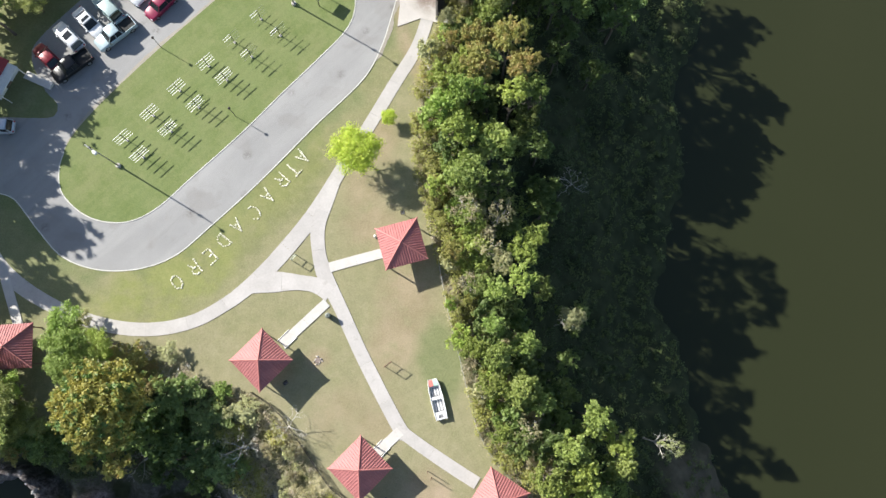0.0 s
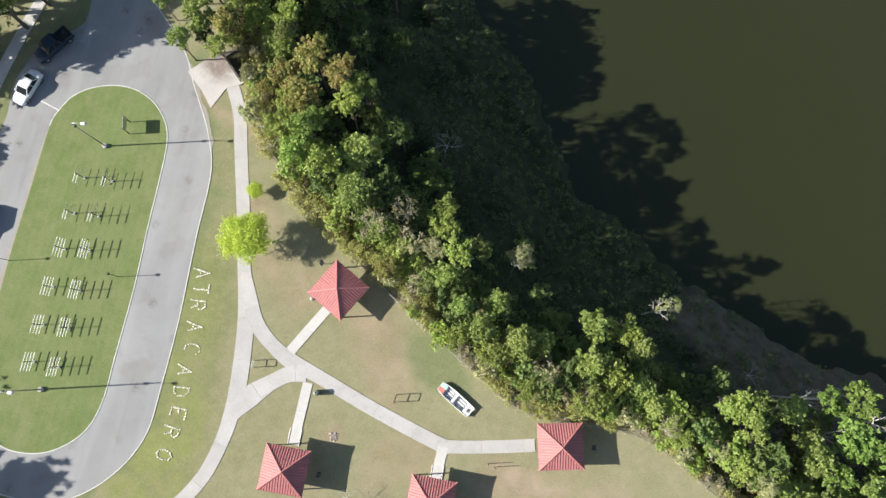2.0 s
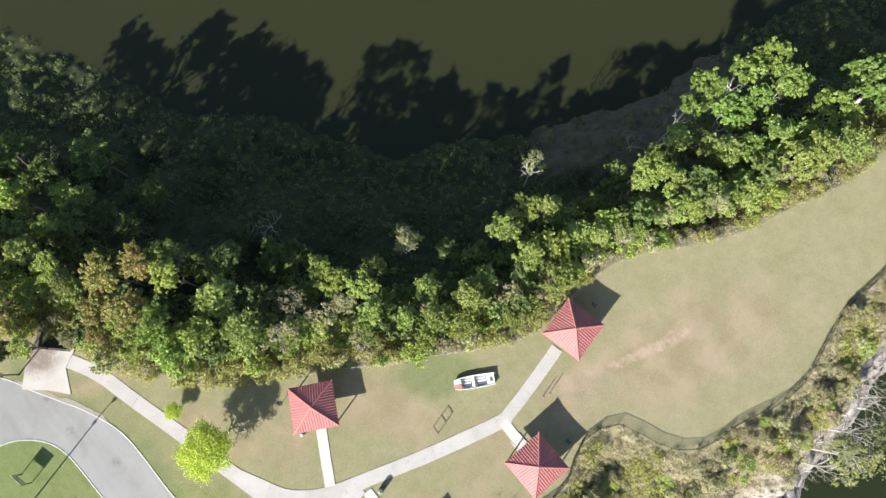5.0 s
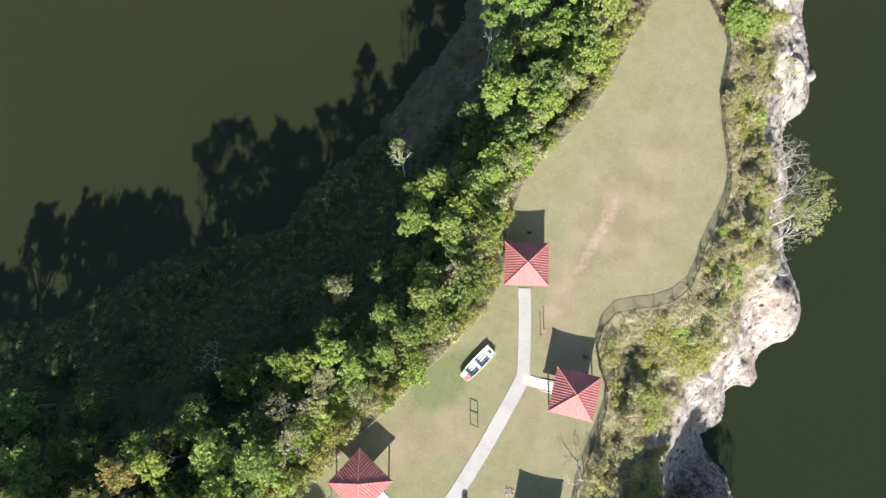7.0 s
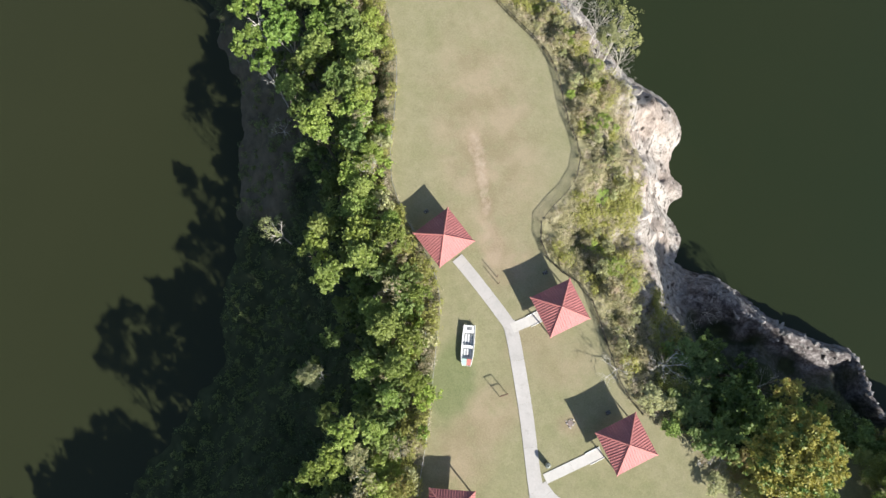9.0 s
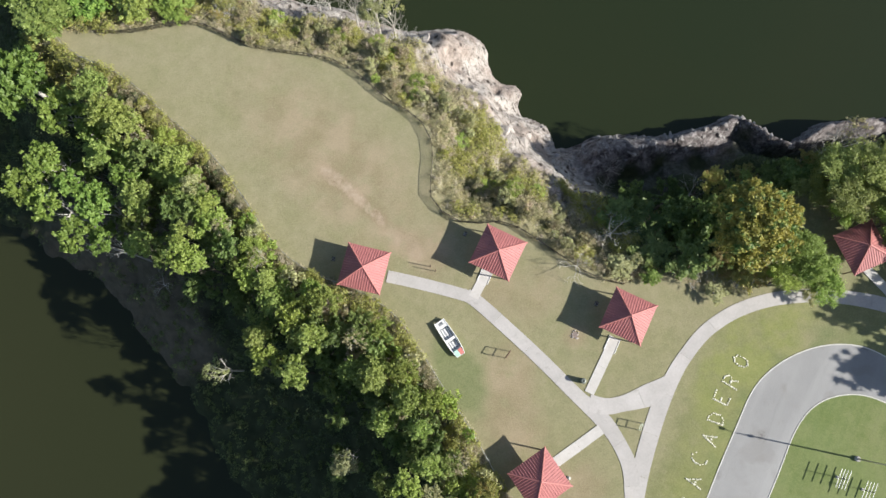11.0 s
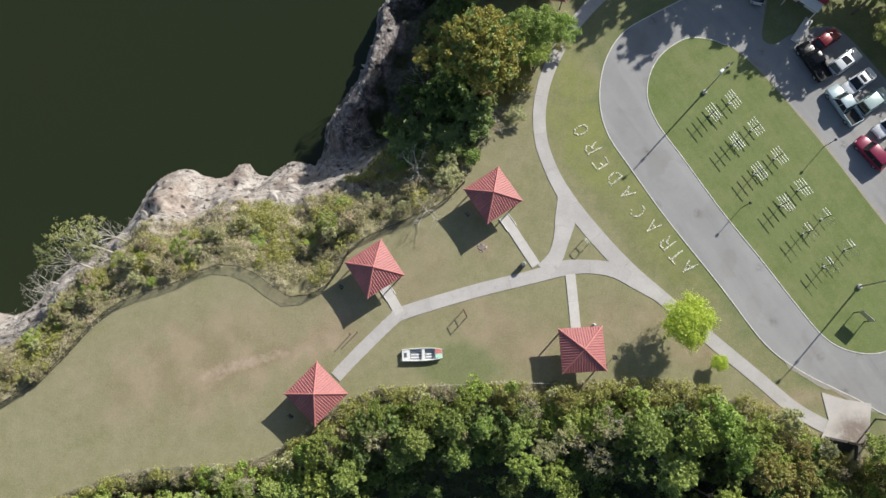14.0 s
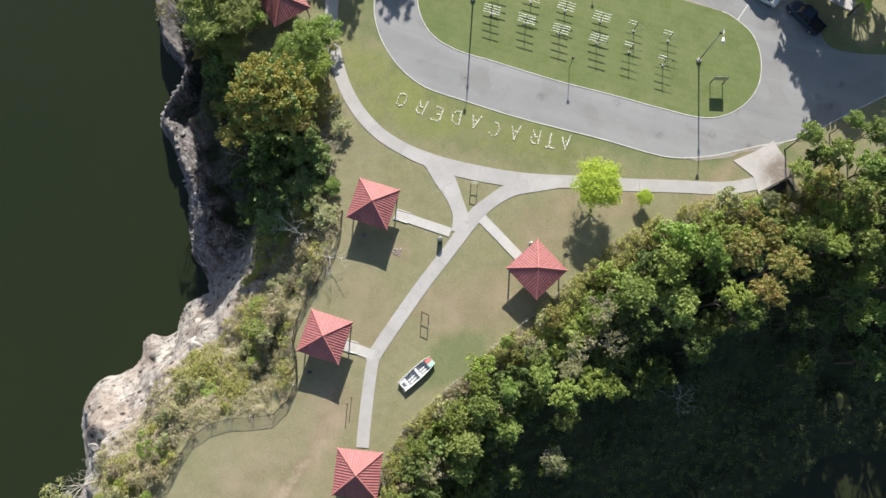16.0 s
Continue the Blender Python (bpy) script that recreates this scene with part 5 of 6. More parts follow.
def vehicle(name, label, at, mat, length=4.4, width=1.72, height=1.45, shape="saloon", sunroof=0.0):
    """A parked car; its nose points along +x."""
    ob = thing(name, at, label, "pickup" if shape == "pickup" else "car", "parked vehicles")
    h, w, sh = length / 2, width / 2, 0.92 if shape == "pickup" else 0.82
    bm = bmesh.new()
    if shape == "pickup":
        hull(bm, [(h, w * 0.8, 0.4, 0.72), (h - 0.12, w * 0.93, 0.32, 0.86), (h - 0.9, w, 0.3, 0.98), (h - 1.5, w, 0.3, 1.02), (h - 3.5, w, 0.3, 0.98), (h - 3.52, w, 0.3, 0.62), (-h, w * 0.97, 0.36, 0.62)])
    else:
        hull(bm, [(h, w * 0.72, 0.36, 0.6), (h - 0.14, w * 0.9, 0.27, 0.71), (h - 0.7, w, 0.23, 0.8), (h - 1.2, w, 0.22, sh + 0.05), (0, w * 1.01, 0.22, sh + 0.06), (-h + 0.7, w, 0.24, sh + 0.07), (-h + 0.12, w * 0.9, 0.3, sh), (-h, w * 0.76, 0.4, 0.68)])
    body = part("body", bm, mat, ob, "", True)
    # cabin: front foot, front roof, rear roof, rear foot
    cuts = {"saloon": (h - 1.2, h - 1.95, -h + 1.45, -h + 0.75), "hatch": (h - 1.1, h - 1.8, -h + 0.75, -h + 0.25), "suv": (h - 1.25, h - 1.8, -h + 0.5, -h + 0.15), "pickup": (h - 1.35, h - 1.95, h - 3.3, h - 3.5)}[shape]
    a, b, c, d = cuts
    wl, wt, zb, zt = w * 0.95, w * 0.78, sh + 0.04, height
    bm = bmesh.new()
    low = [(a, -wl * 0.93), (a, wl * 0.93), (d, wl * 0.93), (d, -wl * 0.93)]
    top = [(b, -wt), (b, wt), (c, wt), (c, -wt)]
    lv = [bm.verts.new((x, y, zb)) for x, y in low]
    tv = [bm.verts.new((x, y, zt - 0.05)) for x, y in top]
    for k in range(4):
        bm.faces.new((lv[k], lv[(k + 1) % 4], tv[(k + 1) % 4], tv[k]))
    bm.faces.new(tv)
    bmesh.ops.recalc_face_normals(bm, faces=bm.faces[:])
    part("cabin_glass", bm, GLASS, ob, "dark tinted glass")
    bm = bmesh.new()
    hull(bm, [(b + 0.06, wt * 0.9, zt - 0.1, zt - 0.04), (b - 0.1, wt * 1.0, zt - 0.1, zt), ((b + c) / 2, wt * 1.02, zt - 0.1, zt + 0.03), (c + 0.1, wt, zt - 0.1, zt), (c - 0.05, wt * 0.92, zt - 0.1, zt - 0.04)])
    part("roof", bm, mat, ob, "", True)
    if sunroof:
        bm = bmesh.new()
        mid, reach = (b + c) / 2 + (b - c) * (0.0 if sunroof > 0.6 else 0.12), (b - c) * sunroof / 2
        box(bm, mid - reach, mid + reach, -wt * 0.78, wt * 0.78, zt, zt + 0.04, 0.015)
        part("sunroof", bm, GLASS, ob, "dark glass roof panel")
    for s in (-1, 1):
        for (x0, z0, x1, z1, y0, y1) in ((a, zb, b, zt, wl * 0.95, wt), (d, zb, c, zt, wl * 0.95, wt), ((a + d) / 2 - 0.1, zb, (b + c) / 2, zt, wl * 0.97, wt)):
            bm = bmesh.new()
            rod(bm, (x0, s * y0, z0 - 0.02), (x1, s * y1, z1 - 0.04), 0.05, 0.045, 6)
            part("pillar", bm, mat, ob)
        for x in (h - 0.85, -h + 0.85):
            bm = bmesh.new()
            r = 0.38 if shape == "pickup" else 0.32
            lathe(bm, [(r * 0.6, -0.1), (r * 0.95, -0.1), (r, -0.06), (r, 0.06), (r * 0.95, 0.1), (r * 0.6, 0.1)], 18, pose(x, s * (w - 0.1), r, 90))
            wheel = part("wheel", bm, TYRE, ob)
            bm = bmesh.new()
            lathe(bm, [(r * 0.58, -0.11), (r * 0.55, -0.115), (r * 0.3, 0.0), (r * 0.55, 0.115), (r * 0.58, 0.11)], 12, pose(x, s * (w - 0.1), r, 90))
            part("rim", bm, STEEL, wheel)
        bm = bmesh.new()
        box(bm, h - 0.24, h - 0.06, s * w * 0.66 - 0.16, s * w * 0.66 + 0.16, 0.55, 0.7, 0.03)
        part("headlight", bm, LENS, ob)
        bm = bmesh.new()
        box(bm, -h - 0.01, -h + 0.12, s * w * 0.72 - 0.1, s * w * 0.72 + 0.1, 0.6, 0.78, 0.02)
        part("tail_light", bm, RED_LENS, ob)
        bm = bmesh.new()
        box(bm, a - 0.25, a - 0.1, s * (wl + 0.12) - 0.09, s * (wl + 0.12) + 0.09, sh + 0.05, sh + 0.17, 0.03)
        part("mirror", bm, TRIM if shape == "pickup" else mat, ob)
    if shape == "pickup":
        for s in (-1, 1):
            bm = bmesh.new()
            box(bm, -h + 0.02, h - 3.5, s * (w - 0.05) - 0.05, s * (w - 0.05) + 0.05, 0.5, sh + 0.08, 0.02)
            part("bed_side", bm, mat, ob)
        bm = bmesh.new()
        box(bm, -h - 0.02, -h + 0.07, -w + 0.11, w - 0.11, 0.48, sh + 0.07, 0.02)
        part("tailgate", bm, mat, ob)
        bm = bmesh.new()
        box(bm, -h + 0.08, h - 3.54, -w + 0.11, w - 0.11, 0.6, 0.66)
        part("cargo_bed", bm, TYRE, ob, "black open cargo bed")
    bm = bmesh.new()
    box(bm, h - 0.16, h + 0.02, -w * 0.55, w * 0.55, 0.36, 0.5, 0.03)
    part("bumper", bm, TRIM, ob)
    return ob


SILVER, WHITE_CAR, RED_CAR = paint("silver_paint", (0.6, 0.62, 0.64), 0.2), paint("white_car_paint", (0.74, 0.75, 0.76), 0.0), paint("red_car_paint", (0.2, 0.015, 0.025), 0.15)
BLACK_CAR, TEAL_CAR, BLUE_CAR, PALE_BLUE = paint("black_car_paint", (0.015, 0.016, 0.018)), paint("teal_car_paint", (0.03, 0.11, 0.12)), paint("blue_car_paint", (0.12, 0.2, 0.34)), paint("pale_blue_paint", (0.42, 0.52, 0.55), 0.3)
vehicle("pickup", "pale blue double cab pickup with an open black bed", pose(-40.7, 40.4, 0.004, 0, 0, 221), PALE_BLUE, 5.4, 1.85, 1.75, "pickup")
vehicle("pickup", "black pickup parked in tree shade", pose(-45.6, 36.2, 0.004, 0, 0, 219), BLACK_CAR, 5.3, 1.85, 1.75, "pickup")
vehicle("car", "dark red hatchback parked under a tree", pose(-48.8, 37.4, 0.004, 0, 0, 137), RED_CAR, 4.0, 1.68, 1.45, "hatch")
vehicle("car", "silver estate car parked nose in", pose(-46.4, 40.0, 0.004, 0, 0, 137), SILVER, 4.5, 1.75, 1.5, "suv", 0.4)
vehicle("car", "white saloon car parked nose out", pose(-44.1, 41.9, 0.004, 0, 0, 316), WHITE_CAR, 4.6, 1.75, 1.45, "saloon", 0.35)
vehicle("car", "grey green sport utility car parked nose in", pose(-41.9, 43.8, 0.004, 0, 0, 136), paint("grey_green_paint", (0.36, 0.45, 0.44), 0.2), 4.5, 1.8, 1.7, "suv")
vehicle("car", "white saloon car parked nose out", pose(-39.4, 46.1, 0.004, 0, 0, 316), WHITE_CAR, 4.5, 1.72, 1.45, "saloon")
vehicle("car", "white sport utility car with a black glass roof, parked nose out", pose(-37.6, 48.2, 0.004, 0, 0, 316), paint("silver_blue_paint", (0.68, 0.71, 0.74), 0.0), 4.4, 1.75, 1.55, "suv", 0.95)
vehicle("car", "dark teal saloon car parked nose in", pose(-35.5, 49.6, 0.004, 0, 0, 143), TEAL_CAR, 4.4, 1.72, 1.42, "saloon")
vehicle("car", "crimson sport utility car parked across the bay ends", pose(-35.4, 44.3, 0.004, 0, 0, 229), paint("crimson_paint", (0.2, 0.014, 0.05), 0.1), 4.6, 1.78, 1.55, "suv")
vehicle("car", "white saloon car parked at the kerb", pose(-23.1, 56.2, 0.004, 0, 0, 209), WHITE_CAR, 4.6, 1.75, 1.45, "saloon")
vehicle("pickup", "dark blue pickup parked at the kerb in shade", pose(-17.9, 59.2, 0.004, 0, 0, 192), paint("dark_blue_paint", (0.03, 0.05, 0.08)), 5.2, 1.85, 1.75, "pickup")
vehicle("car", "silver blue estate car parked by the hut", pose(-53.8, 28.5, 0.004, 0, 0, 179), paint("pale_silver_paint", (0.5, 0.54, 0.6), 0.3), 4.0, 1.7, 1.55, "suv")
bar = thing("wheel_stop", pose(-56.6, 26.6, 0.004, 0, 0, 79), "yellow painted concrete wheel stop on the asphalt", "wheel stop")
bm = bmesh.new()
box(bm, -1.3, 1.3, -0.1, 0.1, -0.02, 0.13, 0.03)
part("block", bm, plain("yellow_paint", (0.5, 0.4, 0.08), (0.6, 0.48, 0.12), 3, 0.7, 0, 0.2, 0.005, (0.3, 0.27, 0.2)), bar)


# ---- the hut by the car park ----
RENDER = plain("white_render", (0.68, 0.66, 0.62), (0.76, 0.74, 0.7), 1.2, 0.85, 0, 0.2, 0.01, (0.5, 0.47, 0.42))
DARK_RED = plain("dark_red_roof", (0.26, 0.03, 0.035), (0.33, 0.05, 0.05), 1.0, 0.6, 0, 0.2, 0.01)
hut = thing("hut", pose(-55.3, 34.9, 0, 0, 0, 66), "small white rendered hut with a dark red roof", "hut")
for x0, x1, y0, y1 in ((-2.1, -1.9, -2.2, 2.2), (1.9, 2.1, -2.2, 2.2), (-1.9, 1.9, -2.2, -2.0), (-1.9, 1.9, 2.0, 2.2)):
    bm = bmesh.new()
    box(bm, x0, x1, y0, y1, -0.2, 2.7)
    part("wall", bm, RENDER, hut)
for s in (-1, 1):
    bm = bmesh.new()
    v = [bm.verts.new(p) for p in ((-2.3, 0, 3.7), (2.3, 0, 3.7), (2.3, s * 2.5, 2.62), (-2.3, s * 2.5, 2.62), (-2.3, 0, 3.6), (2.3, 0, 3.6), (2.3, s * 2.5, 2.52), (-2.3, s * 2.5, 2.52))]
    for q in ((0, 1, 2, 3), (7, 6, 5, 4), (3, 2, 6, 7), (0, 3, 7, 4), (1, 5, 6, 2)):
        bm.faces.new([v[i] for i in q])
    bmesh.ops.recalc_face_normals(bm, faces=bm.faces[:])
    part("roof", bm, DARK_RED, hut)
bm = bmesh.new()
box(bm, -0.5, 0.45, -2.27, -2.19, 0.0, 2.05, 0.01)
part("door", bm, TIMBER, hut)
bm = bmesh.new()
box(bm, -2.05, 2.05, -3.75, -2.21, 2.32, 2.44, 0.02)
part("porch_roof", bm, RENDER, hut, "flat white porch slab")
for s in (-1.9, 1.9):
    bm = bmesh.new()
    rod(bm, (s, -3.6, -0.2), (s, -3.6, 2.34), 0.06, 0.06, 8)
    part("post", bm, WHITE_PAINT, hut)
copy_thing(hut, pose(-38.1, 58.5, 0, 0, 0, 54))
sign = thing("sign_post", pose(-33.1, 52.0, 0.004, 0, 0, 52), "steel post with two blue sign boards on a concrete foot", "sign")
bm = bmesh.new()
box(bm, -0.3, 0.3, -0.3, 0.3, -0.1, 0.25, 0.04)
part("foot", bm, plain("foot_concrete", (0.12, 0.12, 0.12), (0.2, 0.2, 0.19), 4, 0.9, 0, 0.3, 0.01), sign)
bm = bmesh.new()
rod(bm, (0, 0, 0.2), (0, 0, 2.5), 0.05, 0.045, 8)
part("post", bm, STEEL, sign)
for z, x, w in ((1.35, 0.0, 0.75), (2.15, 0.3, 0.45)):
    bm = bmesh.new()
    box(bm, x - w, x + w, 0.05, 0.12, z - 0.3, z + 0.3, 0.015)
    part("board", bm, plain("blue_sign", (0.03, 0.2, 0.45), (0.05, 0.26, 0.52), 3, 0.4), sign)
yard = thing("yard_wall", pose(-49.7, 34.5, 0, 0, 0, 156), "low white rendered yard wall beside the hut", "wall")
bm = bmesh.new()
box(bm, -1.75, 1.75, -0.45, 0.45, -0.1, 0.3, 0.03)
part("wall", bm, RENDER, yard)
bm = bmesh.new()
box(bm, -1.8, 1.8, -0.5, 0.5, 0.3, 0.36, 0.01)
part("coping", bm, PALE_CONCRETE, yard)


# ---- boat ----
def boat(at):
    ob = thing("rowing_boat", at, "white flat-bottomed boat with grey floor, resting on the grass", "boat")
    HULL = plain("boat_white", (0.68, 0.68, 0.66), (0.78, 0.78, 0.77), 2, 0.5, 0, 0.2, 0.005, (0.5, 0.49, 0.46))
    st = [(-2.3, 0.62, 0.03), (-1.2, 0.68, 0.0), (0.2, 0.7, 0.0), (1.2, 0.66, 0.02), (1.9, 0.56, 0.1), (2.3, 0.46, 0.24)]
    bm = bmesh.new()
    rows = []
    for x, w, z in st:
        rows.append([bm.verts.new(p) for p in ((x, -w, 0.5), (x, -w + 0.1, z), (x, w - 0.1, z), (x, w, 0.5), (x, w - 0.05, 0.5), (x, w - 0.14, z + 0.05), (x, -w + 0.14, z + 0.05), (x, -w + 0.05, 0.5))])
    for a, b in zip(rows, rows[1:]):
        for k in range(8):
            bm.faces.new((a[k], b[k], b[(k + 1) % 8], a[(k + 1) % 8]))
    for r in (rows[0], rows[-1]):
        bm.faces.new((r[0], r[1], r[2], r[3], r[4], r[5], r[6], r[7]))
    bmesh.ops.recalc_face_normals(bm, faces=bm.faces[:])
    part("hull", bm, HULL, ob)
    for s in (-1, 1):
        bm = bmesh.new()
        for a, b in zip(st, st[1:]):
            rod(bm, (a[0], s * a[1], 0.51), (b[0], s * b[1], 0.51), 0.045, 0.045, 6)
        part("rub_rail", bm, HULL, ob)
    grey_floor = plain("boat_floor", (0.24, 0.25, 0.27), (0.38, 0.39, 0.4), 5, 0.8, 0, 0.3, 0.005, (0.12, 0.13, 0.14))
    for x0, x1 in ((-1.35, -0.05), (0.35, 1.3)):
        bm = bmesh.new()
        box(bm, x0, x1, -0.46, 0.5, 0.08, 0.12, 0.01)
        floor = part("floor_board", bm, grey_floor, ob, "scuffed grey floor board")
        for k in range(3):
            bm = bmesh.new()
            box(bm, x0 + 0.05, x1 - 0.05, -0.36 + k * 0.32, -0.22 + k * 0.32, 0.13, 0.16, 0.008)
            part("slat", bm, HULL, floor)
    for x0, x1, lab in ((-0.03, 0.3, "thwart"), (-1.75, -1.4, "thwart")):
        bm = bmesh.new()
        box(bm, x0, x1, -0.63, 0.63, 0.36, 0.47, 0.02)
        part(lab, bm, HULL, ob)
    bm = bmesh.new()
    box(bm, -2.28, -1.75, -0.6, -0.25, 0.3, 0.47, 0.02)
    box(bm, -2.28, -1.75, 0.25, 0.6, 0.3, 0.47, 0.02)
    box(bm, -2.28, -2.1, -0.25, 0.25, 0.3, 0.47, 0.01)
    part("stern_deck", bm, HULL, ob)
    for y0, y1, c, lab in ((-0.5, -0.02, (0.45, 0.7, 0.55), "pale green foredeck panel"), (0.02, 0.5, (0.6, 0.2, 0.17), "faded red foredeck panel")):
        bm = bmesh.new()
        box(bm, 1.5, 2.22, y0, y1, 0.46, 0.53, 0.02)
        part("foredeck", bm, plain("foredeck_paint", c, tuple(v * 1.1 for v in c), 3, 0.5, 0, 0.1, 0.003, (0.7, 0.68, 0.63)), ob, lab)
    return ob


boat(pose(-1.1, -3.27, 0.0, 0, 0, 104.5))


# ---- rail frames, posts, grills, bin ----
def rail_frame(x0, y0, x1, y1, height, rails, mat, label):
    a = math.degrees(math.atan2(y1 - y0, x1 - x0))
    w = math.hypot(x1 - x0, y1 - y0)
    ob = thing("rail_frame", pose(x0, y0, 0, 0, 0, a), label, "frame", "upright frames on the lawn")
    for x in (0, w):
        bm = bmesh.new()
        rod(bm, (x, 0, -0.2), (x, 0, height), 0.045, 0.045, 8)
        part("post", bm, mat, ob)
    for z in rails:
        bm = bmesh.new()
        rod(bm, (0, 0, z), (w, 0, z), 0.045, 0.045, 8)
        part("rail", bm, mat, ob)
    return ob


PALE_GREEN = plain("pale_green_paint", (0.5, 0.55, 0.42), (0.58, 0.62, 0.5), 6, 0.6, 0, 0.2, 0.003, (0.4, 0.3, 0.2))
RUST = plain("rusty_pipe", (0.14, 0.085, 0.06), (0.22, 0.14, 0.1), 8, 0.8, 0.2, 0.3, 0.003)
rail_frame(-7.0, 0.3, -6.3, 0.85, 1.65, (0.85, 1.62), RUST, "rusty upright pipe frame with two rails on the grass")
rail_frame(-18.0, 12.45, -17.5, 13.05, 1.45, (0.75, 1.42), PALE_GREEN, "pale green upright pipe frame in the grass triangle")
rail_frame(-2.1, -11.1, -1.7, -11.8, 1.6, (), RUST, "two thin rusty posts standing in the grass")


def grill(x, y, a):
    ob = thing("charcoal_grill", pose(x, y, 0, 0, 0, a), "small black charcoal grill on a single post", "grill", "grills by the shelters")
    bm = bmesh.new()
    rod(bm, (0, 0, -0.2), (0, 0, 0.75), 0.04, 0.04, 8)
    part("post", bm, IRON, ob)
    bm = bmesh.new()
    box(bm, -0.26, 0.26, -0.2, 0.2, 0.75, 0.78)
    for x0, x1, y0, y1 in ((-0.26, -0.24, -0.2, 0.2), (0.24, 0.26, -0.2, 0.2), (-0.24, 0.24, 0.18, 0.2)):
        box(bm, x0, x1, y0, y1, 0.78, 0.98)
    part("firebox", bm, IRON, ob)
    for k in range(6):
        bm = bmesh.new()
        rod(bm, (-0.24, -0.17 + k * 0.065, 0.92), (0.24, -0.17 + k * 0.065, 0.92), 0.01, 0.01, 5)
        part("grate_bar", bm, STEEL, ob)
    return ob


for x, y, a in ((-5.2, 18.1, 15), (8.6, -16.2, 60), (-6.7, -14.0, 45), (-18.1, -1.5, 45)):
    grill(x, y, a)

def ramp_kerb(x, y, a):
    ob = thing("ramp_kerb", pose(x, y, 0, 0, 0, a), "pair of low white kerbs beside the end of a shelter path", "kerb", "ramp kerbs")
    for side in (-0.63, 0.63):
        bm = bmesh.new()
        box(bm, -0.9, 0.9, side - 0.04, side + 0.04, -0.1, 0.1, 0.015)
        part("kerb", bm, WHITE_PAINT, ob)
    return ob


ramp_kerb(-7.4, -8.8, 46)
ramp_kerb(-18.3, 3.4, 45.5)

drum = thing("water_drum", pose(-8.4, 15.3, 0), "small white drum standing beside a shelter", "drum")
bm = bmesh.new()
lathe(bm, [(0.14, -0.02), (0.16, 0.02), (0.16, 0.42), (0.17, 0.45), (0.16, 0.48), (0.16, 0.82), (0.14, 0.88)], 16)
part("barrel", bm, WHITE_PAINT, drum, "", True)
bm = bmesh.new()
lathe(bm, [(0.13, 0.88), (0.13, 0.91), (0.07, 0.93)], 16)
part("lid", bm, SLAT_PAINT, drum, "", True)

litter = thing("litter_bin", pose(-13.6, 6.06, 0), "round dark green litter bin with a domed lid", "bin")
bm = bmesh.new()
lathe(bm, [(0.27, 0.0), (0.3, 0.05), (0.31, 0.5), (0.3, 0.85), (0.29, 0.88)], 18)
part("drum", bm, plain("bin_green", (0.05, 0.075, 0.05), (0.07, 0.1, 0.065), 4, 0.5, 0.2), litter, "", True)
bm = bmesh.new()
lathe(bm, [(0.33, 0.88), (0.33, 0.93), (0.25, 1.05), (0.12, 1.12), (0.1, 1.1), (0.09, 1.0)], 18)
part("lid", bm, plain("bin_lid", (0.19, 0.21, 0.18), (0.26, 0.28, 0.25), 4, 0.5, 0.3), litter, "", True)


# ---- lamps ----
def tall_lamp(x, y):
    ob = thing("street_lamp", pose(x, y, 0.05, 0, 0, -37.6), "tall galvanised lamp post with a white lamp on an arm", "street lamp", "tall lamp posts")
    bm = bmesh.new()
    lathe(bm, [(0.3, -0.15), (0.3, 0.25), (0.24, 0.32)], 14)
    part("footing", bm, CONCRETE, ob)
    bm = bmesh.new()
    rod(bm, (0, 0, 0.3), (0, 0, 8.0), 0.1, 0.06, 12)
    part("pole", bm, STEEL, ob, "", True)
    bm = bmesh.new()
    rod(bm, (0, 0, 7.9), (0.7, 0, 8.1), 0.04, 0.035, 8)
    rod(bm, (0.7, 0, 8.1), (1.2, 0, 8.05), 0.035, 0.03, 8)
    part("arm", bm, STEEL, ob)
    bm = bmesh.new()
    hull(bm, [(1.1, 0.08, 7.98, 8.1), (1.25, 0.16, 7.95, 8.14), (1.55, 0.2, 7.93, 8.15), (1.75, 0.14, 7.95, 8.1)])
    part("lamp_head", bm, WHITE_PAINT, ob, "white lamp head", True)
    bm = bmesh.new()
    box(bm, -0.12, 0.12, -0.15, 0.15, 6.9, 7.15, 0.03)
    part("control_box", bm, IRON, ob)
    return ob


tall_lamp(-39.2, 23.85)
tall_lamp(-19.1, 44.75)


def low_lamp(x, y):
    ob = thing("garden_lamp", pose(x, y, 0.05, 0, 0, 40), "slim dark post lamp at the lawn edge", "lamp", "low post lamps")
    bm = bmesh.new()
    rod(bm, (0, 0, -0.1), (0, 0, 2.55), 0.04, 0.035, 8)
    part("pole", bm, IRON, ob)
    bm = bmesh.new()
    lathe(bm, [(0.06, 2.5), (0.15, 2.55), (0.18, 2.66), (0.12, 2.74), (0.04, 2.78)], 12)
    part("lamp_head", bm, IRON, ob, "", True)
    return ob


low_lamp(-25.6, 30.1)
low_lamp(-35.2, 38.9)

# ---- notice board on the oval ----
board = thing("notice_board", pose(-15.55, 45.1, 0.05, 0, 0, 58), "dark notice board on two posts on the lawn", "sign")
for x in (-0.75, 0.75):
    bm = bmesh.new()
    box(bm, x - 0.05, x + 0.05, -0.05, 0.05, -0.2, 2.1, 0.01)
    part("post", bm, IRON, board)
bm = bmesh.new()
box(bm, -0.85, 0.85, -0.1, -0.055, 1.1, 2.1, 0.01)
part("panel", bm, STEEL, board, "weathered grey panel")


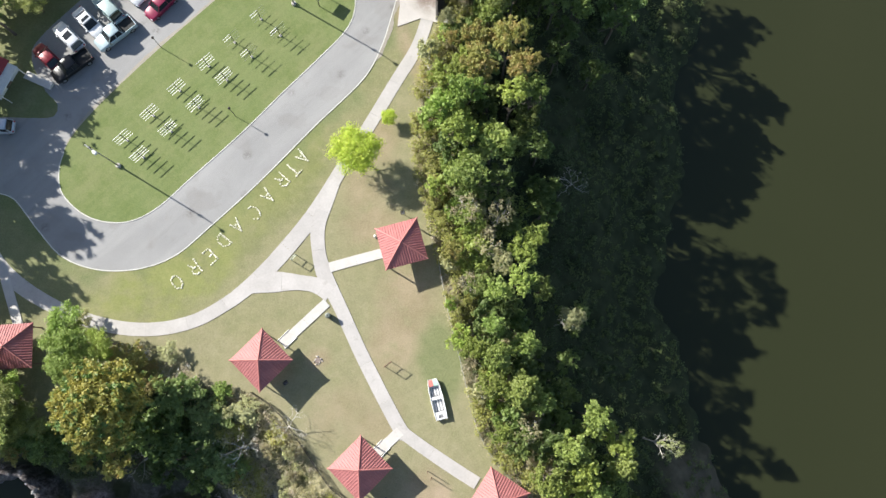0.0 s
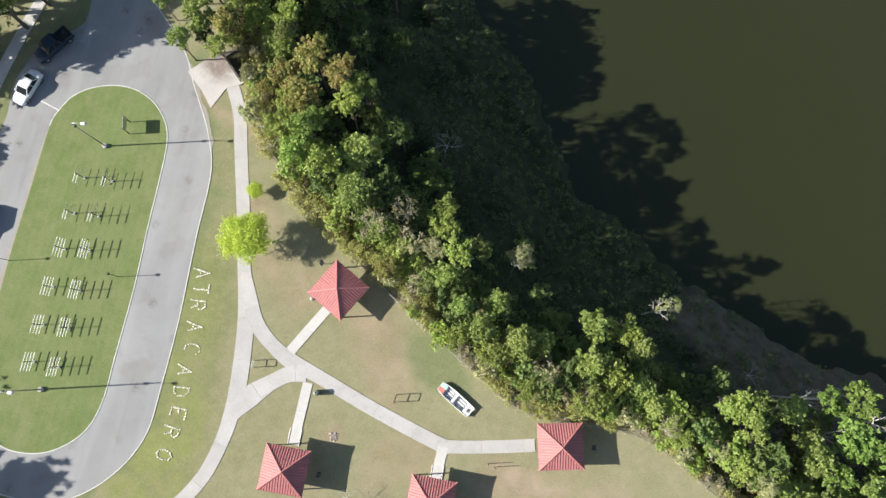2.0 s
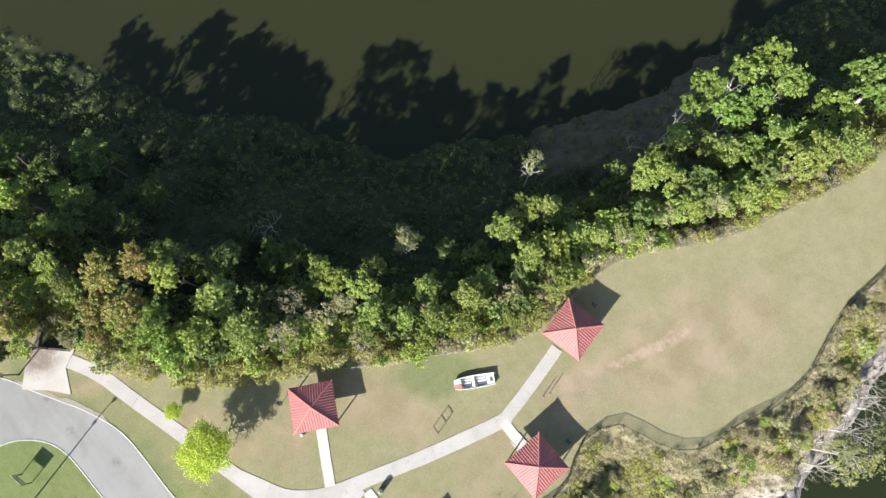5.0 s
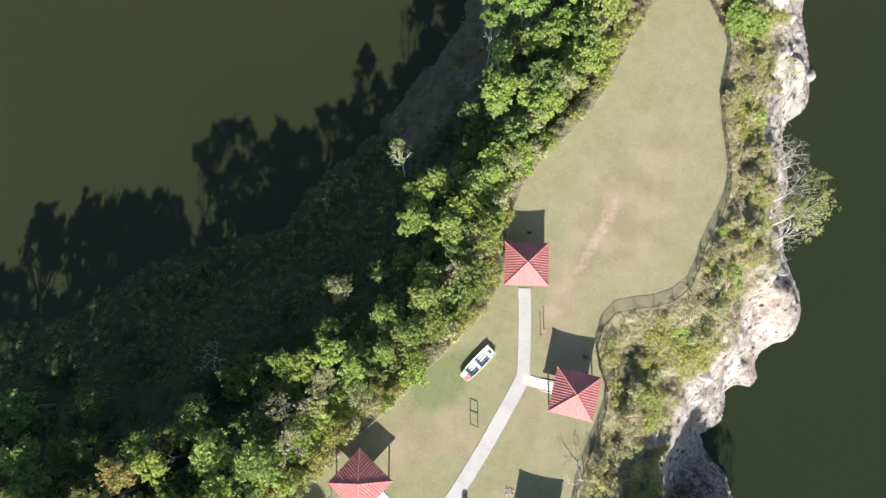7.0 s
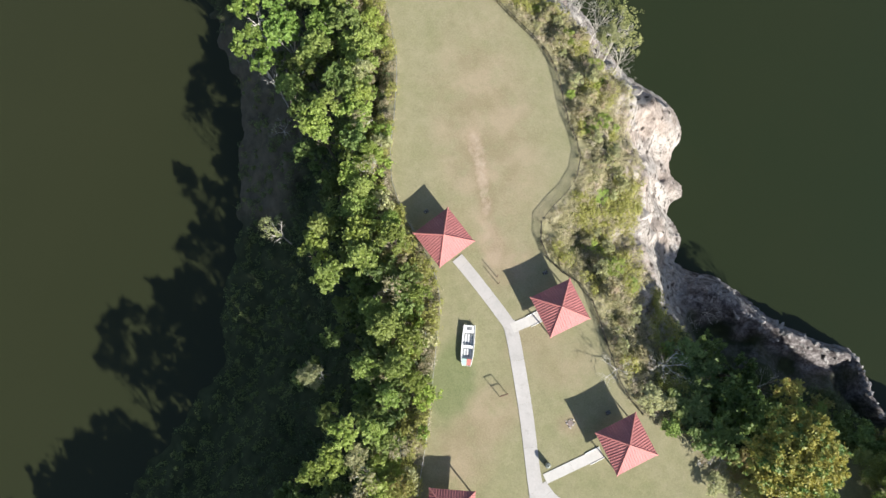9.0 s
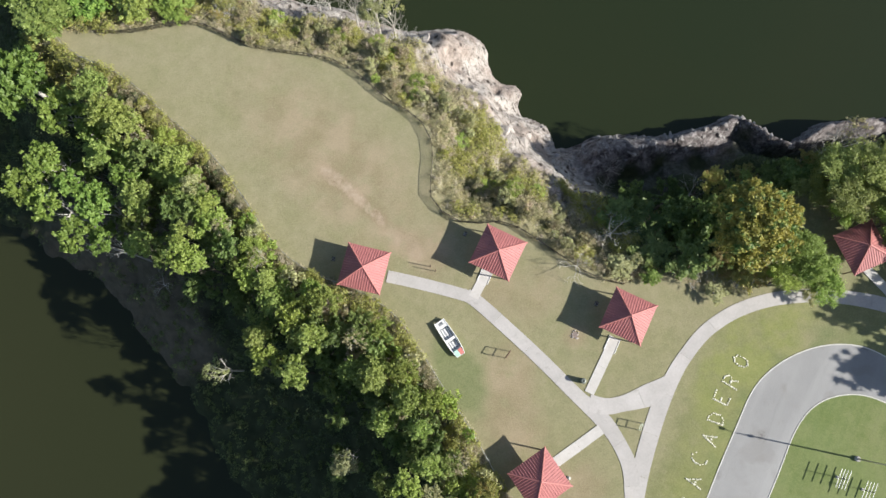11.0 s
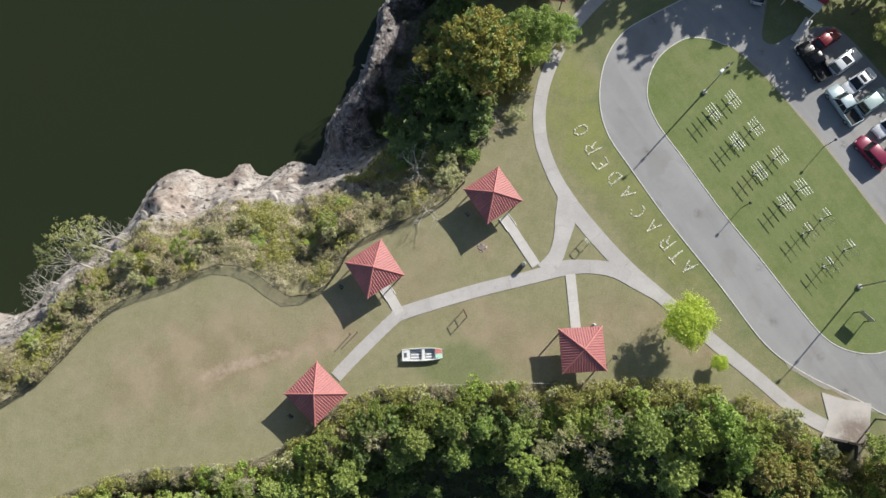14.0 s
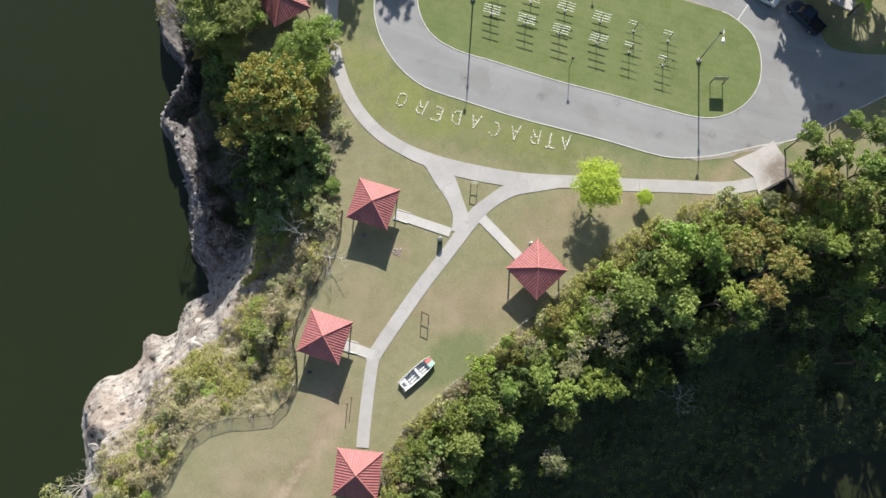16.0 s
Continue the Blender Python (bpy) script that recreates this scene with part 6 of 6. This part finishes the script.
# ---- slatted posts on the oval ----
def slatted_post(at, white, half):
    """An upright post that carries four level slats one above another; worn slats keep their white paint on one half."""
    ob = thing("slatted_post", at, "upright post with four weathered white slats on the lawn", "rack", "slatted posts on the oval lawn")
    bm = bmesh.new()
    box(bm, -0.14, 0.14, -0.14, 0.14, -0.1, 0.1, 0.03)
    part("footing", bm, PALE_CONCRETE, ob)
    bm = bmesh.new()
    rod(bm, (0, 0, 0.05), (0, 0, 2.2), 0.045, 0.04, 8)
    part("post", bm, IRON, ob)
    for k, z in enumerate((0.3, 0.88, 1.46, 2.05)):
        lean = Matrix.Translation((0, -0.07, z)) @ Matrix.Rotation(radians(35), 4, "X")
        bm = bmesh.new()
        if k in half:
            box(bm, 0.0, 1.08, -0.042, 0.042, -0.02, 0.02, 0.008, lean)
            slat = part("slat", bm, SLAT_PAINT, ob)
            bm = bmesh.new()
            box(bm, -1.08, -0.004, -0.02, 0.02, -0.02, 0.02, 0.008, lean)
            part("bare_end", bm, GREY_SLAT, slat, "bare grey wood end")
        else:
            box(bm, -1.08, 1.08, -0.042 if k in white else -0.02, 0.042 if k in white else 0.02, -0.02, 0.02, 0.008, lean)
            part("slat", bm, SLAT_PAINT if k in white else GREY_SLAT, ob)
    return ob


POSTS = [(-38.4, 27.0), (-36.3, 24.9), (-35.5, 30.1), (-33.2, 28.1), (-32.5, 33.3), (-30.1, 31.2), (-29.2, 36.5), (-26.9, 34.7), (-26.2, 39.6), (-24.0, 37.7), (-23.1, 42.7), (-20.6, 40.5)]
GREY_SLAT = plain("bare_slat", (0.2, 0.22, 0.14), (0.28, 0.29, 0.2), 5, 0.8, 0, 0.2, 0.004)
sound = slatted_post(pose(*POSTS[0], 0.06, 0, 0, 225), (0, 1, 2, 3), ())
for x, y in POSTS[1:8]:
    copy_thing(sound, pose(x, y, 0.06, 0, 0, 225))
worn = slatted_post(pose(*POSTS[8], 0.06, 0, 0, 225), (), (2, 3))
for x, y in POSTS[9:]:
    copy_thing(worn, pose(x, y, 0.06, 0, 0, 225))


# ---- word laid out in whitewashed stones ----
STROKES = {
    "A": [[(0.1, 0), (0.5, 1), (0.9, 0)], [(0.27, 0.4), (0.73, 0.4)]],
    "T": [[(0.5, 0), (0.5, 1)], [(0.05, 1), (0.95, 1)]],
    "R": [[(0.12, 0), (0.12, 1), (0.6, 1), (0.85, 0.82), (0.85, 0.65), (0.6, 0.5), (0.12, 0.5)], [(0.5, 0.5), (0.9, 0)]],
    "C": [[(0.9, 0.85), (0.65, 1), (0.35, 0.98), (0.12, 0.75), (0.1, 0.35), (0.32, 0.03), (0.65, 0), (0.9, 0.15)]],
    "D": [[(0.12, 0), (0.12, 1), (0.5, 0.98), (0.82, 0.75), (0.85, 0.3), (0.55, 0.02), (0.12, 0)]],
    "E": [[(0.9, 1), (0.12, 1), (0.12, 0), (0.9, 0)], [(0.12, 0.5), (0.7, 0.5)]],
    "O": [[(0.5, 0), (0.18, 0.15), (0.08, 0.5), (0.18, 0.85), (0.5, 1), (0.82, 0.85), (0.92, 0.5), (0.82, 0.15), (0.5, 0)]],
}
rng = np.random.default_rng(5)
STONES = []
for k in range(6):
    bm = bmesh.new()
    bmesh.ops.create_icosphere(bm, subdivisions=1, radius=1)
    for v in bm.verts:
        v.co *= rng.uniform(0.75, 1.15)
        v.co.z *= 0.65
    STONES.append(mesh_of(bm, "stone", WHITE_STONE))
WORD = "ATRACADERO"
SPOTS = [(-17.4, 25.06), (-18.44, 23.47), (-19.73, 22.18), (-21.3, 20.23), (-22.79, 18.24), (-24.75, 16.6), (-26.29, 14.77), (-27.73, 12.95), (-29.45, 11.61), (-31.37, 9.92)]
for i, (ch, (cx, cy)) in enumerate(zip(WORD, SPOTS)):
    a, b = SPOTS[max(0, i - 1)], SPOTS[min(9, i + 1)]
    turn = math.degrees(math.atan2(b[1] - a[1], b[0] - a[0]))
    holder = thing("stone_letter", pose(cx, cy, -0.02, 0, 0, turn), "letter " + ch + " laid on the grass in whitewashed stones", "letter", "stone lettering on the verge")
    for stroke in STROKES[ch]:
        line = np.array(stroke, float) * np.array([1.3, 1.7]) - np.array([0.65, 0.85])
        for p, q in zip(line, line[1:]):
            n = max(1, int(np.linalg.norm(q - p) / 0.21))
            for s in range(n):
                c = p + (q - p) * (s + rng.uniform(-0.15, 0.15)) / n
                stone = new("stone", STONES[int(rng.integers(6))])
                stone.parent = holder
                r = rng.uniform(0.085, 0.13)
                stone.matrix_basis = pose(c[0] + rng.normal(0, 0.015), c[1] + rng.normal(0, 0.015), 0.03, 0, 0, rng.uniform(0, 360)) @ Matrix.Diagonal((r * 1.2, r, r, 1))


# ---- fences ----
def fence(name, line, spacing, height, post_mat, wire_mat, label, wires, posts_r=0.035):
    ob = thing(name, pose(0, 0, 0), label, "fence")
    pts = curve_through(line, spacing)
    zs = np.maximum(land(pts[:, 0], pts[:, 1])[0], -1.2)
    tops = [Vector((p[0], p[1], z)) for p, z in zip(pts, zs)]
    for p in tops:
        bm = bmesh.new()
        rod(bm, p - Vector((0, 0, 0.4)), p + Vector((0, 0, height)), posts_r, posts_r, 6)
        part("post", bm, post_mat, ob)
    for p, q in zip(tops, tops[1:]):
        bm = bmesh.new()
        rod(bm, p + Vector((0, 0, height - 0.05)), q + Vector((0, 0, height - 0.05)), posts_r * 0.8, posts_r * 0.8, 5)
        part("top_rail", bm, post_mat, ob)
        bm = bmesh.new()
        for k in range(1, wires):
            c = p.lerp(q, k / wires)
            rod(bm, c + Vector((0, 0, 0.05)), c + Vector((0, 0, height - 0.06)), 0.012, 0.012, 3)
        for z in np.linspace(0.08, height - 0.2, 6):
            rod(bm, p + Vector((0, 0, z)), q + Vector((0, 0, z)), 0.009, 0.009, 3)
        part("mesh_panel", bm, wire_mat, ob)
    return ob


fence("metal_fence", RIM_WEST[1:17], 2.3, 0.95, IRON, IRON, "dark iron mesh fence along the cliff edge", 20)
fence("wire_fence", RIM_EAST[8:] + RIM_WEST[:1], 2.6, 0.9, STEEL, STEEL, "low pale wire fence along the wooded slope", 6, 0.03)

# ---- concrete apron and stair pit at the end of the path ----
def stained_concrete():
    m, nt, b = nodes_of("stained_concrete")
    p = place(nt)
    col = mixc(nt, grey(nt, noise_at(nt, p, 0.5, 5), 0.3, 0.7), (0.44, 0.41, 0.38), (0.55, 0.515, 0.48))
    stretch = add(nt, "ShaderNodeMapping")
    stretch.inputs["Location"].default_value = (0.75, -15.2, 0)
    stretch.inputs["Scale"].default_value = (0.33, 0.33, 0)
    nt.links.new(p, stretch.inputs["Vector"])
    ball = add(nt, "ShaderNodeTexGradient")
    ball.gradient_type = "SPHERICAL"
    nt.links.new(stretch.outputs["Vector"], ball.inputs["Vector"])
    smear = mixc(nt, 1.0, grey(nt, ball.outputs["Fac"], 0.0, 0.6), grey(nt, noise_at(nt, p, 0.8, 7, 0.7), 0.3, 0.52), "MULTIPLY")
    col = mixc(nt, smear, col, (0.16, 0.11, 0.08))
    col = mixc(nt, 0.25, col, ramp(nt, noise_at(nt, p, 12, 3), (0.3, (0.3, 0.28, 0.26)), (0.7, (0.66, 0.62, 0.58))))
    nt.links.new(col, b.inputs["Base Color"])
    b.inputs["Roughness"].default_value = 0.9
    bump(nt, b, noise_at(nt, p, 12, 3), 0.3, 0.01)
    return m


STAINED = stained_concrete()
tagged(filled("pavement", [(-6.1, 47.4), (-3.8, 47.5), (-1.5, 47.3), (-1.5, 42.4), (-3.4, 42.9), (-6.2, 41.8), (-5.95, 44.5)], -0.1, 0.05, STAINED), "pale concrete apron with brown stains", "pavement", "", "structure")
# pit walls and steps coloured near-black for the shade inside the opening
PIT_SHADE = plain("pit_shade_concrete", (0.07, 0.065, 0.06), (0.11, 0.1, 0.09), 2, 0.9, 0, 0.3, 0.01)
pit = thing("stair_pit", pose(0, 0, 0), "open concrete stair pit at the edge of the wood", "stairs")
for x0, x1, y0, y1, z1 in ((-1.5, 0.6, 42.2, 42.5, 0.35), (-1.5, 0.4, 46.5, 46.8, 0.0), (-1.5, -1.25, 42.5, 46.5, 0.05)):
    bm = bmesh.new()
    box(bm, x0, x1, y0, y1, -3.2, z1, 0.02)
    part("side_wall", bm, CONCRETE if z1 > 0.3 else PIT_SHADE, pit)
for k in range(7):
    bm = bmesh.new()
    box(bm, -1.24 + k * 0.3, -0.94 + k * 0.3, 42.5, 46.5, -3.2, -0.7 - k * 0.3)
    part("step", bm, PIT_SHADE, pit)

# ---- road marking ----
bm = bmesh.new()
box(bm, -1.4, 1.4, -0.07, 0.07, 0.0, 0.004)
mark = tagged(new("road_marking", mesh_of(bm, "road_marking", KERB)), "worn white line painted across the road", "marking", "", "structure")
mark.matrix_world = pose(-22.1, 52.9, 0.005, 0, 0, -62)


# ---- boulders, bare trees, fire ring ----
ROCK = plain("cliff_rock", (0.36, 0.32, 0.29), (0.5, 0.46, 0.425), 0.7, 0.95, 0, 1.0, 0.14, (0.09, 0.07, 0.06), True, 0.2)


def boulder(seed):
    rng = np.random.default_rng(seed)
    bm = bmesh.new()
    bmesh.ops.create_icosphere(bm, subdivisions=3, radius=1)
    cuts = [(Vector(rng.normal(size=3)).normalized(), rng.uniform(0.35, 0.75)) for _ in range(14)]
    off = Vector(rng.uniform(0, 50, 3))
    for v in bm.verts:
        for n, d in cuts:
            k = v.co.dot(n)
            if k > d:
                v.co -= n * (k - d)
        v.co *= 1 + 0.2 * noise.noise(v.co * 1.9 + off) + 0.2 * noise.noise(v.co * 4.5 + off) + 0.13 * noise.noise(v.co * 10 + off)
    return mesh_of(bm, "boulder", ROCK, True)


BOULDERS = [boulder(s) for s in range(7)]
rng = np.random.default_rng(9)
bx, by = rng.uniform(-60, 24, 9000), rng.uniform(-78, -8, 9000)
bz, bu, bwest, brock = land(bx, by)
good = np.nonzero((brock > 0.5) & (bx > -27) & (bu < 0.97) & (rng.random(9000) < 0.2 + bu))[0][:90]
for x, y, z in zip(bx[good], by[good], bz[good]):
    ob = tagged(new("boulder", BOULDERS[int(rng.integers(7))]), "rough pale outcrop rock on the cliff", "rock", "rocks of the cliff")
    r = rng.uniform(0.5, 1.3) ** 1.5
    ob.matrix_world = pose(x, y, z - 0.6 * r, rng.uniform(-30, 30), rng.uniform(-30, 30), rng.uniform(0, 360)) @ Matrix.Diagonal((r * rng.uniform(0.8, 1.5), r, r * rng.uniform(0.6, 1.0), 1))


GREY_ROCKS = [m.copy() for m in BOULDERS[:4]]
CREST_ROCK = plain("crest_rock", (0.2, 0.185, 0.18), (0.4, 0.38, 0.37), 0.9, 0.95, 0, 1.0, 0.12, (0.07, 0.06, 0.055), True, 0.25)
for m in GREY_ROCKS:
    m.materials[0] = CREST_ROCK
crest_at = np.nonzero((brock > 0.4) & (bx < -24) & (bu > 0.78) & (bu < 0.97))[0][:230]
for x, y, z in zip(bx[crest_at], by[crest_at], bz[crest_at]):
    ob = tagged(new("boulder", GREY_ROCKS[int(rng.integers(4))]), "broken grey rock on the crest above the water", "rock", "rocks of the crest")
    r = rng.uniform(0.22, 0.6)
    ob.matrix_world = pose(x, y, z - 0.35 * r, rng.uniform(-30, 30), rng.uniform(-30, 30), rng.uniform(0, 360)) @ Matrix.Diagonal((r * rng.uniform(0.8, 1.6), r * rng.uniform(0.6, 1), r * rng.uniform(0.5, 0.9), 1))


def bare_tree(at, seed, size):
    rng = np.random.default_rng(seed)
    ob = thing("bare_tree", at, "leafless bleached tree with forked branches", "tree", "bare trees")
    bm = bmesh.new()
    tips = []
    rod(bm, (0, 0, -0.5), (0, 0, size * 0.3), 0.024 * size, 0.02 * size, 7)
    for k in range(5):
        a = k * 1.257 + rng.uniform(-0.4, 0.4)
        limbs(bm, rng, Vector((0, 0, size * 0.28)), Vector((math.cos(a), math.sin(a), 0.8)).normalized(), size * 0.23, 0.009 * size, 4, tips, 0.6)
    part("trunk", bm, PALE_BARK, ob)
    return ob


for k, (x, y, s) in enumerate(((-22.9, -8.6, 5.0), (-17.6, -6.3, 4.0), (0.8, -55.0, 5.6), (-1.6, -53.0, 4.8), (5.0, -58.5, 3.4), (1.2, -52.4, 4.2), (-0.6, -55.6, 4.4), (2.6, -54.6, 4.6), (-4.4, -53.4, 3.6), (-7.6, -51.8, 2.8), (1.5, 17.2, 3.4), (-2.2, 32.8, 3.0), (3.7, 25.7, 3.4), (-4.2, -51.6, 3.2), (-9.5, -49.0, 3.2), (-10, -41.5, 2.2), (-5.5, -44.5, 2.4), (-29, -17, 2.6), (-38.6, -11.6, 4.5), (-30.5, -19.2, 3.4), (16.5, 24.2, 4.2), (32.3, -23.0, 3.6), (36.1, -32.3, 4.6), (36.0, -37.8, 4.2), (-55.4, -10.0, 4.0), (4, 16, 2.4))):
    bare_tree(pose(x, y, float(land([x], [y])[0][0]), rng.uniform(-12, 12), rng.uniform(-12, 12), 40 * k), 200 + k, s)

ring = thing("fire_ring", pose(-14.7, 1.0, -0.02), "ring of small stones round a patch of ash", "fire ring")
for k in range(9):
    st = new("stone", BOULDERS[k % 7])
    st.parent = ring
    a, far = k * 0.7 + rng.uniform(-0.2, 0.2), rng.uniform(0.3, 0.5)
    st.matrix_basis = pose(far * math.cos(a), far * math.sin(a), 0.04, 0, 0, 50 * k) @ Matrix.Diagonal((rng.uniform(0.1, 0.22), rng.uniform(0.08, 0.15), 0.09, 1))
bm = bmesh.new()
lathe(bm, [(0.36, -0.02), (0.34, 0.035), (0.15, 0.05), (0.02, 0.05)], 14)
part("ash", bm, plain("ash", (0.16, 0.125, 0.11), (0.3, 0.24, 0.21), 5, 0.95, 0, 0.5, 0.01), ring)


# ---- palm at the far end of the path ----
def palm(at):
    rng = np.random.default_rng(77)
    ob = thing("palm_tree", at, "tall palm with a dark green crown of drooping fronds", "tree")
    bm = bmesh.new()
    for k in range(8):
        rod(bm, (0.05 * k * k * 0.2, 0, k * 0.9 - 0.3), (0.05 * (k + 1) ** 2 * 0.2, 0, (k + 1) * 0.9 - 0.3), 0.17 - 0.008 * k, 0.16 - 0.008 * k, 8)
    part("trunk", bm, BARK, ob)
    top = Vector((0.64, 0, 6.9))
    for k in range(18):
        a = k * 0.35 + rng.uniform(-0.1, 0.1)
        bm = bmesh.new()
        prev = None
        for s in range(9):
            r = s * 0.33
            c = top + Vector((math.cos(a) * r, math.sin(a) * r, 0.35 * r - 0.16 * r * r))
            side = Vector((-math.sin(a), math.cos(a), 0))
            if prev is not None:
                rod(bm, prev, c, 0.02, 0.015, 4)
                for sg in (-1, 1):
                    for f in (0.25, 0.75):
                        o = prev.lerp(c, f)
                        tip = o + side * sg * (0.8 - 0.06 * s) + Vector((math.cos(a) * 0.25, math.sin(a) * 0.25, -0.25))
                        quad(bm, o - Vector((math.cos(a), math.sin(a), 0)) * 0.11, tip, o + Vector((math.cos(a), math.sin(a), 0)) * 0.11, o + Vector((0, 0, 0.03)))
            prev = c
        part("frond", bm, LEAF_D, ob)
    return ob


palm(pose(-62.6, 13.0, 0))


# ---- by the far shelter ----
rail_frame(-61.8, 7.8, -62.4, 12.3, 0.95, (0.5, 0.92), PALE_GREEN, "pale green pipe railing beside the shelter")


def motorcycle(at, mat, label):
    """A parked motorcycle; it runs along x, nose at +x, and leans on its stand."""
    ob = thing("motorcycle", at, label, "motorcycle", "motorcycles parked by the path")
    tilt = Matrix.Rotation(radians(9), 4, "X")
    for x in (-0.62, 0.66):
        bm = bmesh.new()
        lathe(bm, [(0.2, -0.05), (0.28, -0.055), (0.31, 0.0), (0.28, 0.055), (0.2, 0.05)], 18, tilt @ pose(x, 0, 0.31, 90))
        wheel = part("wheel", bm, TYRE, ob)
        bm = bmesh.new()
        lathe(bm, [(0.2, -0.045), (0.05, -0.05), (0.05, 0.05), (0.2, 0.045)], 14, tilt @ pose(x, 0, 0.31, 90))
        part("rim", bm, STEEL, wheel)
    for name, paint_mat, shape in (("engine", IRON, [(-0.28, 0.12, 0.26, 0.52), (-0.05, 0.2, 0.22, 0.58), (0.22, 0.16, 0.26, 0.55), (0.34, 0.08, 0.32, 0.5)]),
                                   ("fuel_tank", mat, [(-0.1, 0.1, 0.62, 0.78), (0.05, 0.17, 0.6, 0.88), (0.28, 0.18, 0.6, 0.92), (0.42, 0.09, 0.66, 0.86)]),
                                   ("seat", TRIM, [(-0.82, 0.09, 0.74, 0.82), (-0.6, 0.14, 0.7, 0.82), (-0.3, 0.13, 0.66, 0.78), (-0.06, 0.09, 0.66, 0.8)]),
                                   ("tail", mat, [(-1.0, 0.04, 0.7, 0.76), (-0.85, 0.1, 0.62, 0.76), (-0.55, 0.13, 0.54, 0.7)])):
        bm = bmesh.new()
        hull(bm, shape)
        bmesh.ops.transform(bm, matrix=tilt, verts=bm.verts[:])
        part(name, bm, paint_mat, ob, "", True)
    for s in (-1, 1):
        bm = bmesh.new()
        rod(bm, (0.68, s * 0.09, 0.31), (0.42, s * 0.08, 0.95), 0.025, 0.025, 6)
        bmesh.ops.transform(bm, matrix=tilt, verts=bm.verts[:])
        part("fork", bm, STEEL, ob)
    bm = bmesh.new()
    rod(bm, (0.4, 0.0, 0.97), (0.24, 0.36, 1.04), 0.018, 0.018, 6)
    rod(bm, (0.4, 0.0, 0.97), (0.24, -0.36, 1.04), 0.018, 0.018, 6)
    bmesh.ops.transform(bm, matrix=tilt, verts=bm.verts[:])
    part("handlebar", bm, STEEL, ob)
    bm = bmesh.new()
    lathe(bm, [(0.03, -0.08), (0.1, -0.03), (0.11, 0.05)], 12, tilt @ pose(0.55, 0, 0.86, 0, 90))
    part("headlight", bm, LENS, ob, "", True)
    bm = bmesh.new()
    rod(bm, (-0.15, 0.1, 0.3), (-0.2, 0.32, 0.0), 0.015, 0.015, 5)
    part("stand", bm, IRON, ob)
    return ob


def folding_table(at):
    ob = thing("folding_table", at, "white topped folding table on the grass by the shelter", "table", "picnic things by the shelter")
    bm = bmesh.new()
    box(bm, -0.9, 0.9, -0.38, 0.38, 0.7, 0.74, 0.015)
    part("tabletop", bm, WHITE_PAINT, ob)
    for x in (-0.75, 0.75):
        for y in (-0.3, 0.3):
            bm = bmesh.new()
            rod(bm, (x, y, -0.1), (x, y, 0.71), 0.02, 0.02, 6)
            part("leg", bm, STEEL, ob)
    return ob


BLACK_BIKE, BLUE_BIKE = "black motorcycle leaning on its stand by the path", "dark blue motorcycle leaning on its stand by the path"
for x, y, a, mat, label in ((-53.4, 9.7, 96, BLUE_CAR, BLUE_BIKE), (-54.2, 10.1, 104, BLACK_CAR, BLACK_BIKE), (-55.0, 10.6, 98, BLUE_CAR, BLUE_BIKE), (-55.8, 11.2, 110, RED_CAR, "dark red motorcycle leaning on its stand by the path")):
    motorcycle(pose(x, y, 0, 0, 0, a), mat, label)
folding_table(pose(-55.0, 9.0, 0, 0, 0, 5))
